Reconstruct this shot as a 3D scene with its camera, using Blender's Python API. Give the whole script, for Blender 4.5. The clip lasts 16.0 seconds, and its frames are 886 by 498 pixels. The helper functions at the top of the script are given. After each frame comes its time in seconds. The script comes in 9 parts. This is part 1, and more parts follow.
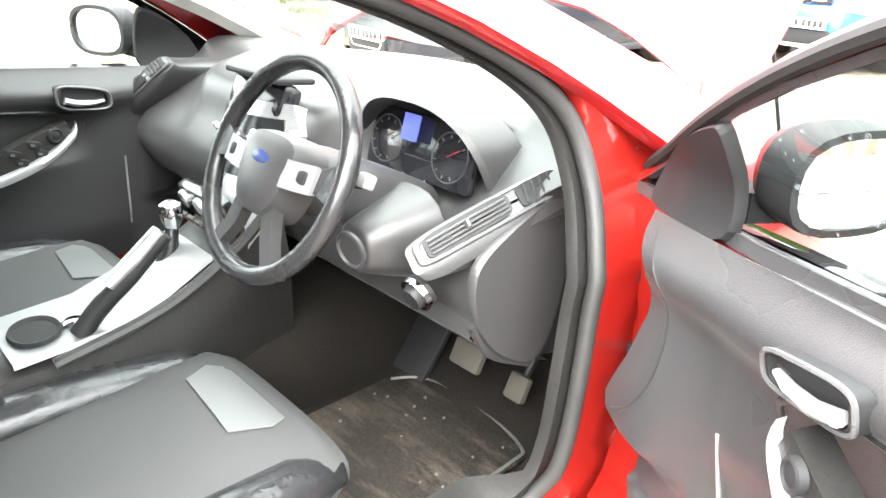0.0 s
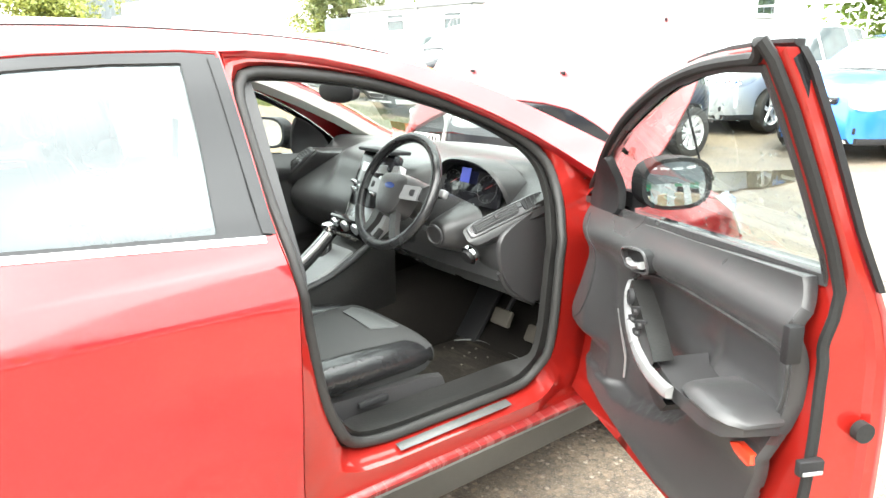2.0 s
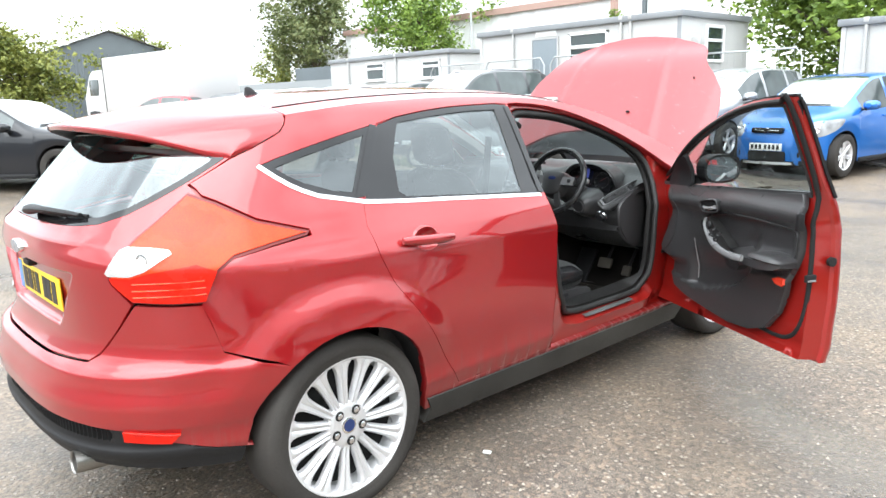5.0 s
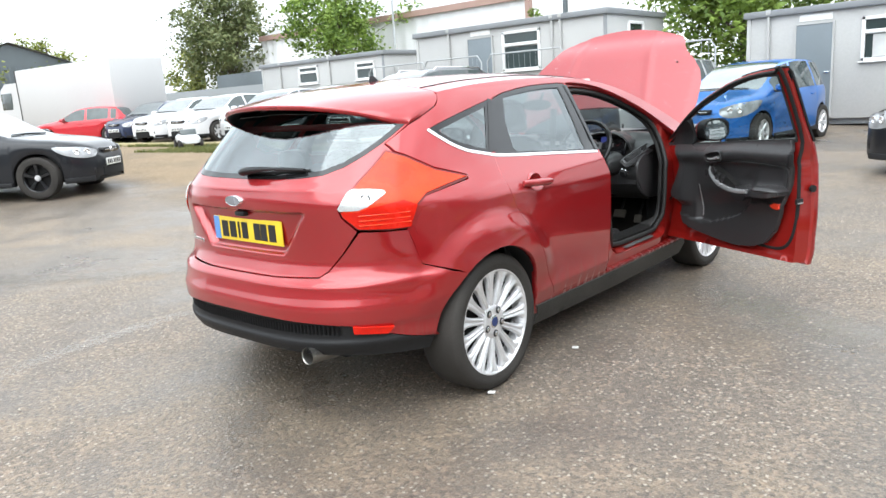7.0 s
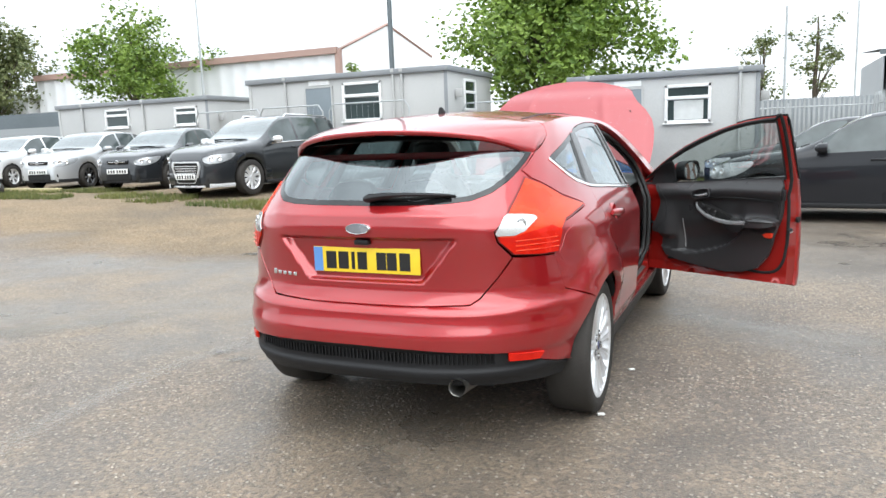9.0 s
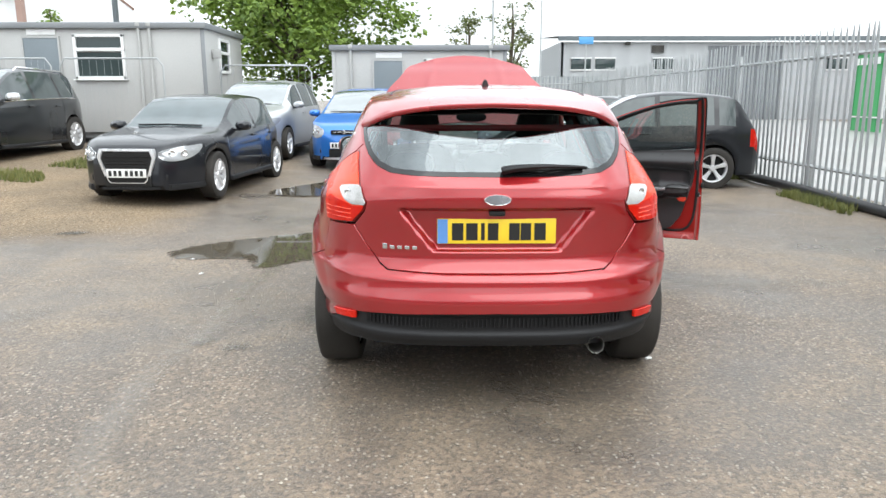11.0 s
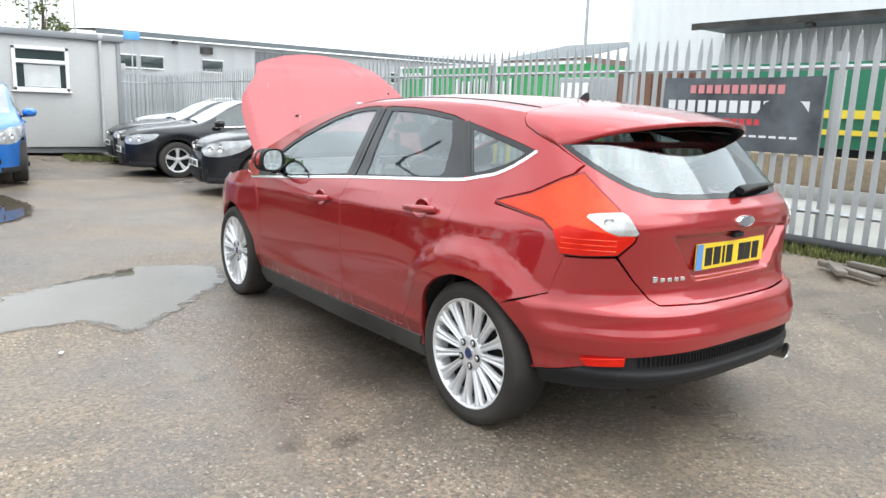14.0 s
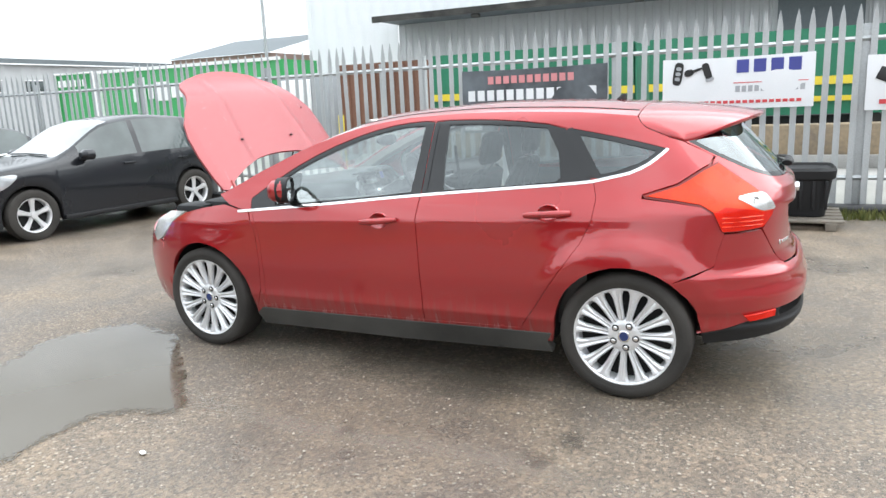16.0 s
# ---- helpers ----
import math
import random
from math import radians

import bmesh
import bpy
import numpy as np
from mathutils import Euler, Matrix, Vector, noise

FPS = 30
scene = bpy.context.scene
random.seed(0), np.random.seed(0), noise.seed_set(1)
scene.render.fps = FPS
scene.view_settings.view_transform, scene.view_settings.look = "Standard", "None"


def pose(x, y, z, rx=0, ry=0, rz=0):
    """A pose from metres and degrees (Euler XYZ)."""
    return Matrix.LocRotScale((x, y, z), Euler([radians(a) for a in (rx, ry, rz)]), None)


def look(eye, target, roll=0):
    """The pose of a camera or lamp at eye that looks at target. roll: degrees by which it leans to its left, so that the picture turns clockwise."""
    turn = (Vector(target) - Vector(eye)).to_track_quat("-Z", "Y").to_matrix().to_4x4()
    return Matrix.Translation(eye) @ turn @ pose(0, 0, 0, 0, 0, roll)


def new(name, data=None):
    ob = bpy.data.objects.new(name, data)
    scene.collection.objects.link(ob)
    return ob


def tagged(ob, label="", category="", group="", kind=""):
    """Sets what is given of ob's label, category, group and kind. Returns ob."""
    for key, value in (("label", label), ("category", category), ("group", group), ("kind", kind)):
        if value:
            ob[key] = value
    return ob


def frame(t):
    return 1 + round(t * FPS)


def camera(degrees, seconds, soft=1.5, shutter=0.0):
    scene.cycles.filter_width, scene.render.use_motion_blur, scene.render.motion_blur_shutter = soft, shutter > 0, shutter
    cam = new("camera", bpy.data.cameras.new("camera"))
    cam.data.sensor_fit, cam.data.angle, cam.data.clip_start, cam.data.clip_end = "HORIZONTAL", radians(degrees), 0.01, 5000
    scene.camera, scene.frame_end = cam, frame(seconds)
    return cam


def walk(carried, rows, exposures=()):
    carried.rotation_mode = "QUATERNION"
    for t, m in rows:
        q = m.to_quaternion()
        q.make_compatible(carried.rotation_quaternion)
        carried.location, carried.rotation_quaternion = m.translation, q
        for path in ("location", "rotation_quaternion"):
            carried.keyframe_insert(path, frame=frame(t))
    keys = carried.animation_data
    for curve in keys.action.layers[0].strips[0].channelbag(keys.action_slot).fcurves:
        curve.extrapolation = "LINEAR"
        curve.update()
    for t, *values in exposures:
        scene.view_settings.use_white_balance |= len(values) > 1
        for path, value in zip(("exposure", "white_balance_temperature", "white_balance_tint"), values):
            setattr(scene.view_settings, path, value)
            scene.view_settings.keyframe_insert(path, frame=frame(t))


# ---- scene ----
cam = camera(63.2, 16.0)
PATH = [
    (0, (1.376, 1.151, 1.313), (0.044, 2.413, 0.516), 1.6),
    (0.5, (1.6, 1.018, 1.352), (0.192, 2.236, 0.623), 1.4),
    (1, (1.778, 0.821, 1.361), (0.263, 1.98, 0.76), 1.2),
    (1.5, (1.959, 0.641, 1.378), (0.454, 1.817, 0.784), 1.0),
    (2, (2.208, 0.442, 1.383), (0.701, 1.647, 0.857), -0.5),
    (2.5, (2.367, 0.189, 1.416), (0.816, 1.355, 0.935), -2.1),
    (3, (2.484, -0.117, 1.433), (0.989, 1.115, 0.936), -1.4),
    (3.5, (2.636, -0.346, 1.437), (1.124, 0.881, 0.981), -1.7),
    (4, (2.77, -0.642, 1.443), (1.261, 0.603, 1.026), -1.3),
    (4.2, (2.811, -0.769, 1.447), (1.289, 0.465, 1.049), -1.5),
    (6.3, (2.784, -2.177, 1.389), (1.517, -0.688, 0.966), -1.8),
    (6.5, (2.79, -2.295, 1.39), (1.509, -0.806, 1.013), -1.5),
    (7, (2.796, -2.563, 1.372), (1.513, -1.087, 0.952), -3.8),
    (7.5, (2.651, -2.794, 1.367), (1.442, -1.249, 0.981), -1.9),
    (8, (2.34, -3.035, 1.359), (1.247, -1.394, 1.027), 1.0),
    (8.5, (1.979, -3.173, 1.344), (0.996, -1.479, 0.94), -1.2),
    (9, (1.539, -3.359, 1.334), (0.742, -1.55, 1.028), -2.1),
    (9.2, (1.373, -3.426, 1.37), (0.679, -1.582, 1.026), -2.9),
    (11.3, (-0.557, -3.801, 1.392), (-0.487, -1.845, 0.982), 1.1),
    (11.5, (-0.759, -3.777, 1.377), (-0.659, -1.824, 0.961), 1.7),
    (12, (-1.231, -3.648, 1.404), (-0.902, -1.73, 0.939), 0.0),
    (12.5, (-1.603, -3.392, 1.365), (-0.877, -1.585, 0.91), -0.9),
    (13, (-2.08, -3.082, 1.362), (-1.163, -1.355, 0.943), 1.1),
    (13.5, (-2.461, -2.764, 1.378), (-1.401, -1.122, 0.954), -0.5),
    (14, (-2.842, -2.332, 1.384), (-1.634, -0.784, 1.003), 2.0),
    (14.5, (-3.231, -1.951, 1.438), (-1.794, -0.623, 1.023), 1.3),
    (15, (-3.599, -1.51, 1.438), (-2.042, -0.335, 0.997), -1.0),
    (15.5, (-3.941, -1.109, 1.43), (-2.264, -0.088, 1.046), -1.8),
    (16, (-4.281, -0.667, 1.502), (-2.513, 0.175, 1.097), -2.6),
]
walk(cam, [(t, look(eye, target, roll)) for t, eye, target, roll in PATH],
     [(0, 4.45, 6600, 8), (1.5, 3.68, 6650, 5), (2.5, 3.02, 6600, 4), (3.5, 2.55, 6450, 5), (4.2, 2.2, 6300, 7), (6.3, 1.55, 6150, 7), (9.2, 1.23, 6150, 7), (11.3, 1.2, 6250, 7), (16, 1.35, 6200, 7)])


# ---- light: a bright overcast sky with a weak, wide sun behind the cloud ----
world = bpy.data.worlds.new("overcast")
scene.world = world
world.use_nodes = True
wn, wl = world.node_tree.nodes, world.node_tree.links
sky = wn.new("ShaderNodeTexSky")
sky.sky_type, sky.sun_disc, sky.sun_elevation, sky.sun_rotation = "NISHITA", False, radians(55), radians(150)
sky.air_density, sky.dust_density, sky.ozone_density = 1.0, 1.0, 1.0
grey = wn.new("ShaderNodeHueSaturation")
grey.inputs["Saturation"].default_value = 0.12
wl.new(sky.outputs[0], grey.inputs["Color"])
cloud = wn.new("ShaderNodeMix")  # the cloud deck evens the sky out
cloud.data_type = "RGBA"
cloud.inputs[0].default_value = 0.75
cloud.inputs[7].default_value = (5.6, 5.75, 5.9, 1)
wl.new(grey.outputs[0], cloud.inputs[6])
wtc, wsep, wmr = wn.new("ShaderNodeTexCoord"), wn.new("ShaderNodeSeparateXYZ"), wn.new("ShaderNodeMapRange")
wl.new(wtc.outputs["Generated"], wsep.inputs[0])
wl.new(wsep.outputs[2], wmr.inputs[0])  # an overcast sky is brightest overhead
wmr.inputs[1].default_value, wmr.inputs[2].default_value, wmr.inputs[3].default_value, wmr.inputs[4].default_value = 0.0, 1.0, 0.72, 1.5
deck = wn.new("ShaderNodeVectorMath")
deck.operation = "SCALE"
wl.new(cloud.outputs[2], deck.inputs[0])
wl.new(wmr.outputs[0], deck.inputs["Scale"])
puff, puff_map, puff_mr, lumps = wn.new("ShaderNodeTexNoise"), wn.new("ShaderNodeMapping"), wn.new("ShaderNodeMapRange"), wn.new("ShaderNodeVectorMath")
wl.new(wtc.outputs["Generated"], puff_map.inputs[0])  # broad soft lumps in the cloud, flatter towards the horizon
puff_map.inputs["Scale"].default_value = (1.6, 1.6, 3.6)
wl.new(puff_map.outputs[0], puff.inputs["Vector"])
puff.inputs["Scale"].default_value, puff.inputs["Detail"].default_value, puff.inputs["Roughness"].default_value = 1.7, 6, 0.55
wl.new(puff.outputs[0], puff_mr.inputs[0])
puff_mr.inputs[1].default_value, puff_mr.inputs[2].default_value, puff_mr.inputs[3].default_value, puff_mr.inputs[4].default_value = 0.34, 0.64, 0.72, 1.22
lumps.operation = "SCALE"
wl.new(deck.outputs[0], lumps.inputs[0])
wl.new(puff_mr.outputs[0], lumps.inputs["Scale"])
wl.new(lumps.outputs[0], wn["Background"].inputs["Color"])
wn["Background"].inputs["Strength"].default_value = 0.15
sun = new("sun", bpy.data.lights.new("sun", "SUN"))
sun.data.energy, sun.data.angle, sun.data.color = 0.9, radians(75), (1.0, 0.97, 0.93)
sun.matrix_world = look((10, -17.3, 28.6), (0, 0, 0))


# ---- materials ----
def surf(name, color, rough=0.5, metal=0.0, var=0.12, scale=12.0, bump=0.0, coat=0.0, spec=0.5, grain=None, rvar=0.08, dark=None):
    """A surface with variation at two scales in colour and roughness, and fine relief."""
    m = bpy.data.materials.new(name)
    m.use_nodes = True
    n, l = m.node_tree.nodes, m.node_tree.links
    p = n["Principled BSDF"]
    tc = n.new("ShaderNodeTexCoord")
    big, fine, mix = n.new("ShaderNodeTexNoise"), n.new("ShaderNodeTexNoise"), n.new("ShaderNodeMix")
    big.inputs["Scale"].default_value, big.inputs["Detail"].default_value = scale * 0.12, 5
    fine.inputs["Scale"].default_value, fine.inputs["Detail"].default_value = grain or scale * 6, 3
    l.new(tc.outputs["Object"], big.inputs["Vector"])
    l.new(tc.outputs["Object"], fine.inputs["Vector"])
    add = n.new("ShaderNodeMath")
    add.operation = "MULTIPLY_ADD"
    l.new(fine.outputs[0], add.inputs[0])
    add.inputs[1].default_value = 0.45
    l.new(big.outputs[0], add.inputs[2])
    mr = n.new("ShaderNodeMapRange")
    l.new(add.outputs[0], mr.inputs[0])
    mr.inputs[1].default_value, mr.inputs[2].default_value = 0.45, 1.0
    mix.data_type = "RGBA"
    l.new(mr.outputs[0], mix.inputs[0])
    lo = dark or [c * (1 - var) for c in color]
    hi = [min(1, c * (1 + var)) for c in color]
    mix.inputs[6].default_value, mix.inputs[7].default_value = (*lo, 1), (*hi, 1)
    l.new(mix.outputs[2], p.inputs["Base Color"])
    rr = n.new("ShaderNodeMapRange")
    l.new(big.outputs[0], rr.inputs[0])
    rr.inputs[1].default_value, rr.inputs[2].default_value = 0.3, 0.7
    rr.inputs[3].default_value, rr.inputs[4].default_value = max(0, rough - rvar), min(1, rough + rvar)
    l.new(rr.outputs[0], p.inputs["Roughness"])
    p.inputs["Metallic"].default_value = metal
    p.inputs["Coat Weight"].default_value, p.inputs["Coat Roughness"].default_value = coat, 0.04
    p.inputs["Specular IOR Level"].default_value = spec
    if bump:
        b = n.new("ShaderNodeBump")
        b.inputs["Strength"].default_value, b.inputs["Distance"].default_value = 1.0, bump
        l.new(fine.outputs[0], b.inputs["Height"])
        l.new(b.outputs[0], p.inputs["Normal"])
    return m


def glazing(name, tint, gloss=0.9, rough=0.01, sheen=0.10):
    """Clear glass: tinted see-through, with a mirror sheen that grows towards grazing."""
    m = bpy.data.materials.new(name)
    m.use_nodes = True
    n, l = m.node_tree.nodes, m.node_tree.links
    n.remove(n["Principled BSDF"])
    tr, gl, mx, fr = n.new("ShaderNodeBsdfTransparent"), n.new("ShaderNodeBsdfGlossy"), n.new("ShaderNodeMixShader"), n.new("ShaderNodeLayerWeight")
    tr.inputs[0].default_value = (*tint, 1)
    gl.inputs["Color"].default_value, gl.inputs["Roughness"].default_value = (gloss * 0.91, gloss * 0.98, gloss, 1), rough
    fr.inputs["Blend"].default_value = 0.5
    pw, ma = n.new("ShaderNodeMath"), n.new("ShaderNodeMath")
    pw.operation, ma.operation = "POWER", "MULTIPLY_ADD"
    l.new(fr.outputs["Facing"], pw.inputs[0])
    pw.inputs[1].default_value = 3.5
    l.new(pw.outputs[0], ma.inputs[0])
    ma.inputs[1].default_value, ma.inputs[2].default_value = 0.85, sheen
    l.new(ma.outputs[0], mx.inputs[0])
    l.new(tr.outputs[0], mx.inputs[1])
    l.new(gl.outputs[0], mx.inputs[2])
    l.new(mx.outputs[0], n["Material Output"].inputs[0])
    return m


def paint(name, color, flake=0.5, rough=0.35, dirt=0.15):
    """Car paint: metallic flake under a clear coat, dulled by rain film and road dirt."""
    m = surf(name, color, rough, flake, 0.05, 8, 0, 0.9, 0.2, 900, 0.06)
    p = m.node_tree.nodes["Principled BSDF"]
    p.inputs["Coat Roughness"].default_value, p.inputs["Coat IOR"].default_value = 0.05, 1.62
    return m


RED = paint("red_metallic_paint", (0.335, 0.0105, 0.0135), 0.45, 0.32)
RED.node_tree.nodes["Principled BSDF"].inputs["Coat IOR"].default_value = 1.74
RED_WET = paint("rain_beaded_red_paint", (0.30, 0.032, 0.038), 0.25, 0.5)
RED_WET.node_tree.nodes["Principled BSDF"].inputs["Coat Roughness"].default_value = 0.38


def grimy(m):
    """Road film: splashes and runs of pale dirt low on the doors and wings."""
    n, l = m.node_tree.nodes, m.node_tree.links
    p = n["Principled BSDF"]
    tc, mp, no, sep, hi, mul, mix = n.new("ShaderNodeTexCoord"), n.new("ShaderNodeMapping"), n.new("ShaderNodeTexNoise"), n.new("ShaderNodeSeparateXYZ"), n.new("ShaderNodeMapRange"), n.new("ShaderNodeMath"), n.new("ShaderNodeMix")
    l.new(tc.outputs["Object"], mp.inputs[0])
    mp.inputs["Scale"].default_value = (1, 26, 3)
    l.new(mp.outputs[0], no.inputs["Vector"])
    no.inputs["Scale"].default_value, no.inputs["Detail"].default_value, no.inputs["Roughness"].default_value = 1.0, 6, 0.65
    l.new(tc.outputs["Object"], sep.inputs[0])
    l.new(sep.outputs[2], hi.inputs[0])
    for i, v in enumerate((0.30, 0.62, 0.30, -0.30)):
        hi.inputs[i + 1].default_value = v
    add, mr = n.new("ShaderNodeMath"), n.new("ShaderNodeMapRange")
    l.new(no.outputs[0], add.inputs[0])
    l.new(hi.outputs[0], add.inputs[1])
    l.new(add.outputs[0], mr.inputs[0])
    for i, v in enumerate((0.58, 0.90, 0.0, 0.34)):
        mr.inputs[i + 1].default_value = v
    mix.data_type = "RGBA"
    old = p.inputs["Base Color"].links[0].from_socket
    l.new(mr.outputs[0], mix.inputs[0])
    l.new(old, mix.inputs[6])
    mix.inputs[7].default_value = (0.16, 0.10, 0.085, 1)
    l.new(mix.outputs[2], p.inputs["Base Color"])
    cr = n.new("ShaderNodeMapRange")
    l.new(mr.outputs[0], cr.inputs[0])
    cr.inputs[2].default_value, cr.inputs[3].default_value, cr.inputs[4].default_value = 0.55, 0.05, 0.5
    l.new(cr.outputs[0], p.inputs["Coat Roughness"])


grimy(RED)
RED_IN = paint("red_inner_paint", (0.29, 0.012, 0.0085), 0.3, 0.42)
BLACK = surf("black_plastic", (0.014, 0.014, 0.015), 0.55, 0, 0.3, 20, 0.0004, spec=0.28, grain=700)
BLACK_GLOSS = surf("black_gloss_trim", (0.012, 0.012, 0.013), 0.12, 0, 0.1, 10)
CLAD = surf("grey_sill_plastic", (0.048, 0.046, 0.042), 0.6, 0, 0.8, 15, 0.0005, spec=0.3, grain=500)
RUBBER = surf("black_rubber", (0.013, 0.013, 0.013), 0.7, 0, 0.3, 20, 0.0004, spec=0.3)
TYRE = surf("tyre_rubber", (0.034, 0.031, 0.028), 0.75, 0, 0.6, 20, 0.0008, spec=0.3, grain=300)
ALLOY = surf("silver_alloy", (0.70, 0.70, 0.71), 0.32, 0.5, 0.08, 25)
CHROME = surf("chrome", (0.82, 0.82, 0.83), 0.08, 1.0, 0.03, 20)
GLASS = glazing("car_glass", (0.70, 0.76, 0.74), sheen=0.20)
REAR_GLAZING = glazing("tinted_side_glass", (0.42, 0.47, 0.47), sheen=0.14)
TAIL_GLAZING = glazing("tinted_tail_glass", (0.54, 0.61, 0.60), sheen=0.17)
DARK = surf("dark_cavity", (0.01, 0.01, 0.01), 0.9, 0, 0.3)
LAMP_RED = surf("red_lamp_lens", (0.55, 0.014, 0.004), 0.25, 0, 0.3, 60, coat=0.3, spec=0.12, dark=(0.40, 0.006, 0.003))
LAMP_ORANGE = surf("orange_lamp_lens", (0.74, 0.060, 0.010), 0.28, 0, 0.25, 30, coat=0.5, spec=0.1, dark=(0.60, 0.022, 0.006))
LAMP_SEAL = surf("lamp_seal", (0.16, 0.008, 0.007), 0.4, 0, 0.2, 40)
LAMP_CLEAR = surf("clear_lamp_lens", (0.58, 0.58, 0.57), 0.18, 0.3, 0.5, 45, coat=0.8, dark=(0.22, 0.21, 0.20))
YELLOW = surf("plate_yellow", (0.85, 0.60, 0.03), 0.4, 0, 0.04, 30)
WHITE = surf("plate_white", (0.80, 0.80, 0.78), 0.4, 0, 0.04, 30)
BLUE_FLASH = surf("plate_blue", (0.12, 0.28, 0.62), 0.4, 0, 0.05, 30)
BADGE_GREY = surf("badge_grey", (0.30, 0.31, 0.34), 0.2, 0.6, 0.3, 90)
BADGE_BLUE = surf("badge_blue", (0.03, 0.05, 0.16), 0.2, 0.3, 0.05, 30)
INK = surf("black_print", (0.012, 0.012, 0.012), 0.5, 0, 0.1)


# ---- geometry helpers: a shape is (vertices, faces) ----
def join(*gs):
    V, F = [], []
    for v, f in gs:
        o = len(V)
        V += [tuple(p) for p in v]
        F += [tuple(i + o for i in q) for q in f]
    return V, F


def moved(g, m):
    return [tuple(m @ Vector(p)) for p in g[0]], g[1]


def from_bm(bm):
    bm.verts.index_update()
    g = [tuple(v.co) for v in bm.verts], [tuple(v.index for v in f.verts) for f in bm.faces]
    bm.free()
    return g


def box(cx, cy, cz, sx, sy, sz, bevel=0.0, seg=2):
    bm = bmesh.new()
    bmesh.ops.create_cube(bm, size=1)
    for v in bm.verts:
        v.co = Vector((cx + v.co.x * sx, cy + v.co.y * sy, cz + v.co.z * sz))
    if bevel:
        bmesh.ops.bevel(bm, geom=bm.edges[:], offset=min(bevel, 0.49 * min(sx, sy, sz)), segments=seg, profile=0.5, affect="EDGES")
    return from_bm(bm)


def loft(rings, closed=True, caps=False):
    n = len(rings[0])
    V = [tuple(p) for r in rings for p in r]
    F = []
    for i in range(len(rings) - 1):
        for j in range(n if closed else n - 1):
            k = (j + 1) % n
            F.append((i * n + j, i * n + k, (i + 1) * n + k, (i + 1) * n + j))
    if caps:
        F.append(tuple(reversed(range(n))))
        F.append(tuple((len(rings) - 1) * n + j for j in range(n)))
    return V, F


def tube(path, radius, seg=8, closed=False, flat=1.0):
    """A round bar along a path; radius may be a list; flat squeezes it along its second axis."""
    P = [Vector(p) for p in path]
    n = len(P)
    rings, up = [], None
    for i in range(n):
        a, b = (P[i - 1], P[(i + 1) % n]) if closed else (P[max(i - 1, 0)], P[min(i + 1, n - 1)])
        d = (b - a).normalized()
        if up is None:
            up = Vector((0, 0, 1)) if abs(d.z) < 0.9 else Vector((0, 1, 0))
        u = d.cross(up).normalized()
        up = u.cross(d).normalized()
        r = radius[i] if isinstance(radius, (list, tuple)) else radius
        rings.append([P[i] + u * r * math.cos(2 * math.pi * k / seg) + up * r * flat * math.sin(2 * math.pi * k / seg) for k in range(seg)])
    if closed:
        rings.append(rings[0])
    return loft(rings, True, not closed)


def lathe(profile, seg=40, axis="x"):
    """Turns (offset along the axis, radius) about an axis."""
    rings = []
    for k in range(seg + 1):
        a = 2 * math.pi * k / seg
        c, s = math.cos(a), math.sin(a)
        rings.append([(h, r * c, r * s) if axis == "x" else (r * c, r * s, h) if axis == "z" else (r * c, h, r * s) for h, r in profile])
    V, F = loft(rings, False)
    return V, [f for f in F]


def cyl(p, q, r, seg=16):
    return tube([p, q], r, seg)


def mesh_of(name, g, material, normals=None, sharp=40):
    me = bpy.data.meshes.new(name)
    me.from_pydata([tuple(v) for v in g[0]], [], [tuple(f) for f in g[1]])
    me.materials.append(material)
    me.shade_smooth()
    if normals is None:
        bm = bmesh.new()
        bm.from_mesh(me)
        bmesh.ops.remove_doubles(bm, verts=bm.verts[:], dist=1e-5)
        bmesh.ops.recalc_face_normals(bm, faces=bm.faces[:])
        bm.to_mesh(me)
        bm.free()
        if sharp:
            me.set_sharp_from_angle(angle=radians(sharp))
    else:
        me.normals_split_custom_set_from_vertices([tuple(v) for v in normals])
    return me


def part(name, g, material, parent, label="", normals=None, sharp=40):
    """One mesh object under a thing or a part; g is a shape or a ready mesh."""
    me = g if isinstance(g, bpy.types.Mesh) else mesh_of(name, g, material, normals, sharp)
    ob = new(name, me)
    ob.parent = parent
    return tagged(ob, label)


def thing(name, label, category, at=(0, 0, 0), rz=0.0, group="", kind="", g=None, material=None):
    """A top-level thing: an Empty at its base, or one mesh where g is given."""
    ob = new(name, mesh_of(name, g, material) if g else None)
    if g is None:
        ob.empty_display_size = 0.1
    ob.matrix_world = pose(*at, 0, 0, rz)
    return tagged(ob, label, category, group, kind)


def curve(pts):
    """A smooth curve through points that never overshoots them."""
    xs, ys = [p[0] for p in pts], [p[1] for p in pts]
    n = len(xs)
    d = [(ys[i + 1] - ys[i]) / (xs[i + 1] - xs[i]) for i in range(n - 1)]
    m = [d[0]] + [0 if d[i - 1] * d[i] <= 0 else 2 * d[i - 1] * d[i] / (d[i - 1] + d[i]) for i in range(1, n - 1)] + [d[-1]]

    def f(x):
        if x <= xs[0]:
            return ys[0]
        if x >= xs[-1]:
            return ys[-1]
        i = 0
        while x > xs[i + 1]:
            i += 1
        h = xs[i + 1] - xs[i]
        t = (x - xs[i]) / h
        return (1 + 2 * t) * (1 - t) ** 2 * ys[i] + t * (1 - t) ** 2 * h * m[i] + t * t * (3 - 2 * t) * ys[i + 1] + t * t * (t - 1) * h * m[i + 1]

    return f


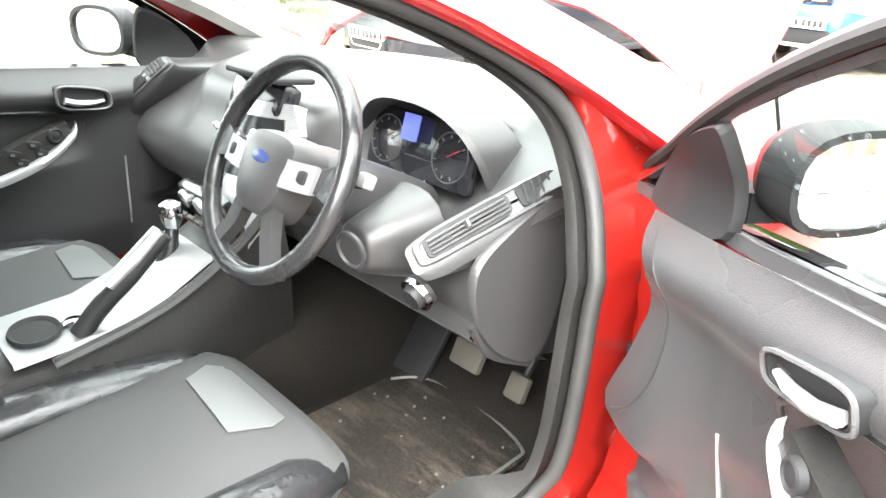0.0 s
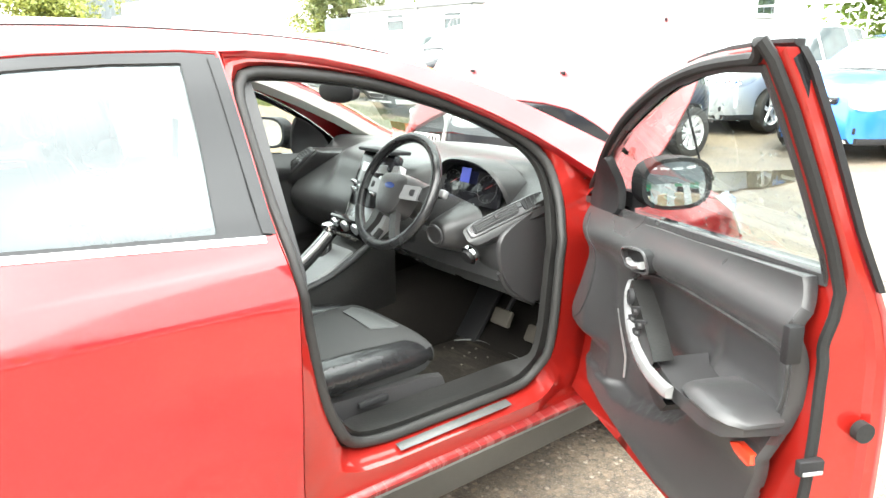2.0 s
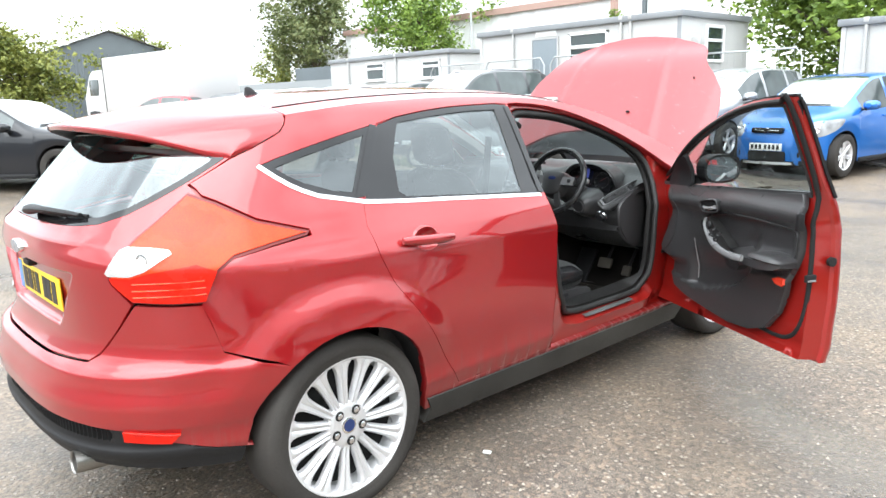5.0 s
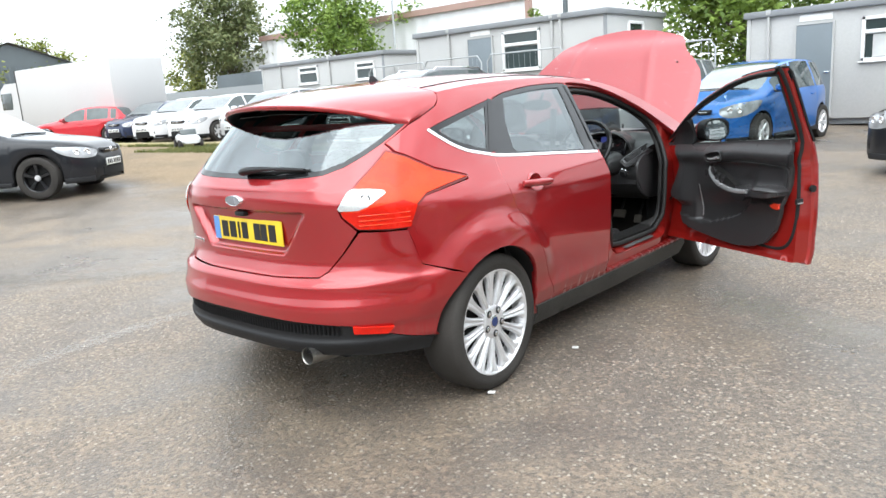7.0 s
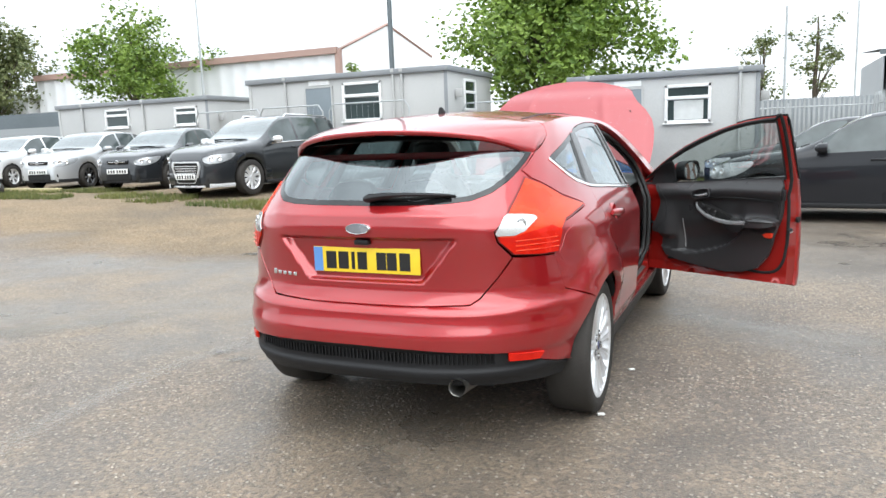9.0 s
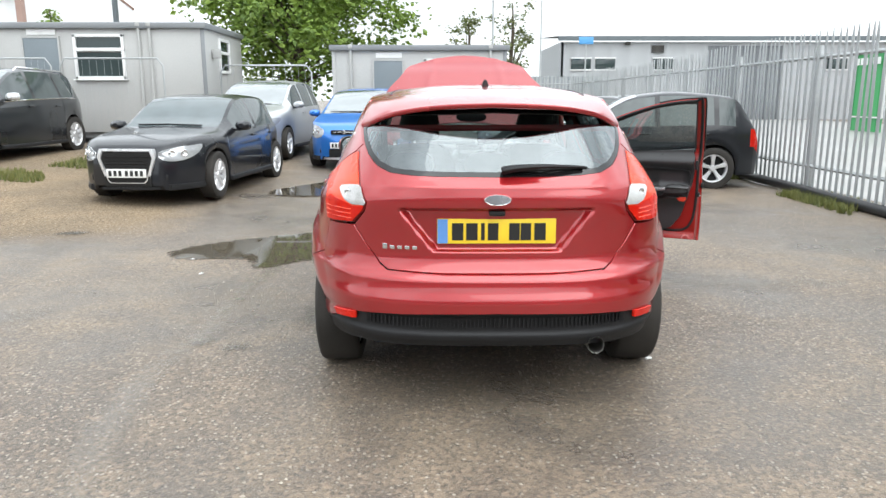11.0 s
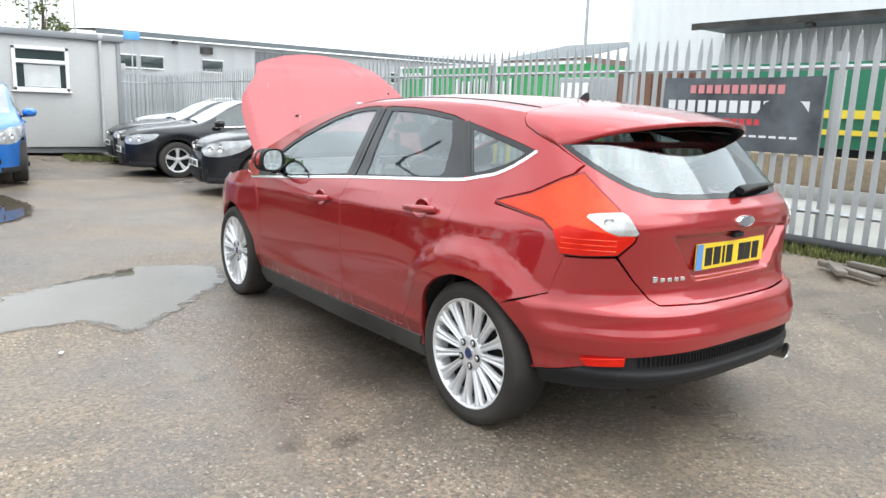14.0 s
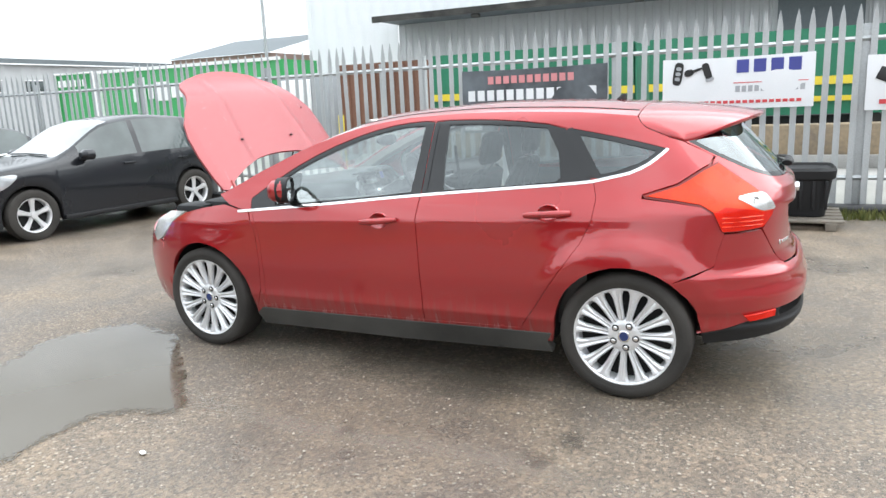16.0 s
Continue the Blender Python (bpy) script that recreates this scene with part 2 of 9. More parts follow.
def inside(p, poly):
    r, n = False, len(poly)
    for i in range(n):
        (x0, y0), (x1, y1) = poly[i], poly[i - 1]
        if (y0 > p[1]) != (y1 > p[1]) and p[0] < (x1 - x0) * (p[1] - y0) / (y1 - y0) + x0:
            r = not r
    return r


def area2(poly):
    return sum(poly[i - 1][0] * poly[i][1] - poly[i][0] * poly[i - 1][1] for i in range(len(poly)))


def inset(poly, d):
    """The polygon with its edges moved inwards by d."""
    n, s, out = len(poly), 1 if area2(poly) > 0 else -1, []
    for i in range(n):
        a, b, c = Vector(poly[i - 1]), Vector(poly[i]), Vector(poly[(i + 1) % n])
        e, f = (b - a).normalized(), (c - b).normalized()
        ne, nf = Vector((-e.y, e.x)) * s, Vector((-f.y, f.x)) * s
        k = ne + nf
        q = max(k.length_squared, 0.6)
        out.append(tuple(b + k * (2 * d / q)))
    return out


def fine_poly(poly, step):
    out = []
    for i in range(len(poly)):
        a, b = Vector(poly[i]), Vector(poly[(i + 1) % len(poly)])
        k = max(1, int((b - a).length / step))
        out += [tuple(a.lerp(b, j / k)) for j in range(k)]
    return out


def spline(pts, closed=False, k=6):
    """Catmull-Rom through the points."""
    P = [Vector(p) for p in pts]
    n, out = len(P), []
    for i in range(n if closed else n - 1):
        a, b, c, d = (P[i - 1], P[i], P[(i + 1) % n], P[(i + 2) % n]) if closed else (P[max(i - 1, 0)], P[i], P[i + 1], P[min(i + 2, n - 1)])
        for j in range(k):
            t = j / k
            out.append(0.5 * (2 * b + (c - a) * t + (2 * a - 5 * b + 4 * c - d) * t * t + (3 * b - a - 3 * c + d) * t ** 3))
    if not closed:
        out.append(P[-1])
    return out


def normal_of(fn, u, v, out):
    h = 0.002
    n = (Vector(fn(u + h, v)) - Vector(fn(u - h, v))).cross(Vector(fn(u, v + h)) - Vector(fn(u, v - h)))
    if n.length < 1e-12:
        return Vector(out(Vector(fn(u, v))))
    n.normalize()
    return -n if n.dot(Vector(out(Vector(fn(u, v))))) < 0 else n


def outward(p):
    return Vector((p.x, (p.y - 1.3) * 0.35, (p.z - 0.75) * 1.2))


def panel(fn, poly, step=0.03, holes=(), rim=0.018, lift=0.0, out=outward, scale=(1, 1)):
    """A pressed sheet: the polygon in (u, v), laid on the surface fn, its edges turned inwards by rim. Gives shape and normals."""
    from mathutils.geometry import delaunay_2d_cdt
    loops = [fine_poly([(a * scale[0], b * scale[1]) for a, b in q], step) for q in (poly, *holes)]
    pts, edges = [], []
    for q in loops:
        o = len(pts)
        pts += [Vector(p) for p in q]
        edges += [(o + i, o + (i + 1) % len(q)) for i in range(len(q))]
    nb = len(pts)
    x0, x1 = min(p.x for p in pts), max(p.x for p in pts)
    y0, y1 = min(p.y for p in pts), max(p.y for p in pts)
    edge_near = {(int(p.x / step * 2), int(p.y / step * 2)) for p in pts}
    for i in range(int((x1 - x0) / step) + 1):
        for j in range(int((y1 - y0) / step) + 1):
            p = (x0 + (i + 0.5 * (j % 2)) * step, y0 + j * step)
            if inside(p, loops[0]) and not any(inside(p, q) for q in loops[1:]) and (int(p[0] / step * 2), int(p[1] / step * 2)) not in edge_near:
                pts.append(Vector(p))
    vs, es, fs, ov, oe, of = delaunay_2d_cdt(pts, edges, [], 0, 1e-7)
    F = []
    for f in fs:
        c = sum((vs[i] for i in f), Vector((0, 0))) / len(f)
        if inside(c, loops[0]) and not any(inside(c, q) for q in loops[1:]):
            F.append(tuple(f))
    V, N = [], []
    for p in vs:
        u, v = p.x / scale[0], p.y / scale[1]
        n = normal_of(fn, u, v, out)
        V.append(Vector(fn(u, v)) + n * lift)
        N.append(n)
    G = []
    for f in F:
        a, b, c = V[f[0]], V[f[1]], V[f[2]]
        G.append(f if (b - a).cross(c - a).dot(N[f[0]]) > 0 else tuple(reversed(f)))
    F = G
    if rim:
        count = {}
        for f in F:
            for i in range(len(f)):
                count[(f[i], f[(i + 1) % len(f)])] = 1
        for a, b in list(count):
            if (b, a) not in count:
                side = (V[b] - V[a]).cross(N[a]).normalized()
                k = len(V)
                ia = V[a] - N[a] * rim
                ib = V[b] - N[b] * rim
                V += [V[a], V[b], ib, ia]
                N += [(side + N[a] * 0.8).normalized(), (side + N[b] * 0.8).normalized(), side, side]
                F.append((k + 1, k, k + 3, k + 2))
    return (V, F), N


def sheet_part(name, fn, poly, material, parent, label="", step=0.03, holes=(), rim=0.018, lift=0.0, out=outward, scale=(1, 1), about=None):
    g, nn = panel(fn, poly, step, holes, rim, lift, out, scale)
    if about:
        g = [(v[0] - about[0], v[1] - about[1], v[2] - about[2]) for v in g[0]], g[1]
    return part(name, g, material, parent, label, nn)


def line_sweep(fn, line, width, lift, out=outward, sag=0.0):
    """A raised bead of the given width along a line of (u, v) on a surface."""
    P = [Vector(fn(u, v)) for u, v in line]
    N = [normal_of(fn, u, v, out) for u, v in line]
    rings = []
    for i in range(len(P)):
        d = (P[min(i + 1, len(P) - 1)] - P[max(i - 1, 0)]).normalized()
        s = d.cross(N[i]).normalized() * width / 2
        n = N[i]
        rings.append([P[i] - s - n * 0.004, P[i] - s * 0.8 + n * lift * 0.8, P[i] + n * lift, P[i] + s * 0.8 + n * lift * 0.8, P[i] + s - n * 0.004])
    return loft(rings, True, True)


# ---- the red hatchback: skin functions (x to its right, y ahead, origin under the rear axle) ----
HALF = curve([(0.15, 0.79), (0.24, 0.825), (0.32, 0.848), (0.45, 0.87), (0.60, 0.884), (0.72, 0.886), (0.80, 0.882), (0.88, 0.872), (0.95, 0.852), (1.0, 0.825),
              (1.06, 0.79), (1.16, 0.742), (1.26, 0.692), (1.34, 0.65), (1.40, 0.61), (1.46, 0.53)])
TAIL = curve([(0.15, -0.62), (0.20, -0.70), (0.26, -0.755), (0.35, -0.79), (0.45, -0.80), (0.56, -0.805), (0.62, -0.79), (0.66, -0.745), (0.72, -0.725), (0.80, -0.728),
              (0.90, -0.738), (0.96, -0.742), (1.0, -0.735), (1.05, -0.70), (1.1, -0.655), (1.2, -0.565), (1.28, -0.49), (1.33, -0.44), (1.45, -0.30)])
NOSE = curve([(0.15, 3.45), (0.3, 3.53), (0.5, 3.55), (0.65, 3.52), (0.8, 3.42), (0.9, 3.25), (1.0, 3.0)])
CREASE = curve([(-0.6, 0.95), (0.3, 0.90), (1.2, 0.865), (2.1, 0.835), (3.2, 0.80)])
ROOF_C = curve([(-0.6, 1.352), (-0.45, 1.382), (-0.3, 1.407), (0, 1.445), (0.4, 1.470), (0.8, 1.478), (1.2, 1.463), (1.6, 1.425), (1.8, 1.365), (2.2, 1.20), (2.6, 1.0)])
ROOF_E = curve([(-0.6, 1.27), (-0.4, 1.315), (0, 1.383), (0.4, 1.415), (0.8, 1.425), (1.2, 1.412), (1.5, 1.375), (1.8, 1.295), (2.2, 1.13), (2.5, 0.99), (2.7, 0.95)])


def soft_abs(d, k=0.012):
    return math.sqrt(d * d + k * k) - k


def smooth(a, b, x):
    t = min(max((x - a) / (b - a), 0), 1)
    return t * t * (3 - 2 * t)


def half(y, z):
    w = HALF(z) + 0.028 * math.exp(-(((z - 0.62) / 0.17) ** 2)) * (math.exp(-((y / 0.42) ** 2)) + math.exp(-(((y - 2.648) / 0.42) ** 2)))
    r = math.hypot(y, z - 0.33)
    flare = 0.022 * (1 - smooth(0.43, 0.53, r)) * smooth(0.40, 0.62, z)
    return w + flare + 0.010 * math.exp(-soft_abs(z - CREASE(y)) / 0.04) + 0.010 * math.exp(-soft_abs(z - 0.375) / 0.03)


def side_x(y, z):
    w = half(y, z)
    if y < 0.35:
        w *= max(0, 1 - min((0.35 - y) / (0.35 - TAIL(z)), 1) ** 3.2) ** 0.3125
    if y > 2.2:
        w *= max(0, 1 - min((y - 2.2) / (NOSE(z) - 2.2), 1) ** 3) ** 0.3333
    return w


def side(s):
    return lambda y, z: (s * side_x(y, z), y, z)


def tail(a, z):
    """The rear end: a is the angle round the point 0.35 m ahead of the axle, from the right side (0) to the left (pi)."""
    c, s, d, y = abs(math.cos(a)), math.sin(a), 0.35 - TAIL(z), -0.2
    for _ in range(3):
        r = ((c / half(y, z)) ** 3.2 + (s / d) ** 3.2) ** -0.3125
        y = 0.35 - r * s
    return (r * math.cos(a), y, z)


def tail_at(x, z):
    """The angle of tail() at which it is x metres from the middle."""
    lo, hi = 0.0, math.pi
    for _ in range(30):
        m = (lo + hi) / 2
        if tail(m, z)[0] > x:
            lo = m
        else:
            hi = m
    return lo


def tail_y(y, z):
    return math.atan2(0.35 - y, side_x(y, z))


def nose(a, z):
    """The front end, round the point 2.2 m ahead of the rear axle."""
    c, s, d, y = abs(math.cos(a)), math.sin(a), NOSE(z) - 2.2, 3.0
    for _ in range(3):
        r = ((c / half(y, z)) ** 3 + (s / d) ** 3) ** -0.3333
        y = 2.2 + r * s
    return (r * math.cos(a), y, z)


def roof(x, y):
    e = ROOF_E(y)
    w = side_x(y, e)
    return (x, y, ROOF_C(y) - (ROOF_C(y) - e) * min(abs(x) / w, 1.25) ** 2.5)


def up(p):
    return Vector((0, 0, 1))


def back(p):
    return Vector((p.x * 0.4, -1, 0.1))


def arch(yc, r, a0, a1, n=14, zc=0.33):
    return [(yc + r * math.cos(radians(a0 + (a1 - a0) * i / n)), zc + r * math.sin(radians(a0 + (a1 - a0) * i / n))) for i in range(n + 1)]


car = thing("hatchback_car", "wet metallic red five-door hatchback with bonnet and driver's door open", "car")

FRONT_SEAM = [(2.20, 0.30), (2.17, 0.49), (2.17, 0.70), (2.205, 0.84), (2.235, 0.905)]
MID_SEAM = [(1.10, 0.305), (1.10, 0.53), (1.105, 0.72), (1.112, 0.89), (1.10, 0.99)]
REAR_SEAM = [(0.535, 0.315), (0.41, 0.50), (0.31, 0.645), (0.205, 0.79), (0.155, 0.90), (0.143, 1.0), (0.15, 1.075)]
BELT = curve([(-0.17, 1.225), (-0.09, 1.158), (0.008, 1.112), (0.154, 1.080), (0.6, 1.042), (1.1, 1.003), (1.76, 0.942), (2.33, 0.893)])
TOP = curve([(-0.17, 1.232), (0.0, 1.275), (0.167, 1.311), (0.33, 1.342), (0.44, 1.360), (0.726, 1.388), (1.0, 1.394), (1.145, 1.392), (1.343, 1.372), (1.55, 1.322), (1.833, 1.215), (2.05, 1.098), (2.25, 0.965), (2.33, 0.897)])
FRONT_DOOR = FRONT_SEAM + [(y, TOP(y)) for y in (2.24, 2.15, 2.05, 1.95, 1.83, 1.7, 1.55, 1.45, 1.34, 1.25, 1.15)] + [(1.085, 1.39)] + MID_SEAM[::-1]
REAR_DOOR = MID_SEAM + [(1.08, 1.39), (1.0, TOP(1.0)), (0.85, TOP(0.85)), (0.72, TOP(0.72)), (0.58, TOP(0.58)), (0.44, TOP(0.44)), (0.335, 1.338), (0.25, 1.215), (0.17, 1.09)] + REAR_SEAM[-2::-1]

# outer side frames: sill, pillars, roof rail and rear wing in one pressing
LAMP_FRONT = [(-0.325, 1.134), (-0.227, 1.070), (-0.070, 1.020), (-0.07, 1.0), (-0.21, 0.982), (-0.335, 0.962), (-0.392, 0.925), (-0.44, 0.835)]
for s, tag in ((1, "right"), (-1, "left")):
    outer = [(2.29, 0.25), (2.215, 0.40), (2.19, 0.60), (2.20, 0.75), (2.245, 0.89), (2.40, 0.93), (2.50, 0.985)]
    outer += [(y, ROOF_E(y)) for y in (2.35, 2.2, 2.05, 1.9, 1.8, 1.65, 1.5, 1.35, 1.2, 1.0, 0.8, 0.6, 0.4, 0.2, 0.05)]
    outer += [(-0.012, 1.380), (-0.031, 1.350), (-0.056, 1.326), (-0.106, 1.304), (-0.166, 1.278), (-0.232, 1.254)] + [(tail(tail_at(x, z), z)[1], z) for x, z in ((0.6195, 1.218), (0.608, 1.184), (0.628, 1.168), (0.646, 1.150))] + LAMP_FRONT
    outer += [(-0.425, 0.79), (-0.40, 0.685), (-0.265, 0.635)] + arch(0.0, 0.355, 128, 0, 14) + [(0.37, 0.25)]
    q = [(y, BELT(y)) for y in (0.15, 0.05, -0.05, -0.10, -0.15)] + [(-0.172, 1.228)] + [(y, TOP(y)) for y in (-0.1, 0, 0.1, 0.2, 0.32)]
    sheet_part("side_frame", side(s), outer, RED, car, holes=[FRONT_DOOR, REAR_DOOR, inset(q, 0.004)], step=0.028, rim=0.03)
    # rear quarter light
    sheet_part("quarter_frame", side(s), inset(q, 0.006), BLACK_GLOSS, car, holes=[inset(q, 0.028)], step=0.02, rim=0.012, lift=-0.001)
    w = sheet_part("quarter_window", side(s), inset(q, 0.024), REAR_GLAZING, car, step=0.03, rim=0, lift=-0.006)
    w.visible_shadow = False
    # front wing
    wing = arch(2.648, 0.358, 178, 0, 16) + [(3.03, 0.40), (3.06, 0.55), (3.04, 0.68), (2.93, 0.80), (2.80, 0.865), (2.62, 0.905), (2.45, 0.93), (2.26, 0.89), (2.205, 0.76), (2.193, 0.60), (2.215, 0.42), (2.285, 0.26)]
    sheet_part("front_wing", side(s), wing, RED, car, step=0.03, rim=0.03)
    # sill cladding
    sill = [(0.375, 0.19), (0.40, 0.245), (0.37, 0.30), (1.1, 0.292), (2.0, 0.285), (2.235, 0.285), (2.285, 0.245), (2.25, 0.175), (1.3, 0.172)]
    sheet_part("sill_cover", side(s), sill, CLAD, car, step=0.04, rim=0.06, lift=0.008)
    # chrome waist strip and quarter sweep
    ys = [2.33 - i * 0.06 for i in range(37)]
    lo = 1.12 if s > 0 else 2.33
    line = [(y, BELT(y) - 0.001) for y in ys if y <= lo and y > 0.0] + [(0.0, BELT(0.0)), (-0.05, BELT(-0.05)), (-0.09, BELT(-0.09)), (-0.13, BELT(-0.13)), (-0.168, 1.224)]
    part("chrome_strip", line_sweep(side(s), line, 0.019, 0.004), CHROME, car, "bright chrome waist strip")
    # wheel housing
    for yc in (0.0, 2.648):
        rings = [[(s * min(x, side_x(yc + r * math.cos(radians(a)), 0.33 + r * math.sin(radians(a))) - 0.022), yc + r * math.cos(radians(a)), 0.33 + r * math.sin(radians(a))) for a in range(-6, 187, 8)] for x, r in ((0.885, 0.357), (0.80, 0.36), (0.55, 0.36))]
        part("wheel_housing", loft(rings, False), DARK, car)
        part("inner_wall", ([(s * 0.55, yc - 0.36, 0.26), (s * 0.55, yc + 0.36, 0.26), (s * 0.55, yc + 0.36, 0.69), (s * 0.55, yc - 0.36, 0.69)], [(0, 1, 2, 3)]), DARK, car)


# doors: the closed three; the driver's door is hung open below
def window_of(door, poly, glass, s, about=None, swing=None):
    """The black window surround and the pane of a door."""
    sheet_part("window_frame", side(s), poly, BLACK_GLOSS, door, holes=[glass], step=0.025, rim=0.02, lift=-0.002, about=about)
    w = sheet_part("window_pane", side(s), inset(glass, -0.006), REAR_GLAZING if glass is REAR_GLASS else GLASS, door, step=0.04, rim=0, lift=-0.008, about=about)
    w.visible_shadow = False


FRONT_WINDOW = [(2.315, 0.902)] + [(y, BELT(y) + 0.008) for y in (2.0, 1.7, 1.4)] + [(1.106, 1.008), (1.088, 1.384)] + [(y, TOP(y) - 0.004) for y in (1.15, 1.25, 1.34, 1.45, 1.55, 1.7, 1.83, 1.95, 2.05, 2.15, 2.24)]
FRONT_GLASS = [(2.06, 0.935), (1.7, 0.966), (1.4, 0.994), (1.165, 1.018), (1.148, 1.2), (1.142, 1.366), (1.25, 1.362), (1.34, 1.350), (1.45, 1.325), (1.55, 1.296), (1.7, 1.240), (1.83, 1.188), (1.95, 1.13), (2.05, 1.070), (2.06, 1.0)]
REAR_WINDOW = [(1.088, 1.012)] + [(y, BELT(y) + 0.008) for y in (0.8, 0.5, 0.3, 0.18)] + [(0.257, 1.215), (0.34, 1.332)] + [(y, TOP(y) - 0.004) for y in (0.44, 0.58, 0.72, 0.85, 1.0)] + [(1.075, 1.384)]
REAR_GLASS = [(0.975, 1.030), (0.7, 1.048), (0.36, 1.076), (0.335, 1.095), (0.36, 1.216), (0.435, 1.338), (0.58, 1.352), (0.72, 1.362), (0.85, 1.368), (0.995, 1.368), (0.99, 1.2)]


def handle(s, y0, y1, z0, z1, about=(0, 0, 0)):
    """A strap door handle over its finger recess."""
    pts = []
    for i in range(9):
        t = i / 8
        y, z = y0 + (y1 - y0) * t, z0 + (z1 - z0) * t
        pts.append((s * (side_x(y, z) + 0.030 * math.sin(math.pi * min(max(t, 0.04), 0.96)) ** 0.35 - 0.002) - about[0], y - about[1], z - about[2]))
    return tube(pts, [0.011, 0.014, 0.016, 0.016, 0.016, 0.016, 0.016, 0.014, 0.011], 10, flat=1.15)


def recess(s, yc, zc, about=None):
    fn = lambda a, r: (s * (side_x(yc, zc) + 0.003 - 0.03 * max(0, 1 - r * r)), yc + 0.062 * r * math.cos(a), zc + 0.045 * r * math.sin(a))
    rings = [[fn(2 * math.pi * k / 24, r) for k in range(24)] for r in (1.0, 0.9, 0.75, 0.55, 0.3, 0.05)]
    rings = [[(s * side_x(p[1], p[2]) + s * 0.0012 if i == 0 else p[0], p[1], p[2]) for p in r] for i, r in enumerate(rings)]
    if about:
        rings = [[(p[0] - about[0], p[1] - about[1], p[2] - about[2]) for p in r] for r in rings]
    return loft(rings)


for s in (-1, 1):
    doors = [("front_door", FRONT_DOOR, FRONT_WINDOW, FRONT_GLASS, (1.45, 1.222, 0.856, 0.876), (1.34, 0.866)), ("rear_door", REAR_DOOR, REAR_WINDOW, REAR_GLASS, (0.495, 0.258, 0.918, 0.934), (0.375, 0.928))]
    for name, outl, win, gl, hd, rc in doors[1 if s > 0 else 0:]:
        ring = [(rc[0] + 0.060 * math.cos(2 * math.pi * k / 20), rc[1] + 0.043 * math.sin(2 * math.pi * k / 20)) for k in range(20)]
        d = sheet_part(name, side(s), inset(outl, 0.0028), RED, car, holes=[inset(win, -0.002), ring], step=0.020, rim=0.03)
        window_of(d, win, gl, s)
        part("handle", handle(s, *hd), RED, d, "body-coloured strap handle")
        part("handle_recess", recess(s, *rc), RED, d)

for s in (-1, 1):  # black strips that cover the joint between rear door and quarter window
    part("pillar_strip", line_sweep(side(s), [tuple(q) for q in spline([(0.165, 1.098), (0.205, 1.15), (0.262, 1.225), (0.328, 1.325)], k=5)], 0.034, 0.004), BLACK_GLOSS, car)

# roof, spoiler, windscreen
re = [(y, side_x(y, ROOF_E(y))) for y in (-0.01, 0.1, 0.3, 0.6, 0.9, 1.2, 1.45, 1.6)]
poly = [(w - 0.003, y) for y, w in re] + [(-w + 0.003, y) for y, w in re[::-1]]
sheet_part("roof_panel", roof, poly, RED, car, step=0.045, out=up)
for s in (-1, 1):
    line = [(s * 0.50 * side_x(y, ROOF_E(y)) / 0.61, y) for y in [1.6 - 0.08 * i for i in range(21)]]
    part("roof_seam", line_sweep(roof, line, 0.012, 0.003, up), BLACK, car)


def spoiler_grid(drop=0.0, start=0.0):
    """The spoiler's skin: columns from the roof seam and its two flanks to the lip, which runs out in a point at each side."""
    flank = [(-0.235, 1.256), (-0.17, 1.280), (-0.11, 1.306), (-0.06, 1.328), (-0.035, 1.350), (-0.022, 1.370)]
    front = [Vector((side_x(y, z) - 0.001, y, z)) for y, z in flank]
    front += [Vector(roof(x, -0.015)) for x in (0.585, 0.55, 0.50, 0.42, 0.33, 0.22, 0.11, 0.0)]
    tip = front[0]
    lip = spline([tip, (0.595, -0.285, 1.275), (0.555, -0.345, 1.298), (0.48, -0.420, 1.327), (0.37, -0.490, 1.349), (0.25, -0.537, 1.363), (0.12, -0.562, 1.370), (0, -0.570, 1.373)], k=8)
    lip = [Vector(q) for q in lip]
    m = len(front)
    rear = []
    for k in range(m):
        f = k / (m - 1) * (len(lip) - 1)
        a = min(int(f), len(lip) - 2)
        rear.append(lip[a].lerp(lip[a + 1], f - a))
    cols = [(a, b) for a, b in zip(front, rear)]
    cols += [(Vector((-a.x, a.y, a.z)), Vector((-b.x, b.y, b.z))) for a, b in cols[-2::-1]]
    rows = []
    for i in range(9):
        v = start + (1 - start) * i / 8
        rows.append([tuple(a.lerp(b, v) + Vector((0.5 * a.x / 0.6, 0, 1)).normalized() * (0.012 * 4 * v * (1 - v) - drop)) for a, b in cols])
    return rows


top_skin = spoiler_grid()
lip = [[(x * 0.998, y - 0.002, z - d) for x, y, z in top_skin[-1]] for d in (0.004, 0.012)] + [[(x * 0.992, y + 0.004, z - 0.020) for x, y, z in top_skin[-1]]]
part("roof_spoiler", loft(top_skin + lip), RED, car, "red roof spoiler over the rear window")
part("spoiler_underside", loft([[(x * 0.985, y + 0.005, z) for x, y, z in r] for r in spoiler_grid(0.021)]), BLACK, car)
ws = [(y, side_x(y, ROOF_E(y)) - 0.055) for y in (1.62, 1.8, 2.0, 2.2, 2.4, 2.52)]
poly = [(w, y) for y, w in ws] + [(-w, y) for y, w in ws[::-1]]
w = sheet_part("windscreen", roof, poly, GLASS, car, step=0.06, rim=0, lift=-0.004, out=up)
w.visible_shadow = False
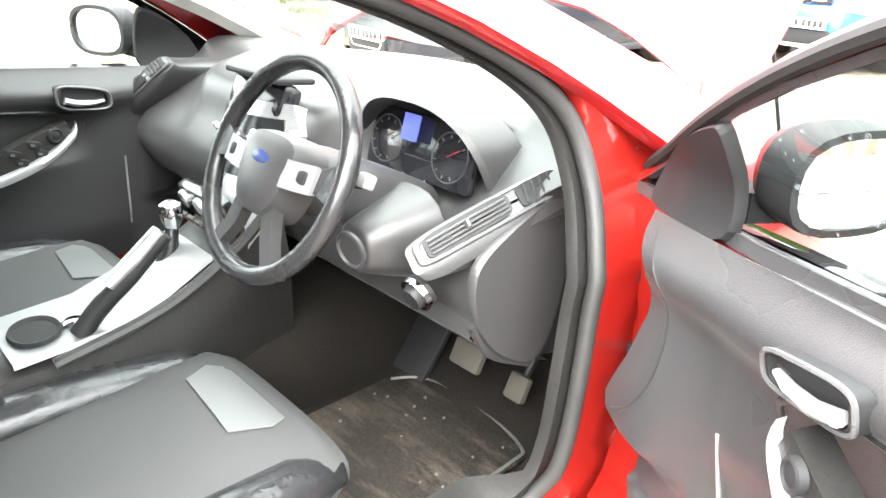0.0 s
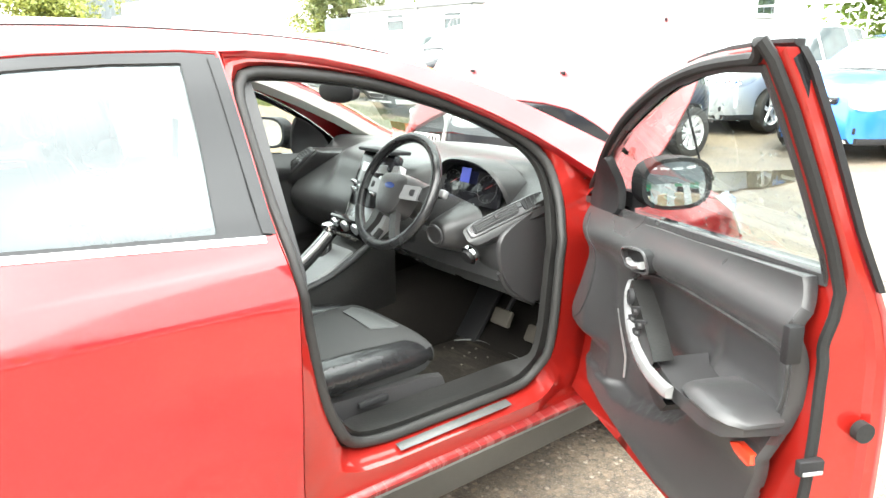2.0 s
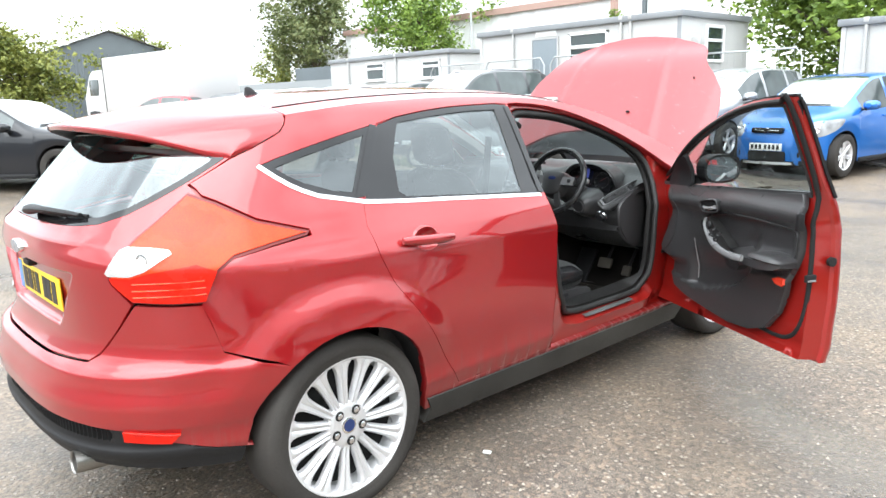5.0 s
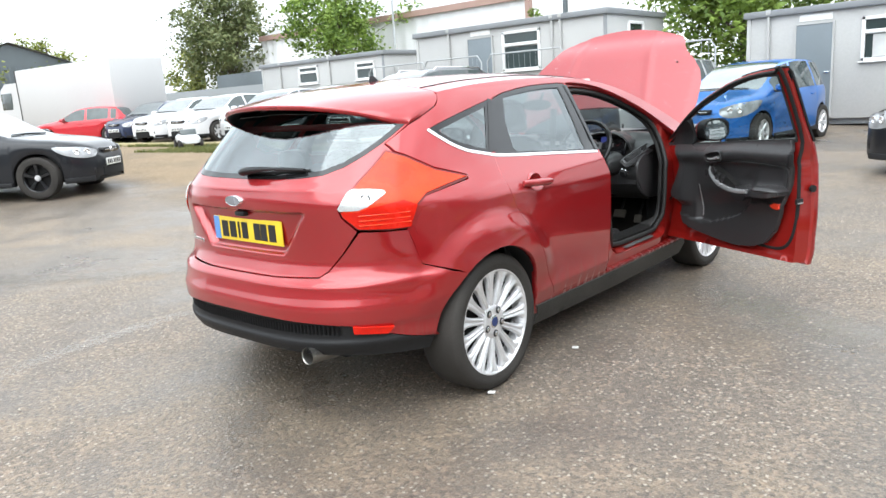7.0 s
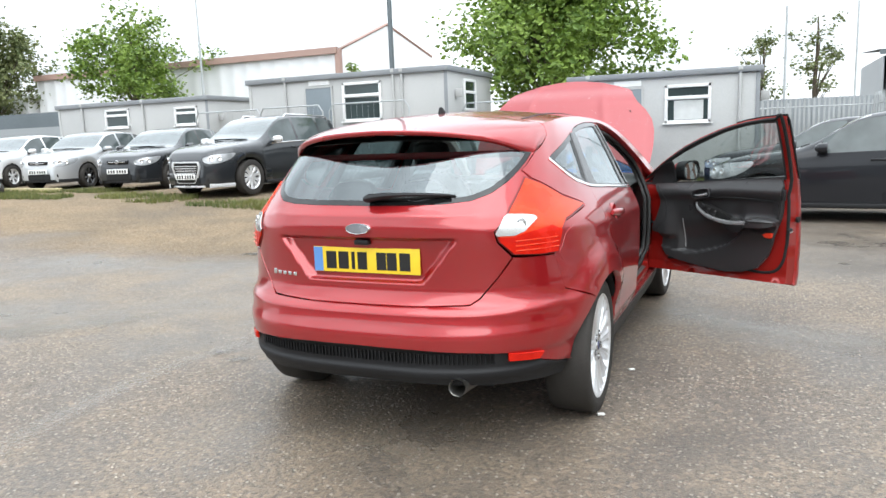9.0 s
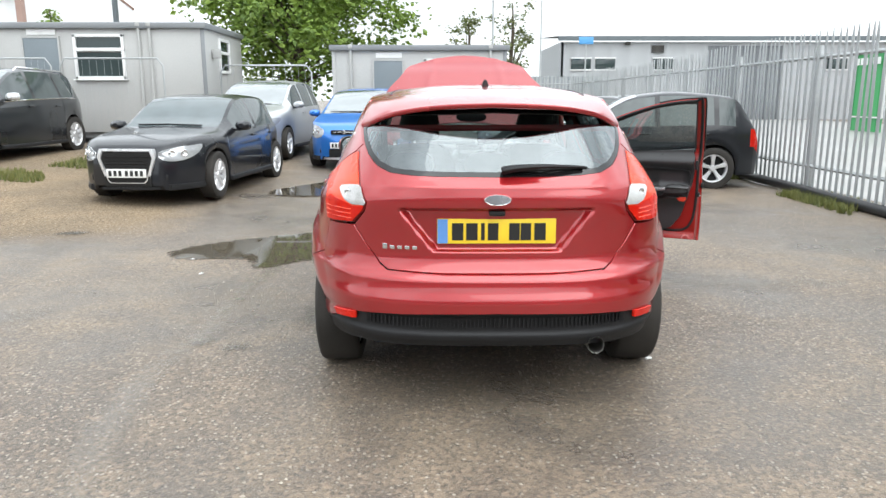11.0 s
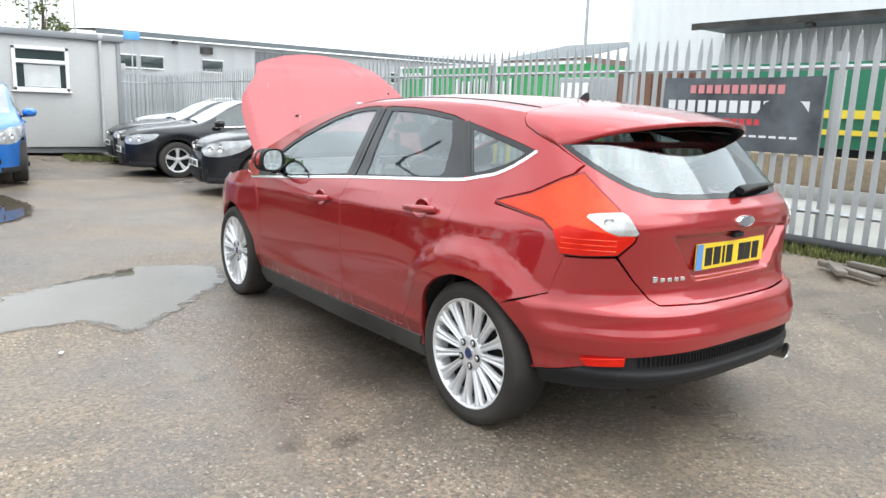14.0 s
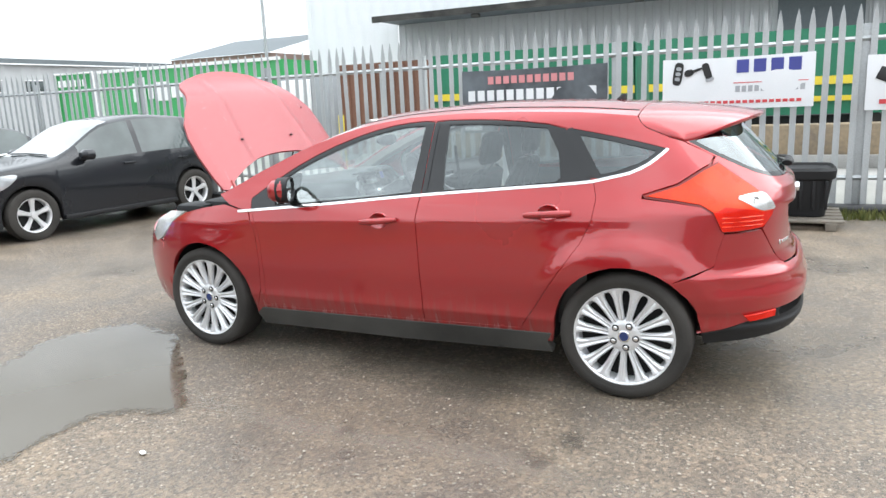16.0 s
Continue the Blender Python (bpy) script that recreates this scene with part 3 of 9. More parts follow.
for s in (-1, 1):  # pillar skins between screen and side frame
    pl = [(s * (side_x(y, ROOF_E(y)) + 0.0), y) for y in (1.6, 1.8, 2.0, 2.2, 2.4, 2.5)] + [(s * (side_x(y, ROOF_E(y)) - 0.06), y) for y in (2.5, 2.4, 2.2, 2.0, 1.8, 1.6)]
    sheet_part("screen_pillar", roof, pl, RED, car, step=0.03, out=up, rim=0.02)

# tailgate with the plate's recess, rear window, lamps
GATE_EDGE = [(0.6215, 1.254), (0.616, 1.218), (0.604, 1.181), (0.622, 1.166), (0.638, 1.150), (0.608, 1.045), (0.568, 0.948), (0.578, 0.905), (0.628, 0.842), (0.575, 0.76), (0.512, 0.682), (0.478, 0.658), (0.25, 0.650)]
PANE_EDGE = [(0.617, 1.256), (0.611, 1.220), (0.597, 1.180), (0.570, 1.137), (0.530, 1.099), (0.465, 1.072), (0.37, 1.063), (0.25, 1.060)]


def gate(a, z):
    p = tail(a, z)
    ax = abs(p[0])
    lim = 0.275 + (z - 0.735) * 0.80
    d = smooth(0.735, 0.75, z) * (1 - smooth(0.915, 0.930, z)) * (1 - smooth(lim - 0.035, lim + 0.015, ax))
    ridge = math.exp(-(((z - 1.022) / 0.012) ** 2)) * 0.006 * (1 - smooth(0.46, 0.52, ax))
    return (p[0], p[1] + 0.038 * d - ridge, z)


low = [(tail_at(x, z), z) for x, z in GATE_EDGE] + [(math.pi / 2, 0.649)]
pane = [(tail_at(x, z), z) for x, z in PANE_EDGE] + [(math.pi / 2, 1.058)]
poly = low + [(math.pi - a, z) for a, z in low[-2::-1]] + [(math.pi - a, z) for a, z in pane] + pane[-2::-1]
boot = sheet_part("tailgate", gate, [p for p in poly], RED, car, "red tailgate with the number plate recess", step=0.013, rim=0.02, out=back)
pane_poly = pane + [(math.pi - a, z) for a, z in pane[-2::-1]] + [(math.pi - tail_at(0.50, 1.335), 1.335), (math.pi / 2, 1.352), (tail_at(0.50, 1.335), 1.335)]
band = inset(pane_poly, 0.022)
sheet_part("rear_window_band", tail, inset(pane_poly, 0.002), BLACK_GLOSS, boot, holes=[band], step=0.03, rim=0.006, out=back, lift=-0.001)
w = sheet_part("rear_window", tail, inset(pane_poly, 0.018), TAIL_GLAZING, boot, step=0.05, rim=0, out=back, lift=-0.003)
w.visible_shadow = False

LAMP = [(tail_y(-0.072, 1.016), 1.016), (tail_y(-0.227, 1.064), 1.064), (tail_y(-0.325, 1.128), 1.128), (tail_at(0.618, 1.160), 1.160), (tail_at(0.602, 1.045), 1.045), (tail_at(0.572, 0.948), 0.948),
        (tail_at(0.582, 0.907), 0.907), (tail_at(0.632, 0.848), 0.848), (tail_at(0.72, 0.838), 0.838), (tail_y(-0.432, 0.838), 0.838), (tail_y(-0.386, 0.926), 0.926), (tail_y(-0.332, 0.962), 0.962), (tail_y(-0.21, 0.984), 0.984), (tail_y(-0.085, 1.002), 1.002)]
WHITE_LENS = [(tail_at(0.700, 0.988), 0.988), (tail_at(0.690, 1.000), 1.000), (tail_at(0.655, 1.008), 1.008), (tail_at(0.605, 1.012), 1.012), (tail_at(0.594, 1.003), 1.003), (tail_at(0.572, 0.940), 0.940), (tail_at(0.580, 0.932), 0.932), (tail_at(0.635, 0.930), 0.930), (tail_at(0.668, 0.944), 0.944)]
RED_LENS = [(tail_y(-0.39, 0.93), 0.932), (tail_y(-0.44, 0.950), 0.955), (tail_at(0.672, 0.938), 0.938), (tail_at(0.636, 0.924), 0.924), (tail_at(0.582, 0.926), 0.926), (tail_at(0.590, 0.907), 0.907), (tail_at(0.636, 0.855), 0.855), (tail_at(0.72, 0.846), 0.846), (tail_y(-0.428, 0.846), 0.846)]
for s in (1, -1):
    fn = tail if s > 0 else (lambda a, z: tail(math.pi - a, z))
    lamp = sheet_part("rear_lamp", fn, inset(LAMP, 0.011), LAMP_ORANGE, car, "red, orange and clear wraparound rear lamp", step=0.02, rim=0.02, lift=0.006, out=back)
    sheet_part("lamp_seal", fn, inset(LAMP, 0.002), LAMP_SEAL, lamp, "dark red lamp edge", step=0.02, rim=0.015, lift=0.0005, out=back)
    sheet_part("reversing_lens", fn, WHITE_LENS, LAMP_CLEAR, lamp, "clear reversing lens", step=0.02, rim=0.004, lift=0.010, out=back)
    sheet_part("brake_lens", fn, RED_LENS, LAMP_RED, lamp, "red brake lens", step=0.02, rim=0.004, lift=0.009, out=back)
    # front lamp
    hl = [(3.06, 0.69), (3.14, 0.66), (3.22, 0.70), (3.16, 0.79), (2.98, 0.865), (2.80, 0.875), (2.93, 0.80)]
    sheet_part("front_lamp", side(s), hl, LAMP_CLEAR, car, "clear front lamp", step=0.03, rim=0.02, lift=0.002)

    for zr in (0.868, 0.888, 0.908):
        part("lens_rib", line_sweep(fn, [(tail_at(0.64, zr), zr), (tail_at(0.70, zr), zr), (tail_y(-0.425, zr), zr)], 0.006, 0.013, back), LAMP_ORANGE, lamp)
    p_ = Vector(fn(tail_at(0.655, 0.978), 0.978))
    part("lamp_bulb", moved(lathe([(0.0, 0.020), (-0.012, 0.020), (-0.013, 0.015), (-0.004, 0.006), (-0.012, 0.0)], 20, "y"), Matrix.Translation(p_) @ pose(0, 0, 0, 0, 0, 35 * s)), CHROME, lamp)
    # inner skins that back the shut lines
    sheet_part("pillar_return", fn, [(tail_y(-0.05, 1.30), 1.30), (tail_at(0.57, 1.31), 1.31), (tail_at(0.600, 1.22), 1.22), (tail_at(0.585, 1.14), 1.14), (tail_at(0.57, 1.03), 1.03), (tail_y(-0.16, 1.03), 1.03)], RED_IN, car, step=0.04, rim=0, lift=-0.021, out=back)

# gloss black covers of the pillars between the side windows
for s in (1, -1):
    covers = [[(1.096, 1.012), (1.068, 1.017), (1.055, 1.376), (1.081, 1.376)], [(0.137, 1.090), (0.166, 1.093), (0.246, 1.215), (0.327, 1.330), (0.303, 1.336), (0.222, 1.215)],
              [(0.176, 1.095), (0.204, 1.098), (0.277, 1.215), (0.354, 1.328), (0.337, 1.331), (0.254, 1.215)]]
    if s < 0:
        covers.append([(1.126, 1.010), (1.101, 1.012), (1.086, 1.376), (1.110, 1.376)])
    for pts in covers:
        sheet_part("pillar_cover", side(s), pts, BLACK_GLOSS, car, "gloss black window pillar cover", step=0.03, rim=0.006, lift=0.003)

# rear bumper and its black apron
top = [(tail_y(-0.275, 0.630), 0.630), (tail_y(-0.40, 0.680), 0.680), (tail_y(-0.43, 0.80), 0.80), (tail_y(-0.44, 0.832), 0.832), (tail_at(0.72, 0.833), 0.833), (tail_at(0.636, 0.838), 0.838), (tail_at(0.580, 0.757), 0.757), (tail_at(0.517, 0.677), 0.677), (tail_at(0.480, 0.652), 0.652), (tail_at(0.25, 0.645), 0.645), (math.pi / 2, 0.644)]
bot = [(tail_y(-0.335, 0.355), 0.355), (tail_y(-0.45, 0.378), 0.378), (tail_y(-0.60, 0.425), 0.425), (tail_at(0.62, 0.458), 0.458), (tail_at(0.50, 0.470), 0.470), (tail_at(0.25, 0.480), 0.480), (math.pi / 2, 0.482)]
wheel_side = [(tail_y(y, z), z) for y, z in arch(0.0, 0.355, 176, 128, 6)][::-1]
half_b = bot[::-1] + [(tail_y(-0.352, 0.36), 0.36)] + wheel_side[::-1] + top
poly = half_b + [(math.pi - a, z) for a, z in half_b[-2:0:-1]]


def bumper(a, z):
    p = tail(a, z)
    w = smooth(0.25, 0.85, math.sin(a))
    k = (0.012 * smooth(0.575, 0.520, z) * smooth(0.43, 0.47, z) - 0.004 * math.exp(-(((z - 0.59) / 0.03) ** 2)) + 0.004 * math.exp(-(((z - 0.634) / 0.02) ** 2))) * w
    return (p[0] * (1 + k * 0.4), p[1] - k, z)


sheet_part("rear_bumper", bumper, poly, RED, car, "red rear bumper", step=0.016, rim=0.02, out=back)
low = [(math.pi / 2, 0.328), (tail_at(0.3, 0.326), 0.326), (tail_at(0.6, 0.318), 0.318), (tail_y(-0.50, 0.306), 0.306), (tail_y(-0.37, 0.298), 0.298), (tail_y(-0.355, 0.35), 0.35)]
half_l = low + [(a, z - 0.004) for a, z in bot[1:]]
poly = half_l + [(math.pi - a, z) for a, z in half_l[-2:0:-1]]


def apron(a, z):
    p = tail(a, z)
    ax = abs(p[0])
    sunk_strip = 0.016 * smooth(0.405, 0.412, z) * smooth(0.464, 0.457, z) * smooth(0.575, 0.565, ax)
    lip = 0.014 * smooth(0.400, 0.385, z) * smooth(0.325, 0.365, z)
    return (p[0] * 0.995, p[1] + 0.004 + sunk_strip - lip * smooth(0.3, 0.9, math.sin(a)), z)


sheet_part("bumper_apron", apron, poly, BLACK, car, "black plastic lower bumper", step=0.015, rim=0.02, out=back)
for k in range(64):  # mesh strip of the apron
    x = -0.56 + k * 1.12 / 63
    p = Vector(tail(tail_at(x, 0.435), 0.435))
    part("mesh_rib", (box(x, p.y + 0.013, 0.435, 0.004, 0.012, 0.044)), BLACK, car)
for s in (1, -1):
    fn = tail if s > 0 else (lambda a, z: tail(math.pi - a, z))
    sheet_part("rear_reflector", fn, [(tail_at(0.732, 0.441), 0.441), (tail_at(0.622, 0.457), 0.457), (tail_at(0.622, 0.425), 0.425), (tail_at(0.715, 0.414), 0.414)], LAMP_RED, car, "red bumper reflector", step=0.02, rim=0.014, lift=0.016, out=back)

# tail details
plate = part("number_plate", box(0, -0.695, 0.824, 0.52, 0.006, 0.111, 0.003), YELLOW, car, "yellow rear number plate with dark bars")
plate.matrix_basis = pose(0, 0, 0)
part("plate_flash", box(-0.236, -0.6985, 0.824, 0.044, 0.002, 0.107), BLUE_FLASH, plate)
for x, wd in ((-0.170, 0.050), (-0.108, 0.050), (-0.060, 0.016), (-0.015, 0.046), (0.078, 0.046), (0.128, 0.046), (0.190, 0.050)):
    part("plate_bar", box(x, -0.6988, 0.822, wd, 0.002, 0.076), INK, plate)
oval = [(0.056 * math.cos(2 * math.pi * k / 28), 0.0225 * math.sin(2 * math.pi * k / 28)) for k in range(28)]
bd = part("badge", loft([[(x * q, -0.7505 - d, 0.968 + z * q) for x, z in oval] for q, d in ((1.1, -0.012), (1.08, 0.0), (1.0, 0.005), (0.93, 0.004))], True, True), CHROME, car, "chrome oval badge")
part("badge_field", loft([[(x * q, -0.7505 - d, 0.968 + z * q) for x, z in oval] for q, d in ((0.94, 0.002), (0.92, 0.0055), (0.02, 0.007))], True, True), BADGE_GREY, bd)
part("release_switch", box(0, -0.715, 0.905, 0.07, 0.03, 0.022, 0.006), BLACK, car)
for k in range(5):
    a = tail_at(-0.49 + k * 0.033, 0.752)
    p = tail(a, 0.752)
    part("script_bar", moved(box(0, 0, 0, 0.022, 0.006, 0.016 if k else 0.024, 0.002), pose(p[0], p[1] - 0.002, 0.753 + (0.003 if k == 0 else 0), 0, 0, -16)), CHROME, car)
wip = [(0.02, -0.692, 1.088), (0.09, -0.700, 1.100), (0.22, -0.692, 1.106), (0.385, -0.640, 1.098)]
wm = part("rear_wiper", tube(spline(wip, k=5), [0.026, 0.03, 0.03, 0.028, 0.026, 0.024, 0.022, 0.02, 0.018, 0.016, 0.015, 0.014, 0.013, 0.012, 0.011, 0.010], 10, flat=0.6), BLACK, car, "black rear wiper")
part("wiper_blade", tube([(0.03, -0.676, 1.083), (0.2, -0.672, 1.088), (0.40, -0.622, 1.094)], 0.006, 6), RUBBER, wm)
ex = part("exhaust_pipe", lathe([(0, 0.034), (-0.005, 0.037), (0.18, 0.037), (0.18, 0.032), (0.04, 0.032), (0, 0.033)], 24, "y"), surf("exhaust_steel", (0.30, 0.29, 0.27), 0.35, 0.9, 0.25, 40), car, "round steel exhaust pipe")
ex.matrix_basis = pose(0.440, -0.768, 0.324, -5)
part("antenna", loft([[(0.022 * r * math.cos(k * math.pi / 8), 0.19 + 0.035 * r * math.sin(k * math.pi / 8) + sh, 1.455 + h) for k in range(16)] for r, h, sh in ((1, -0.004, 0), (0.8, 0.012, -0.004), (0.45, 0.03, -0.014), (0.2, 0.036, -0.018))], True, True), BLACK, car)
flap = [(tail_y(-0.155, 0.94), 0.94), (tail_y(-0.19, 0.85), 0.85), (tail_y(-0.24, 0.80), 0.80), (tail_y(-0.40, 0.80), 0.80), (tail_y(-0.415, 0.84), 0.84), (tail_y(-0.365, 0.915), 0.915), (tail_y(-0.30, 0.945), 0.945)]
sheet_part("fuel_flap", tail, inset(flap, 0.002), RED, car, step=0.03, rim=0.006, lift=0.0015, out=back)

# under-body, bonnet opening and front end
part("floor_pan", box(0, 1.35, 0.20, 1.5, 1.85, 0.03), DARK, car)
part("rear_floor", box(0, 0.0, 0.30, 1.05, 0.9, 0.03), DARK, car)
part("front_floor", box(0, 2.6, 0.26, 1.05, 0.8, 0.03), DARK, car)
part("rear_beam", box(0, -0.50, 0.33, 1.1, 0.30, 0.06), DARK, car)
part("engine_block", box(0, 2.95, 0.55, 1.0, 0.75, 0.5, 0.05), BLACK, car)
part("engine_cover", box(-0.2, 2.85, 0.82, 0.5, 0.35, 0.14, 0.04), BLACK, car)
part("battery_box", box(0.35, 2.9, 0.80, 0.25, 0.3, 0.16, 0.04), BLACK, car)
part("coolant_tank", box(-0.45, 3.05, 0.80, 0.2, 0.25, 0.14, 0.03), BLACK, car)
part("cowl", join(box(0, 2.52, 0.93, 1.35, 0.14, 0.05, 0.02)), BLACK, car)
fb = [(0.30, 0.25), (0.33, 0.60), (0.45, 0.66), (0.75, 0.73), (1.2, 0.78), (math.pi / 2, 0.79)]
fb = fb[::1]
poly = [(math.pi / 2, 0.22), (0.9, 0.21), (0.60, 0.21)] + [(math.atan2(0.86, 0.80), 0.30), (math.atan2(0.84, 0.82), 0.55), (math.atan2(0.86, 0.80), 0.66), (0.95, 0.70), (1.2, 0.78), (math.pi / 2, 0.80)]
poly = poly + [(math.pi - a, z) for a, z in poly[-2:0:-1]]
sheet_part("front_bumper", nose, poly, RED, car, step=0.04, rim=0.03, out=lambda p: Vector((p.x, 2, 0)))

# ---- wheels: tyre > rim, spokes, cap, nuts ----
TYRE_G = lathe([(-0.10, 0.242), (-0.105, 0.255), (-0.108, 0.285), (-0.10, 0.310), (-0.085, 0.3205), (-0.03, 0.323), (0.03, 0.323), (0.085, 0.3205), (0.098, 0.312), (0.105, 0.292), (0.106, 0.272), (0.1045, 0.270), (0.104, 0.262), (0.100, 0.250), (0.09, 0.242)], 56)
RIM_G = lathe([(-0.09, 0.21), (0.02, 0.200), (0.075, 0.210), (0.092, 0.216), (0.098, 0.222), (0.098, 0.227), (0.090, 0.2285), (0.07, 0.222)], 56)
SPOKE_G = loft([[(x + dx, w * sx, r) for sx, dx in ((-1, -0.020), (-0.92, -0.003), (-0.55, 0.004), (-0.16, 0.002), (0, -0.002), (0.16, 0.002), (0.55, 0.004), (0.92, -0.003), (1, -0.020))] for r, w, x in ((0.048, 0.0135, 0.072), (0.066, 0.0140, 0.076), (0.10, 0.0150, 0.079), (0.135, 0.0165, 0.082), (0.165, 0.0190, 0.085), (0.187, 0.0225, 0.087), (0.202, 0.0285, 0.089), (0.210, 0.0380, 0.090), (0.216, 0.0450, 0.090))], True, True)
HUB_G = lathe([(0.05, 0.088), (0.072, 0.086), (0.081, 0.076), (0.083, 0.050), (0.080, 0.0)], 32)
CAP_G = lathe([(0.078, 0.031), (0.084, 0.030), (0.086, 0.026), (0.086, 0.0)], 24)
CAPB_G = lathe([(0.085, 0.023), (0.0875, 0.022), (0.088, 0.0)], 24)
NUT_G = lathe([(0.07, 0.012), (0.086, 0.011), (0.088, 0.008), (0.088, 0.0)], 12)
DISC_G = lathe([(0.0, 0.14), (0.012, 0.14), (0.012, 0.05)], 40)
DISH_G = lathe([(0.030, 0.207), (0.024, 0.10), (0.024, 0.0)], 32)
POCKET_G = lathe([(0.0815, 0.0175), (0.0825, 0.017), (0.0825, 0.0)], 16)
WHEEL = [mesh_of(*a) for a in (("tyre", TYRE_G, TYRE), ("rim", RIM_G, ALLOY), ("spoke", SPOKE_G, ALLOY), ("hub", HUB_G, ALLOY), ("cap", CAP_G, CHROME), ("cap_face", CAPB_G, BADGE_BLUE), ("nut", NUT_G, CHROME), ("disc", DISC_G, surf("brake_steel", (0.25, 0.24, 0.23), 0.35, 0.9)), ("dish", DISH_G, DARK), ("pocket", POCKET_G, DARK))]
BIG = Matrix.Diagonal((1, 1.10, 1.10, 1))
for x, y, rz, turn in ((0.772, 0, 0, 4), (-0.772, 0, 180, 10), (0.775, 2.648, -2, 2), (-0.775, 2.648, 178, 15)):
    wh = part("wheel", WHEEL[0], None, car, "silver multi-spoke alloy wheel with black tyre")
    wh.matrix_basis = pose(x, y, 0.322, 0, 0, rz) @ pose(0, 0, 0, turn)
    part("rim", WHEEL[1], None, wh).matrix_basis = BIG
    part("hub", WHEEL[3], None, wh)
    part("centre_cap", WHEEL[4], None, wh)
    part("cap_face", WHEEL[5], None, wh)
    part("brake_disc", WHEEL[7], None, wh)
    part("wheel_back", WHEEL[8], None, wh).matrix_basis = BIG
    for k in range(15):
        part("spoke", WHEEL[2], None, wh).matrix_basis = pose(0, 0, 0, k * 24) @ BIG
    for k in range(5):
        part("wheel_nut", WHEEL[6], None, wh).matrix_basis = pose(0, 0, 0, k * 72 + 36) @ pose(0.003, 0, 0.058)
        part("nut_pocket", WHEEL[9], None, wh).matrix_basis = pose(0, 0, 0, k * 72 + 36) @ pose(0.003, 0, 0.058)


# ---- cabin of the hatchback ----
DASH = surf("soft_dash_plastic", (0.024, 0.0235, 0.024), 0.31, 0, 0.2, 10, 0.0005, grain=500)
CARD = surf("door_card_plastic", (0.029, 0.028, 0.029), 0.33, 0, 0.2, 10, 0.0005, grain=500)
for q in (DASH, CARD):  # added sheen paints sky glare, with a film of dust, at a glancing view
    q.node_tree.nodes["Principled BSDF"].inputs["Sheen Weight"].default_value = 0.05
    q.node_tree.nodes["Principled BSDF"].inputs["Sheen Roughness"].default_value = 0.45
LEATHER = surf("black_leather", (0.017, 0.017, 0.018), 0.24, 0, 0.25, 25, 0.0016, grain=60)
CLOTH = surf("dark_grey_seat_cloth", (0.036, 0.0365, 0.0365), 0.85, 0, 0.2, 20, 0.0008, grain=900)
PATCH = surf("grey_seat_leather", (0.085, 0.088, 0.088), 0.5, 0, 0.12, 25, 0.0005, grain=400)
CARPET = surf("dirty_carpet", (0.013, 0.0115, 0.010), 0.95, 0, 0.6, 14, 0.003, spec=0.1, grain=220, dark=(0.007, 0.006, 0.0055))
MAT = surf("muddy_mat", (0.024, 0.021, 0.018), 0.8, 0, 0.6, 22, 0.002, spec=0.12, grain=120, dark=(0.008, 0.007, 0.006))
SILVER = surf("satin_silver", (0.55, 0.56, 0.57), 0.30, 0.8, 0.06, 25)
TRIM = surf("pale_headliner", (0.52, 0.51, 0.48), 0.9, 0, 0.06, 20, 0.0005, grain=500)
mn, ml = MAT.node_tree.nodes, MAT.node_tree.links  # dried mud smeared over the mat
smear, smear_map, smear_mr, smear_mix, smear_tc = mn.new("ShaderNodeTexNoise"), mn.new("ShaderNodeMapping"), mn.new("ShaderNodeMapRange"), mn.new("ShaderNodeMix"), mn.new("ShaderNodeTexCoord")
ml.new(smear_tc.outputs["Object"], smear_map.inputs[0])
smear_map.inputs["Scale"].default_value, smear_map.inputs["Rotation"].default_value = (5, 16, 1), (0, 0, 0.6)
ml.new(smear_map.outputs[0], smear.inputs["Vector"])
smear.inputs["Scale"].default_value, smear.inputs["Detail"].default_value, smear.inputs["Roughness"].default_value = 1.0, 8, 0.7
ml.new(smear.outputs[0], smear_mr.inputs[0])
smear_mr.inputs[1].default_value, smear_mr.inputs[2].default_value, smear_mr.inputs[4].default_value = 0.48, 0.68, 0.85
smear_mix.data_type = "RGBA"
ml.new(smear_mr.outputs[0], smear_mix.inputs[0])
ml.new(mn["Principled BSDF"].inputs["Base Color"].links[0].from_socket, smear_mix.inputs[6])
smear_mix.inputs[7].default_value = (0.085, 0.072, 0.058, 1)
ml.new(smear_mix.outputs[2], mn["Principled BSDF"].inputs["Base Color"])
SCREEN = surf("dark_dial_glass", (0.010, 0.010, 0.012), 0.08, 0, 0.1)
SEAL_RUBBER = surf("dusty_seal_rubber", (0.022, 0.0215, 0.021), 0.55, 0, 0.35, 25, 0.0006, spec=0.4, grain=300)
SCUFFED = surf("scuffed_dark_trim", (0.015, 0.0145, 0.014), 0.42, 0, 0.6, 30, 0.0006, spec=0.35, grain=160)
HANDLE_RIM = surf("grey_handle_rim", (0.095, 0.095, 0.098), 0.33, 0.2, 0.1)
CONSOLE_GREY = surf("satin_console_plate", (0.17, 0.17, 0.175), 0.35, 0.2, 0.12)
BRIGHT = surf("bright_satin_handle", (0.36, 0.36, 0.365), 0.26, 0.35, 0.06, 25)
SATIN = surf("satin_grey_trim", (0.34, 0.34, 0.345), 0.32, 0.5, 0.08, 25)
SIGNAL = surf("orange_signal_red", (0.75, 0.05, 0.02), 0.2, 0, 0.1, coat=0.6)
GRIT = surf("pale_grit", (0.11, 0.10, 0.085), 0.9, 0, 0.2)
DIAL = bpy.data.materials.new("lit_display")
DIAL.use_nodes = True
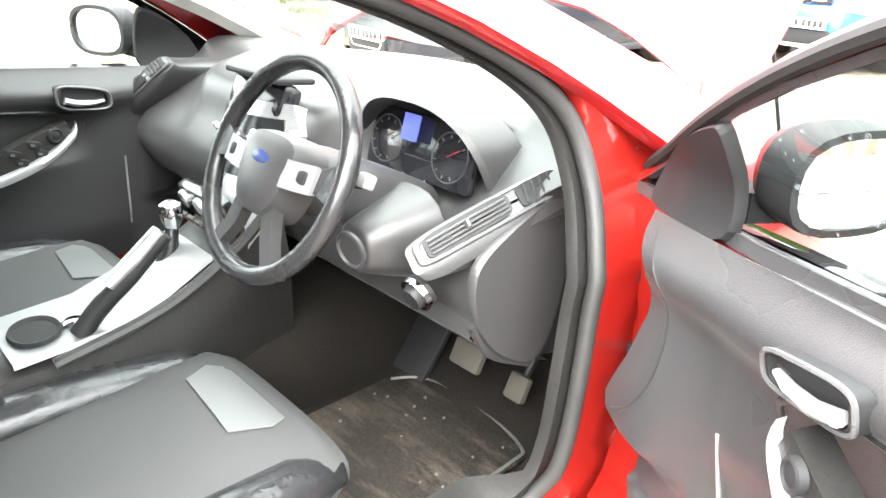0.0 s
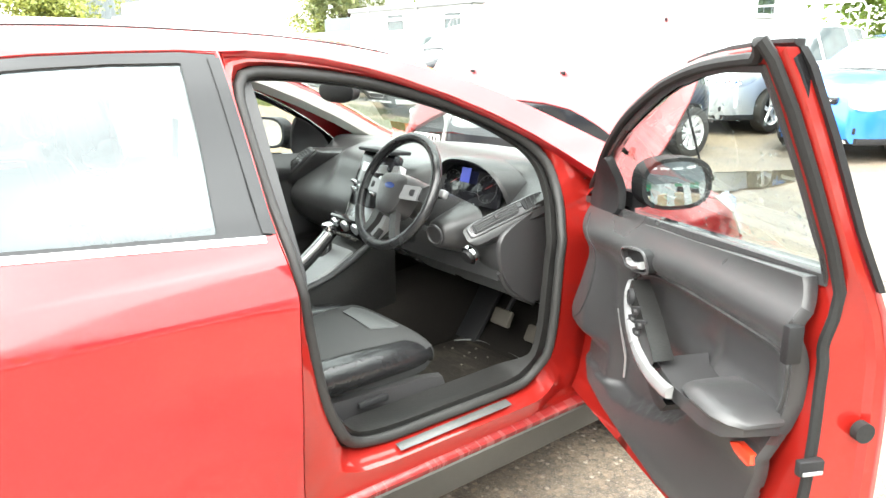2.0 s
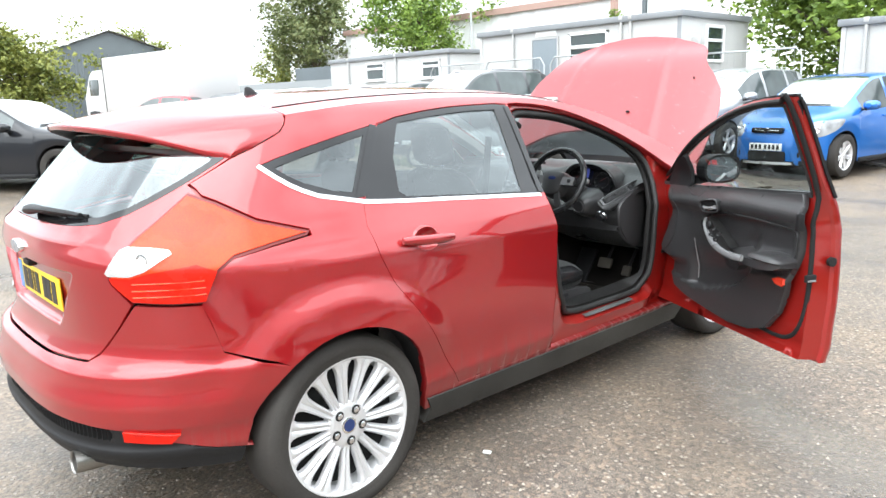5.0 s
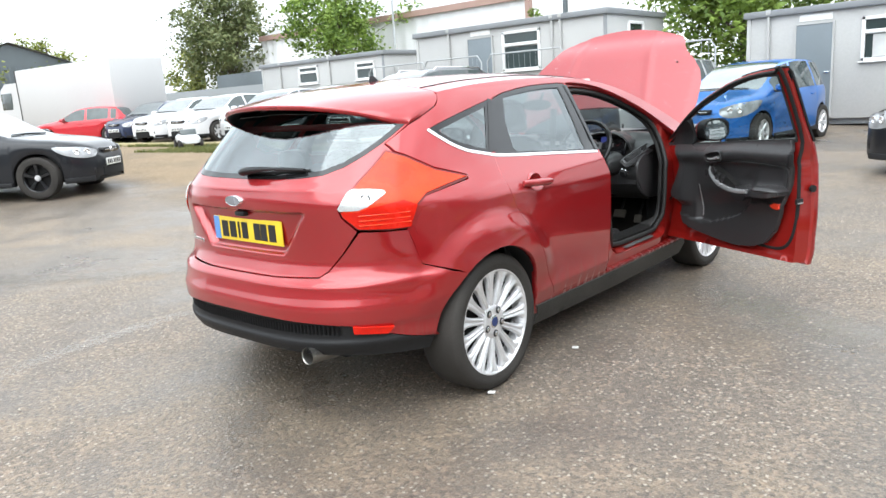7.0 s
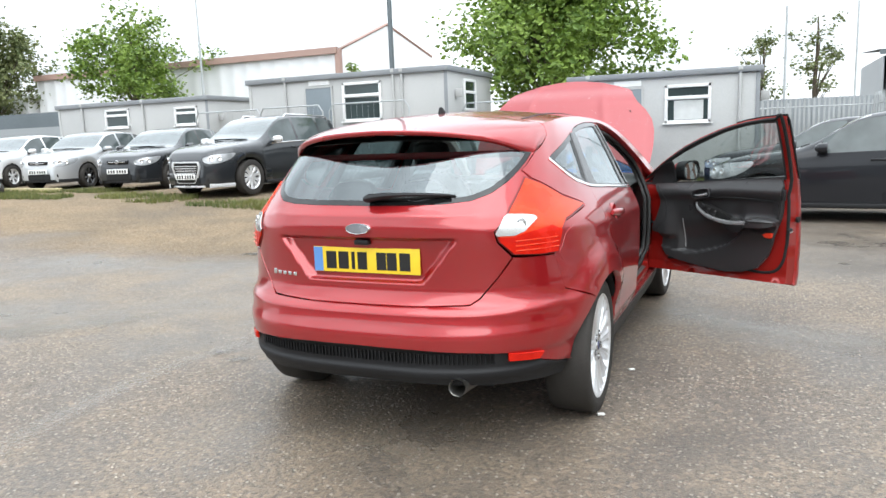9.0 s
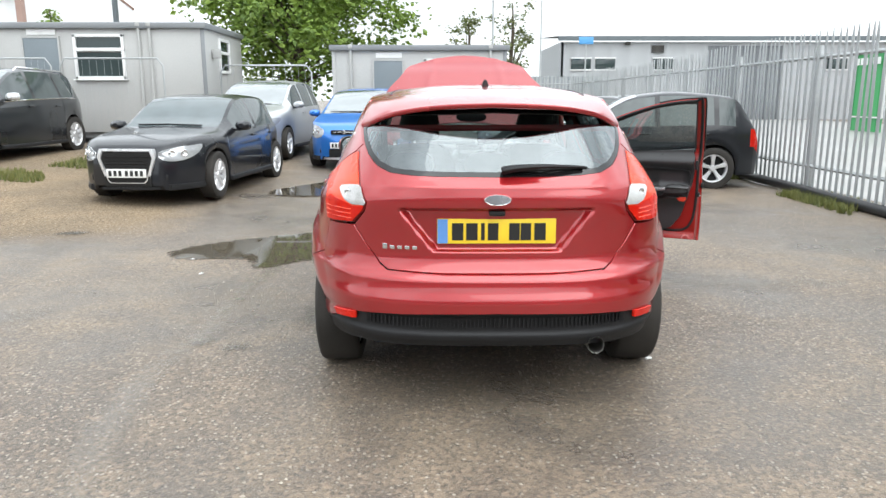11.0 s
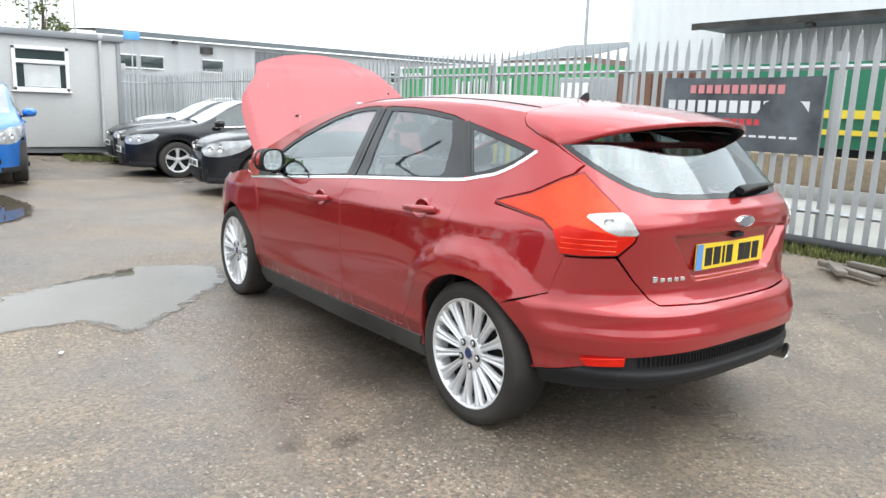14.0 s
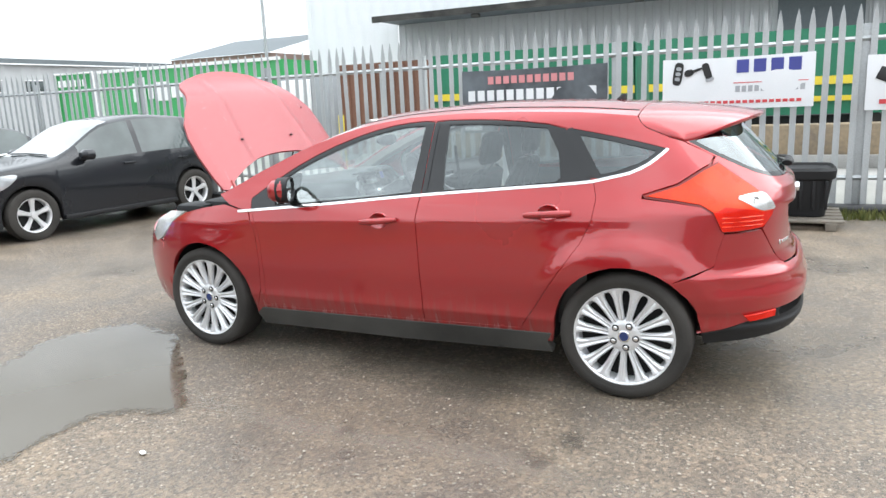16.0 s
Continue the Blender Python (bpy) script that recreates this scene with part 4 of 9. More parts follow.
DIAL.node_tree.nodes["Principled BSDF"].inputs["Base Color"].default_value = (0.02, 0.03, 0.2, 1)
DIAL.node_tree.nodes["Principled BSDF"].inputs["Emission Color"].default_value = (0.16, 0.20, 0.75, 1)
DIAL.node_tree.nodes["Principled BSDF"].inputs["Emission Strength"].default_value = 0.05


def ring(cx, y, cz, hw, hh, p=3.0, n=20):
    out = []
    for k in range(n):
        a = 2 * math.pi * (k + 0.5) / n
        c, s = math.cos(a), math.sin(a)
        r = (abs(c) ** p + abs(s) ** p) ** (-1 / p)
        out.append((cx + hw * r * c, y, cz + hh * r * s))
    return out


# floor, tunnel, bulkhead, kick panels
for s in (-1, 1):
    part("kick_panel", loft([[(s * 0.71, y, z) for z in (0.27, 0.5, 0.75, 0.94)] for y in (2.02 if s < 0 else 2.12, 2.3, 2.52)], False), SCUFFED, car)
part("cabin_floor", box(0, 1.45, 0.275, 1.44, 1.55, 0.03), CARPET, car, "dirty black carpet")
part("toe_board", loft([[(-0.70, y, z), (0.70, y, z)] for y, z in ((2.10, 0.29), (2.25, 0.33), (2.40, 0.50), (2.46, 0.80))], False), CARPET, car)
part("tunnel", loft([ring(0, y, 0.33, 0.15, h, 3.5) for y, h in ((0.75, 0.16), (1.6, 0.17), (1.9, 0.20), (2.35, 0.24))], True, True), CARPET, car)
mat = part("floor_mat", box(0.40, 1.93, 0.297, 0.43, 0.50, 0.012, 0.005), MAT, car, "muddy black floor mat")
for k in range(18):
    part("grit", box(random.uniform(0.22, 0.60), random.uniform(1.72, 2.15), 0.305, *[random.uniform(0.002, 0.006) for _ in range(3)]), GRIT, mat)
part("mat_edge", tube(spline([(0.20, 2.10, 0.305), (0.26, 2.165, 0.306), (0.42, 2.175, 0.306), (0.58, 2.15, 0.305), (0.605, 2.08, 0.304), (0.605, 1.75, 0.304)], k=6), 0.004, 6), PATCH, mat)
part("foot_rest", moved(box(0, 0, 0, 0.12, 0.02, 0.26, 0.006), pose(0.20, 2.22, 0.38, -38)), BLACK, car)
for x, y, z, w in ((0.405, 2.16, 0.445, 0.09), (0.53, 2.19, 0.41, 0.055)):
    pd = part("pedal", moved(box(0, 0, 0, w, 0.022, 0.062, 0.008), pose(x, y, z, -28)), surf("worn_pedal_rubber", (0.075, 0.066, 0.054), 0.8, 0, 0.4, 60, 0.002), car, "worn muddy pedal")
    part("pedal_arm", tube([(x, y + 0.01, z), (x, y + 0.09, z + 0.10), (x, y + 0.12, z + 0.3)], 0.009, 8), BLACK, pd)


# dashboard
def dash(x, v):
    """v runs from the screen's foot over the top, down the face and under to the knees."""
    hood = math.exp(-(((x - 0.38) / 0.185) ** 4))
    mid = math.exp(-((x / 0.19) ** 4))
    ex = abs(x) / 0.70
    y0, z0 = 2.57 - 0.15 * ex ** 3, 0.996 - 0.03 * ex ** 2
    e = smooth(0.40, 0.52, abs(x))
    prof = [(y0, z0), (2.38, 1.010 - 0.012 * ex ** 2 + 0.004 * hood), (2.20, 1.016 + 0.016 * hood), (2.05 + 0.08 * e + 0.03 * hood, 1.004 + 0.022 * hood - 0.028 * e), (1.985 + 0.075 * e + 0.085 * hood - 0.03 * mid, 0.968 + 0.02 * hood - 0.025 * e),
            (1.955 + 0.035 * e + 0.095 * hood - 0.04 * mid, 0.885), (1.90 + 0.05 * hood - 0.02 * mid, 0.797), (1.912, 0.72), (1.97, 0.65), (2.09, 0.59), (2.28, 0.57)]
    t = v * (len(prof) - 1)
    i = min(int(t), len(prof) - 2)
    f = t - i
    P = [Vector((p[0], p[1])) for p in prof]
    a, b, c, d = P[max(i - 1, 0)], P[i], P[i + 1], P[min(i + 2, len(P) - 1)]
    q = 0.5 * (2 * b + (c - a) * f + (2 * a - 5 * b + 4 * c - d) * f * f + (3 * b - a - 3 * c + d) * f ** 3)
    return (x, q.x, q.y)


NX, NV = 57, 41


def dash_wide(x, v):
    """The board, spread to the screen pillars along its top."""
    p = dash(x, v)
    x -= 0.045 * max(0, x / 0.70) ** 2 * smooth(0.30, 0.46, v)
    return (x + math.copysign(0.060 * (abs(x) / 0.70) ** 3 * smooth(0.55, 0.20, v), x), p[1], p[2])


dv = [dash_wide(-0.70 + 1.40 * i / (NX - 1), j / (NV - 1)) for i in range(NX) for j in range(NV)]
board = part("dashboard", (dv, [(i * NV + j, i * NV + j + 1, (i + 1) * NV + j + 1, (i + 1) * NV + j) for i in range(NX - 1) for j in range(NV - 1)]), DASH, car, "dark grey soft-touch dashboard")
for s in (-1, 1):  # end caps, vents and their silver frames
    cap = [dash_wide(s * 0.70, j / 20) for j in range(21)]
    part("dash_end", (cap + [(0.657 if s > 0 else -0.70, 2.25, 0.75)], [(j, j + 1, 21) for j in range(20)]), DASH, board)
    A, B, O = (Vector((0.624, 1.822, 0.838)), Vector((0.682, 2.100, 0.928)), Vector((-0.036, 0.005, 0.031))) if s > 0 else (Vector((-0.735, 1.885, 0.833)), Vector((-0.600, 1.98, 0.973)), Vector((-0.045, -0.004, 0.016)))
    nrm = (B - A).cross(O).normalized()
    nrm = -nrm if nrm.y > 0 else nrm

    def pod(u, w, d=0.0):
        """A point on the vent's face: u along it, w across, d proud of it; the face bows a little."""
        return A + (B - A) * u + O * w + nrm * (d + 0.010 * math.sin(math.pi * min(max(u, 0), 1)))

    def loop(u0, u1, w0, w1, k=0.35, d=0.0, n=6):
        """A rounded four-sided loop on the face."""
        pts, hu, hw = [], (u1 - u0) / 2, (w1 - w0) / 2
        for i in range(4 * n):
            a = 2 * math.pi * (i + 0.5) / (4 * n)
            c, q = math.copysign(abs(math.cos(a)) ** k, math.cos(a)), math.copysign(abs(math.sin(a)) ** k, math.sin(a))
            pts.append(pod(u0 + hu * (1 + c), w0 + hw * (1 + q), d))
        return pts
    into = Vector((-0.02 * s, 0.16, -0.02))
    lower_lip = Vector((0.01 * s, 0.012, -0.035))
    part("vent_pod", loft([[p + into for p in loop(-0.06, 1.04, -0.5, 1.25)], [p + lower_lip * 0.2 + into * 0.08 for p in loop(-0.06, 1.04, -0.35, 1.20)], loop(-0.05, 1.03, -0.20, 1.12, d=-0.003), loop(0.0, 1.0, 0.0, 1.0, d=-0.001)]), DASH, board)
    fr_p = part("vent_frame", loft([loop(-0.015, 1.012, -0.05, 1.04, d=-0.004), loop(-0.005, 1.006, -0.01, 1.01, d=0.006), loop(0.02, 0.985, 0.08, 0.93, d=0.008), loop(0.035, 0.975, 0.12, 0.90, d=0.004), loop(0.3, 0.7, 0.45, 0.55, d=0.004)]), HANDLE_RIM, board, "satin grey vent surround")
    for nm, u0, u1 in (("vent", 0.05, 0.60), ("side_vent", 0.66, 0.95)):
        part(nm, loft([loop(u0, u1, 0.10, 0.94, d=0.0035), loop(u0, u1, 0.10, 0.94, d=0.0085), loop(u0 + 0.015, u1 - 0.015, 0.15, 0.89, d=0.0080), loop(u0 + 0.1, u1 - 0.1, 0.5, 0.55, d=0.0056)]), BLACK, fr_p)
    for w in (0.27, 0.42, 0.57, 0.72):
        part("vent_slat", tube([pod(0.075, w, 0.0095), pod(0.32, w, 0.0095), pod(0.575, w, 0.0095)], 0.0024, 6), DASH, fr_p)
    part("vent_tab", tube([pod(0.32, 0.40, 0.012), pod(0.32, 0.66, 0.012)], 0.006, 8), CARD, fr_p)
    for k in range(4):
        part("vent_slat", tube([pod(0.70 + k * 0.058, 0.17, 0.0095), pod(0.72 + k * 0.058, 0.87, 0.0095)], 0.0026, 6), DASH, fr_p)
# driver's knee panel and fuse cover at the board's right end
kp = lambda y, z: (0.664 + 0.010 * math.sin((z - 0.55) * 6), y, z)
sheet_part("fuse_cover", kp, [tuple(q) for q in spline([(1.888, 0.815), (1.92, 0.858), (2.02, 0.902), (2.10, 0.922), (2.118, 0.80), (2.10, 0.67), (2.055, 0.605), (1.96, 0.655), (1.900, 0.735)], True, 5)], CARD, board, step=0.03, rim=0.02, lift=0.004, out=lambda p: Vector((1, -0.3, 0)))
part("knee_panel", loft([[(x, 1.885 + 0.05 * abs(x - 0.38) / 0.3, 0.79), (x, 1.90, 0.70), (x, 1.98, 0.63), (x, 2.12, 0.57)] for x in (0.14, 0.25, 0.38, 0.52, 0.61, 0.655)], False), DASH, board)
part("lower_knee_trim", tube(spline([(0.655, 1.905, 0.725), (0.66, 1.95, 0.655), (0.662, 2.05, 0.598)], k=5), 0.010, 8), DASH, board)
ls = part("light_switch", moved(lathe([(0.0, 0.030), (-0.012, 0.030), (-0.016, 0.024), (-0.030, 0.020), (-0.032, 0.0)], 24, "y"), pose(0.60, 1.845, 0.79, 24)), BLACK, board, "round black light switch")
part("switch_ring", moved(lathe([(-0.010, 0.032), (-0.020, 0.031), (-0.020, 0.026)], 24, "y"), pose(0.60, 1.845, 0.79, 24)), CHROME, ls)
# instruments
iq = part("instrument_panel", moved(box(0, 0, 0, 0.30, 0.02, 0.125, 0.02), pose(0.372, 2.040, 0.942, -16)), SCREEN, board, "black glass instrument panel")
arch = [(math.copysign(abs(math.cos(a)) ** 0.75, math.cos(a)), math.sin(a) ** 0.8) for a in [math.pi * (2 + k) / 32 for k in range(29)]]
hood_pts = [[(0.380 + q * w * c, y0 + 0.06 * (1 - s), zb + q * h * s - 0.06 * (1 - s)) for c, s in arch] for q, w, h, y0, zb in ((1.06, 0.185, 0.125, 2.10, 0.908), (1.02, 0.185, 0.125, 1.995, 0.918), (0.97, 0.185, 0.125, 1.985, 0.918), (0.94, 0.185, 0.125, 1.995, 0.918), (0.92, 0.185, 0.125, 2.06, 0.915))]
part("instrument_hood", loft(hood_pts, False), DASH, board)
for x in (0.285, 0.465):
    part("dial_ring", moved(tube([(0.046 * math.cos(2 * math.pi * k / 32), 0, 0.046 * math.sin(2 * math.pi * k / 32)) for k in range(32)], 0.0014, 6, True), pose(x, 2.024, 0.945, -16)), CARD, iq)
    part("dial_needle", moved(box(0.010, 0, 0.004, 0.034, 0.002, 0.0016), pose(x, 2.023, 0.945, -16) @ pose(0, 0, 0, 0, -30)), LAMP_SEAL, iq)
    for k in range(9):
        a = radians(-40 + 32 * k)
        part("dial_mark", moved(box(0, 0, 0.038, 0.0016, 0.002, 0.006), pose(x, 2.023, 0.945, -16) @ pose(0, 0, 0, 0, math.degrees(a) + 200)), PATCH, iq)
part("trip_display", moved(box(0, 0, 0, 0.046, 0.004, 0.050, 0.003), pose(0.362, 2.020, 0.982, -16)), DIAL, iq, "lit blue trip display")
part("gauge_frame", moved(tube([(-0.04, 0, 0.02), (0.04, 0, 0.02), (0.03, 0, -0.025), (-0.03, 0, -0.025)], 0.003, 6, True), pose(0.375, 2.022, 0.905, -16)), SILVER, iq)
# centre stack
sf = lambda x, z: (x, 1.795 + 0.42 * (z - 0.80) + 0.10 * (x / 0.2) ** 2, z)
sb = lambda p: Vector((0, -1, 0.4))
stack = sheet_part("centre_panel", sf, [(-0.115, 0.70), (0.115, 0.70), (0.135, 0.85), (0.150, 0.94), (0.125, 0.995), (-0.125, 0.995), (-0.150, 0.94), (-0.135, 0.85)], SILVER, board, "silver-trimmed centre stack", step=0.04, rim=0.12, out=sb)
sheet_part("radio_face", sf, [(-0.10, 0.845), (0.10, 0.845), (0.125, 0.93), (0.115, 0.965), (-0.115, 0.965), (-0.125, 0.93)], BLACK_GLOSS, stack, step=0.04, rim=0.004, lift=0.005, out=sb)
part("stack_display", moved(box(0, 0, 0, 0.21, 0.05, 0.075, 0.015), pose(0, 1.92, 0.992, -24)), SCREEN, stack)
part("stack_hood", moved(box(0, 0, 0, 0.22, 0.09, 0.014, 0.006), pose(0, 1.935, 1.036, -6)), BLACK, stack)
part("volume_knob", moved(lathe([(0, 0.028), (-0.02, 0.026), (-0.024, 0.02), (-0.024, 0.0)], 24, "y"), pose(0, 1.845, 0.905, 20)), CHROME, stack)
for i in range(6):
    for sx in (-1, 1):
        part("radio_button", moved(box(0, 0, 0, 0.024, 0.01, 0.014, 0.003), pose(sx * (0.055 + 0.026 * (i % 2)), 1.838 + 0.008 * (i % 2), 0.868 + 0.028 * (i // 2), 20)), SILVER, stack)
hp = part("heater_panel", moved(box(0, 0, 0, 0.20, 0.03, 0.085, 0.008), pose(0, 1.775, 0.775, 22)), BLACK_GLOSS, stack)
for sx in (-0.07, 0, 0.07):
    part("heater_knob", moved(lathe([(0, 0.022), (-0.02, 0.02), (-0.022, 0.0)], 20, "y"), pose(sx, 1.765, 0.785, 22)), SILVER, hp)
for i in range(5):
    part("heater_button", moved(box(0, 0, 0, 0.026, 0.01, 0.012, 0.002), pose(-0.07 + i * 0.035, 1.745, 0.745, 22)), CLAD, hp)
# console, gear lever, parking brake
con = part("centre_console", loft([ring(0, y, z, w, h, 5) for y, z, w, h in ((0.95, 0.47, 0.115, 0.17), (1.25, 0.46, 0.120, 0.14), (1.5, 0.47, 0.125, 0.14), (1.68, 0.52, 0.13, 0.16), (1.80, 0.58, 0.13, 0.17), (1.88, 0.60, 0.13, 0.17))], True, True), SCUFFED, car, "dark centre console with silver trim")
part("console_trim", loft([[(x, y, z + 0.004) for x, z in ((-0.105, z0), (-0.10, z0 + 0.008), (0.10, z0 + 0.008), (0.105, z0))] for y, z0 in ((1.34, 0.598), (1.50, 0.608), (1.62, 0.648), (1.72, 0.700))], False), CONSOLE_GREY, con, "satin grey console plate")
part("console_side_rail", tube(spline([(0.125, 1.40, 0.60), (0.13, 1.60, 0.645), (0.13, 1.75, 0.72), (0.135, 1.82, 0.78)], k=5), 0.012, 8), DASH, con)
part("cup_holder", lathe([(0.006, 0.0), (0.006, 0.036), (0.010, 0.040), (0.012, 0.044), (0.006, 0.047)], 28, "z"), DARK, con).matrix_basis = pose(0.015, 1.40, 0.6125, 3) @ Matrix.Diagonal((1.25, 1.0, 1, 1))
part("console_knob", lathe([(0, 0.022), (0.012, 0.021), (0.016, 0.016), (0.016, 0)], 20, "z"), CHROME, con).matrix_basis = pose(0.03, 1.465, 0.612)
gl = part("gear_lever", tube([(-0.02, 1.665, 0.65), (-0.02, 1.685, 0.69), (-0.03, 1.70, 0.745)], [0.028, 0.018, 0.012], 12), LEATHER, con, "gear lever with chrome knob")
part("gear_knob", loft([[(-0.03 + 0.025 * r * math.cos(k * math.pi / 8), 1.70 + 0.025 * r * math.sin(k * math.pi / 8), 0.735 + h) for k in range(16)] for r, h in ((0.5, 0), (0.85, 0.02), (1.0, 0.04), (0.9, 0.055), (0.4, 0.062))], True, True), CHROME, gl, "chrome gear knob")
hb = part("parking_brake", tube(spline([(0.075, 1.46, 0.615), (0.080, 1.50, 0.66), (0.095, 1.56, 0.715), (0.110, 1.63, 0.785)], k=5), [0.020, 0.020, 0.020, 0.019, 0.019, 0.019, 0.019, 0.018, 0.018, 0.018, 0.018, 0.017, 0.017, 0.016, 0.016, 0.014], 10), BLACK, con, "black parking brake lever")
part("brake_grip", tube([(0.089, 1.52, 0.705), (0.100, 1.575, 0.752), (0.108, 1.62, 0.795)], [0.014, 0.016, 0.014], 10), SILVER, hb)
part("armrest", loft([ring(-0.01, y, z, 0.085, h, 4) for y, z, h in ((0.98, 0.675, 0.02), (1.0, 0.675, 0.04), (1.25, 0.675, 0.042), (1.30, 0.67, 0.035), (1.32, 0.665, 0.015))], True, True), LEATHER, con)

# steering wheel
SW = pose(0.385, 1.715, 0.968, -27)
wheel_rim = part("steering_wheel", tube([(0.178 * math.cos(2 * math.pi * k / 48), 0, 0.178 * math.sin(2 * math.pi * k / 48)) for k in range(48)], 0.0165, 12, True), LEATHER, car, "black leather steering wheel")
wheel_rim.matrix_basis = SW
part("airbag_cover", loft([[((0.072 + 0.016 * s) * w * c, y, -0.014 + h * s) for c, s in [(math.copysign(abs(math.cos(a)) ** 0.6, math.cos(a)), math.copysign(abs(math.sin(a)) ** 0.6, math.sin(a))) for a in [2 * math.pi * (k + 0.5) / 24 for k in range(24)]]] for w, h, y in ((1.0, 0.072, 0.04), (1.0, 0.070, 0.0), (0.92, 0.064, -0.022), (0.7, 0.048, -0.030), (0.1, 0.01, -0.033))], True, True), CARD, wheel_rim)
part("wheel_badge", loft([[(0.024 * q * math.cos(2 * math.pi * k / 24), -0.031 - d, 0.008 + 0.010 * q * math.sin(2 * math.pi * k / 24)) for k in range(24)] for q, d in ((1, -0.008), (1, 0.002), (0.2, 0.004))], True, True), BADGE_BLUE, wheel_rim, "blue oval badge")
for sx in (-1, 1):
    part("wheel_spoke", loft([[(sx * x, y + dy, z + dz) for dy, dz in ((-0.010, 0.02), (-0.010, -0.025), (0.012, -0.02), (0.012, 0.015))] for x, y, z in ((0.06, -0.016, 0.0), (0.09, -0.012, 0.002), (0.128, -0.006, 0.006))], True, True), CONSOLE_GREY, wheel_rim)
    part("spoke_root", loft([[(sx * x, y + dy, z + dz) for dy, dz in ((-0.010, h), (-0.012, -h), (0.012, -h), (0.012, h))] for x, y, z, h in ((0.10, 0.004, 0.004, 0.02), (0.135, 0.002, 0.006, 0.02), (0.172, 0.0, 0.010, 0.032))], True, True), LEATHER, wheel_rim)
    part("spoke_button", box(sx * 0.102, -0.016, 0.002, 0.026, 0.012, 0.024, 0.009), BLACK, wheel_rim)
    part("lower_spoke", loft([[(sx * (x + dx), y + dy, z) for dx, dy in ((-0.016, -0.01), (0.016, -0.01), (0.014, 0.012), (-0.014, 0.012))] for x, y, z in ((0.035, -0.005, -0.05), (0.055, 0, -0.11), (0.085, 0, -0.155))], True, True), DASH, wheel_rim)
part("column_shroud", moved(loft([ring(0, y, 0, w, h, 2.6) for y, w, h in ((0.03, 0.055, 0.05), (0.09, 0.065, 0.06), (0.22, 0.07, 0.065), (0.32, 0.07, 0.065))], True, True), SW), DASH, car)
part("ignition_cover", moved(lathe([(0.0, 0.034), (-0.006, 0.034), (-0.008, 0.030), (-0.004, 0.027), (-0.004, 0.0)], 28, "y"), pose(0.478, 1.795, 0.832, 8, 0, 6)), CARD, car)
part("column_pod", loft([ring(0.475, y, 0.832, w, w, 2.5) for y, w in ((1.799, 0.035), (1.805, 0.043), (1.85, 0.060), (1.93, 0.085))], True, True), DASH, car)
for sx in (-1, 1):
    st = part("column_stalk", moved(tube([(sx * 0.05, 0.06, 0.01), (sx * 0.11, 0.055, 0.02), (sx * 0.155, 0.05, 0.03)], [0.011, 0.010, 0.014], 10), SW), BLACK, car)
    part("stalk_end", moved(box(sx * 0.163, 0.05, 0.031, 0.022, 0.024, 0.024, 0.005), SW), SILVER, st)


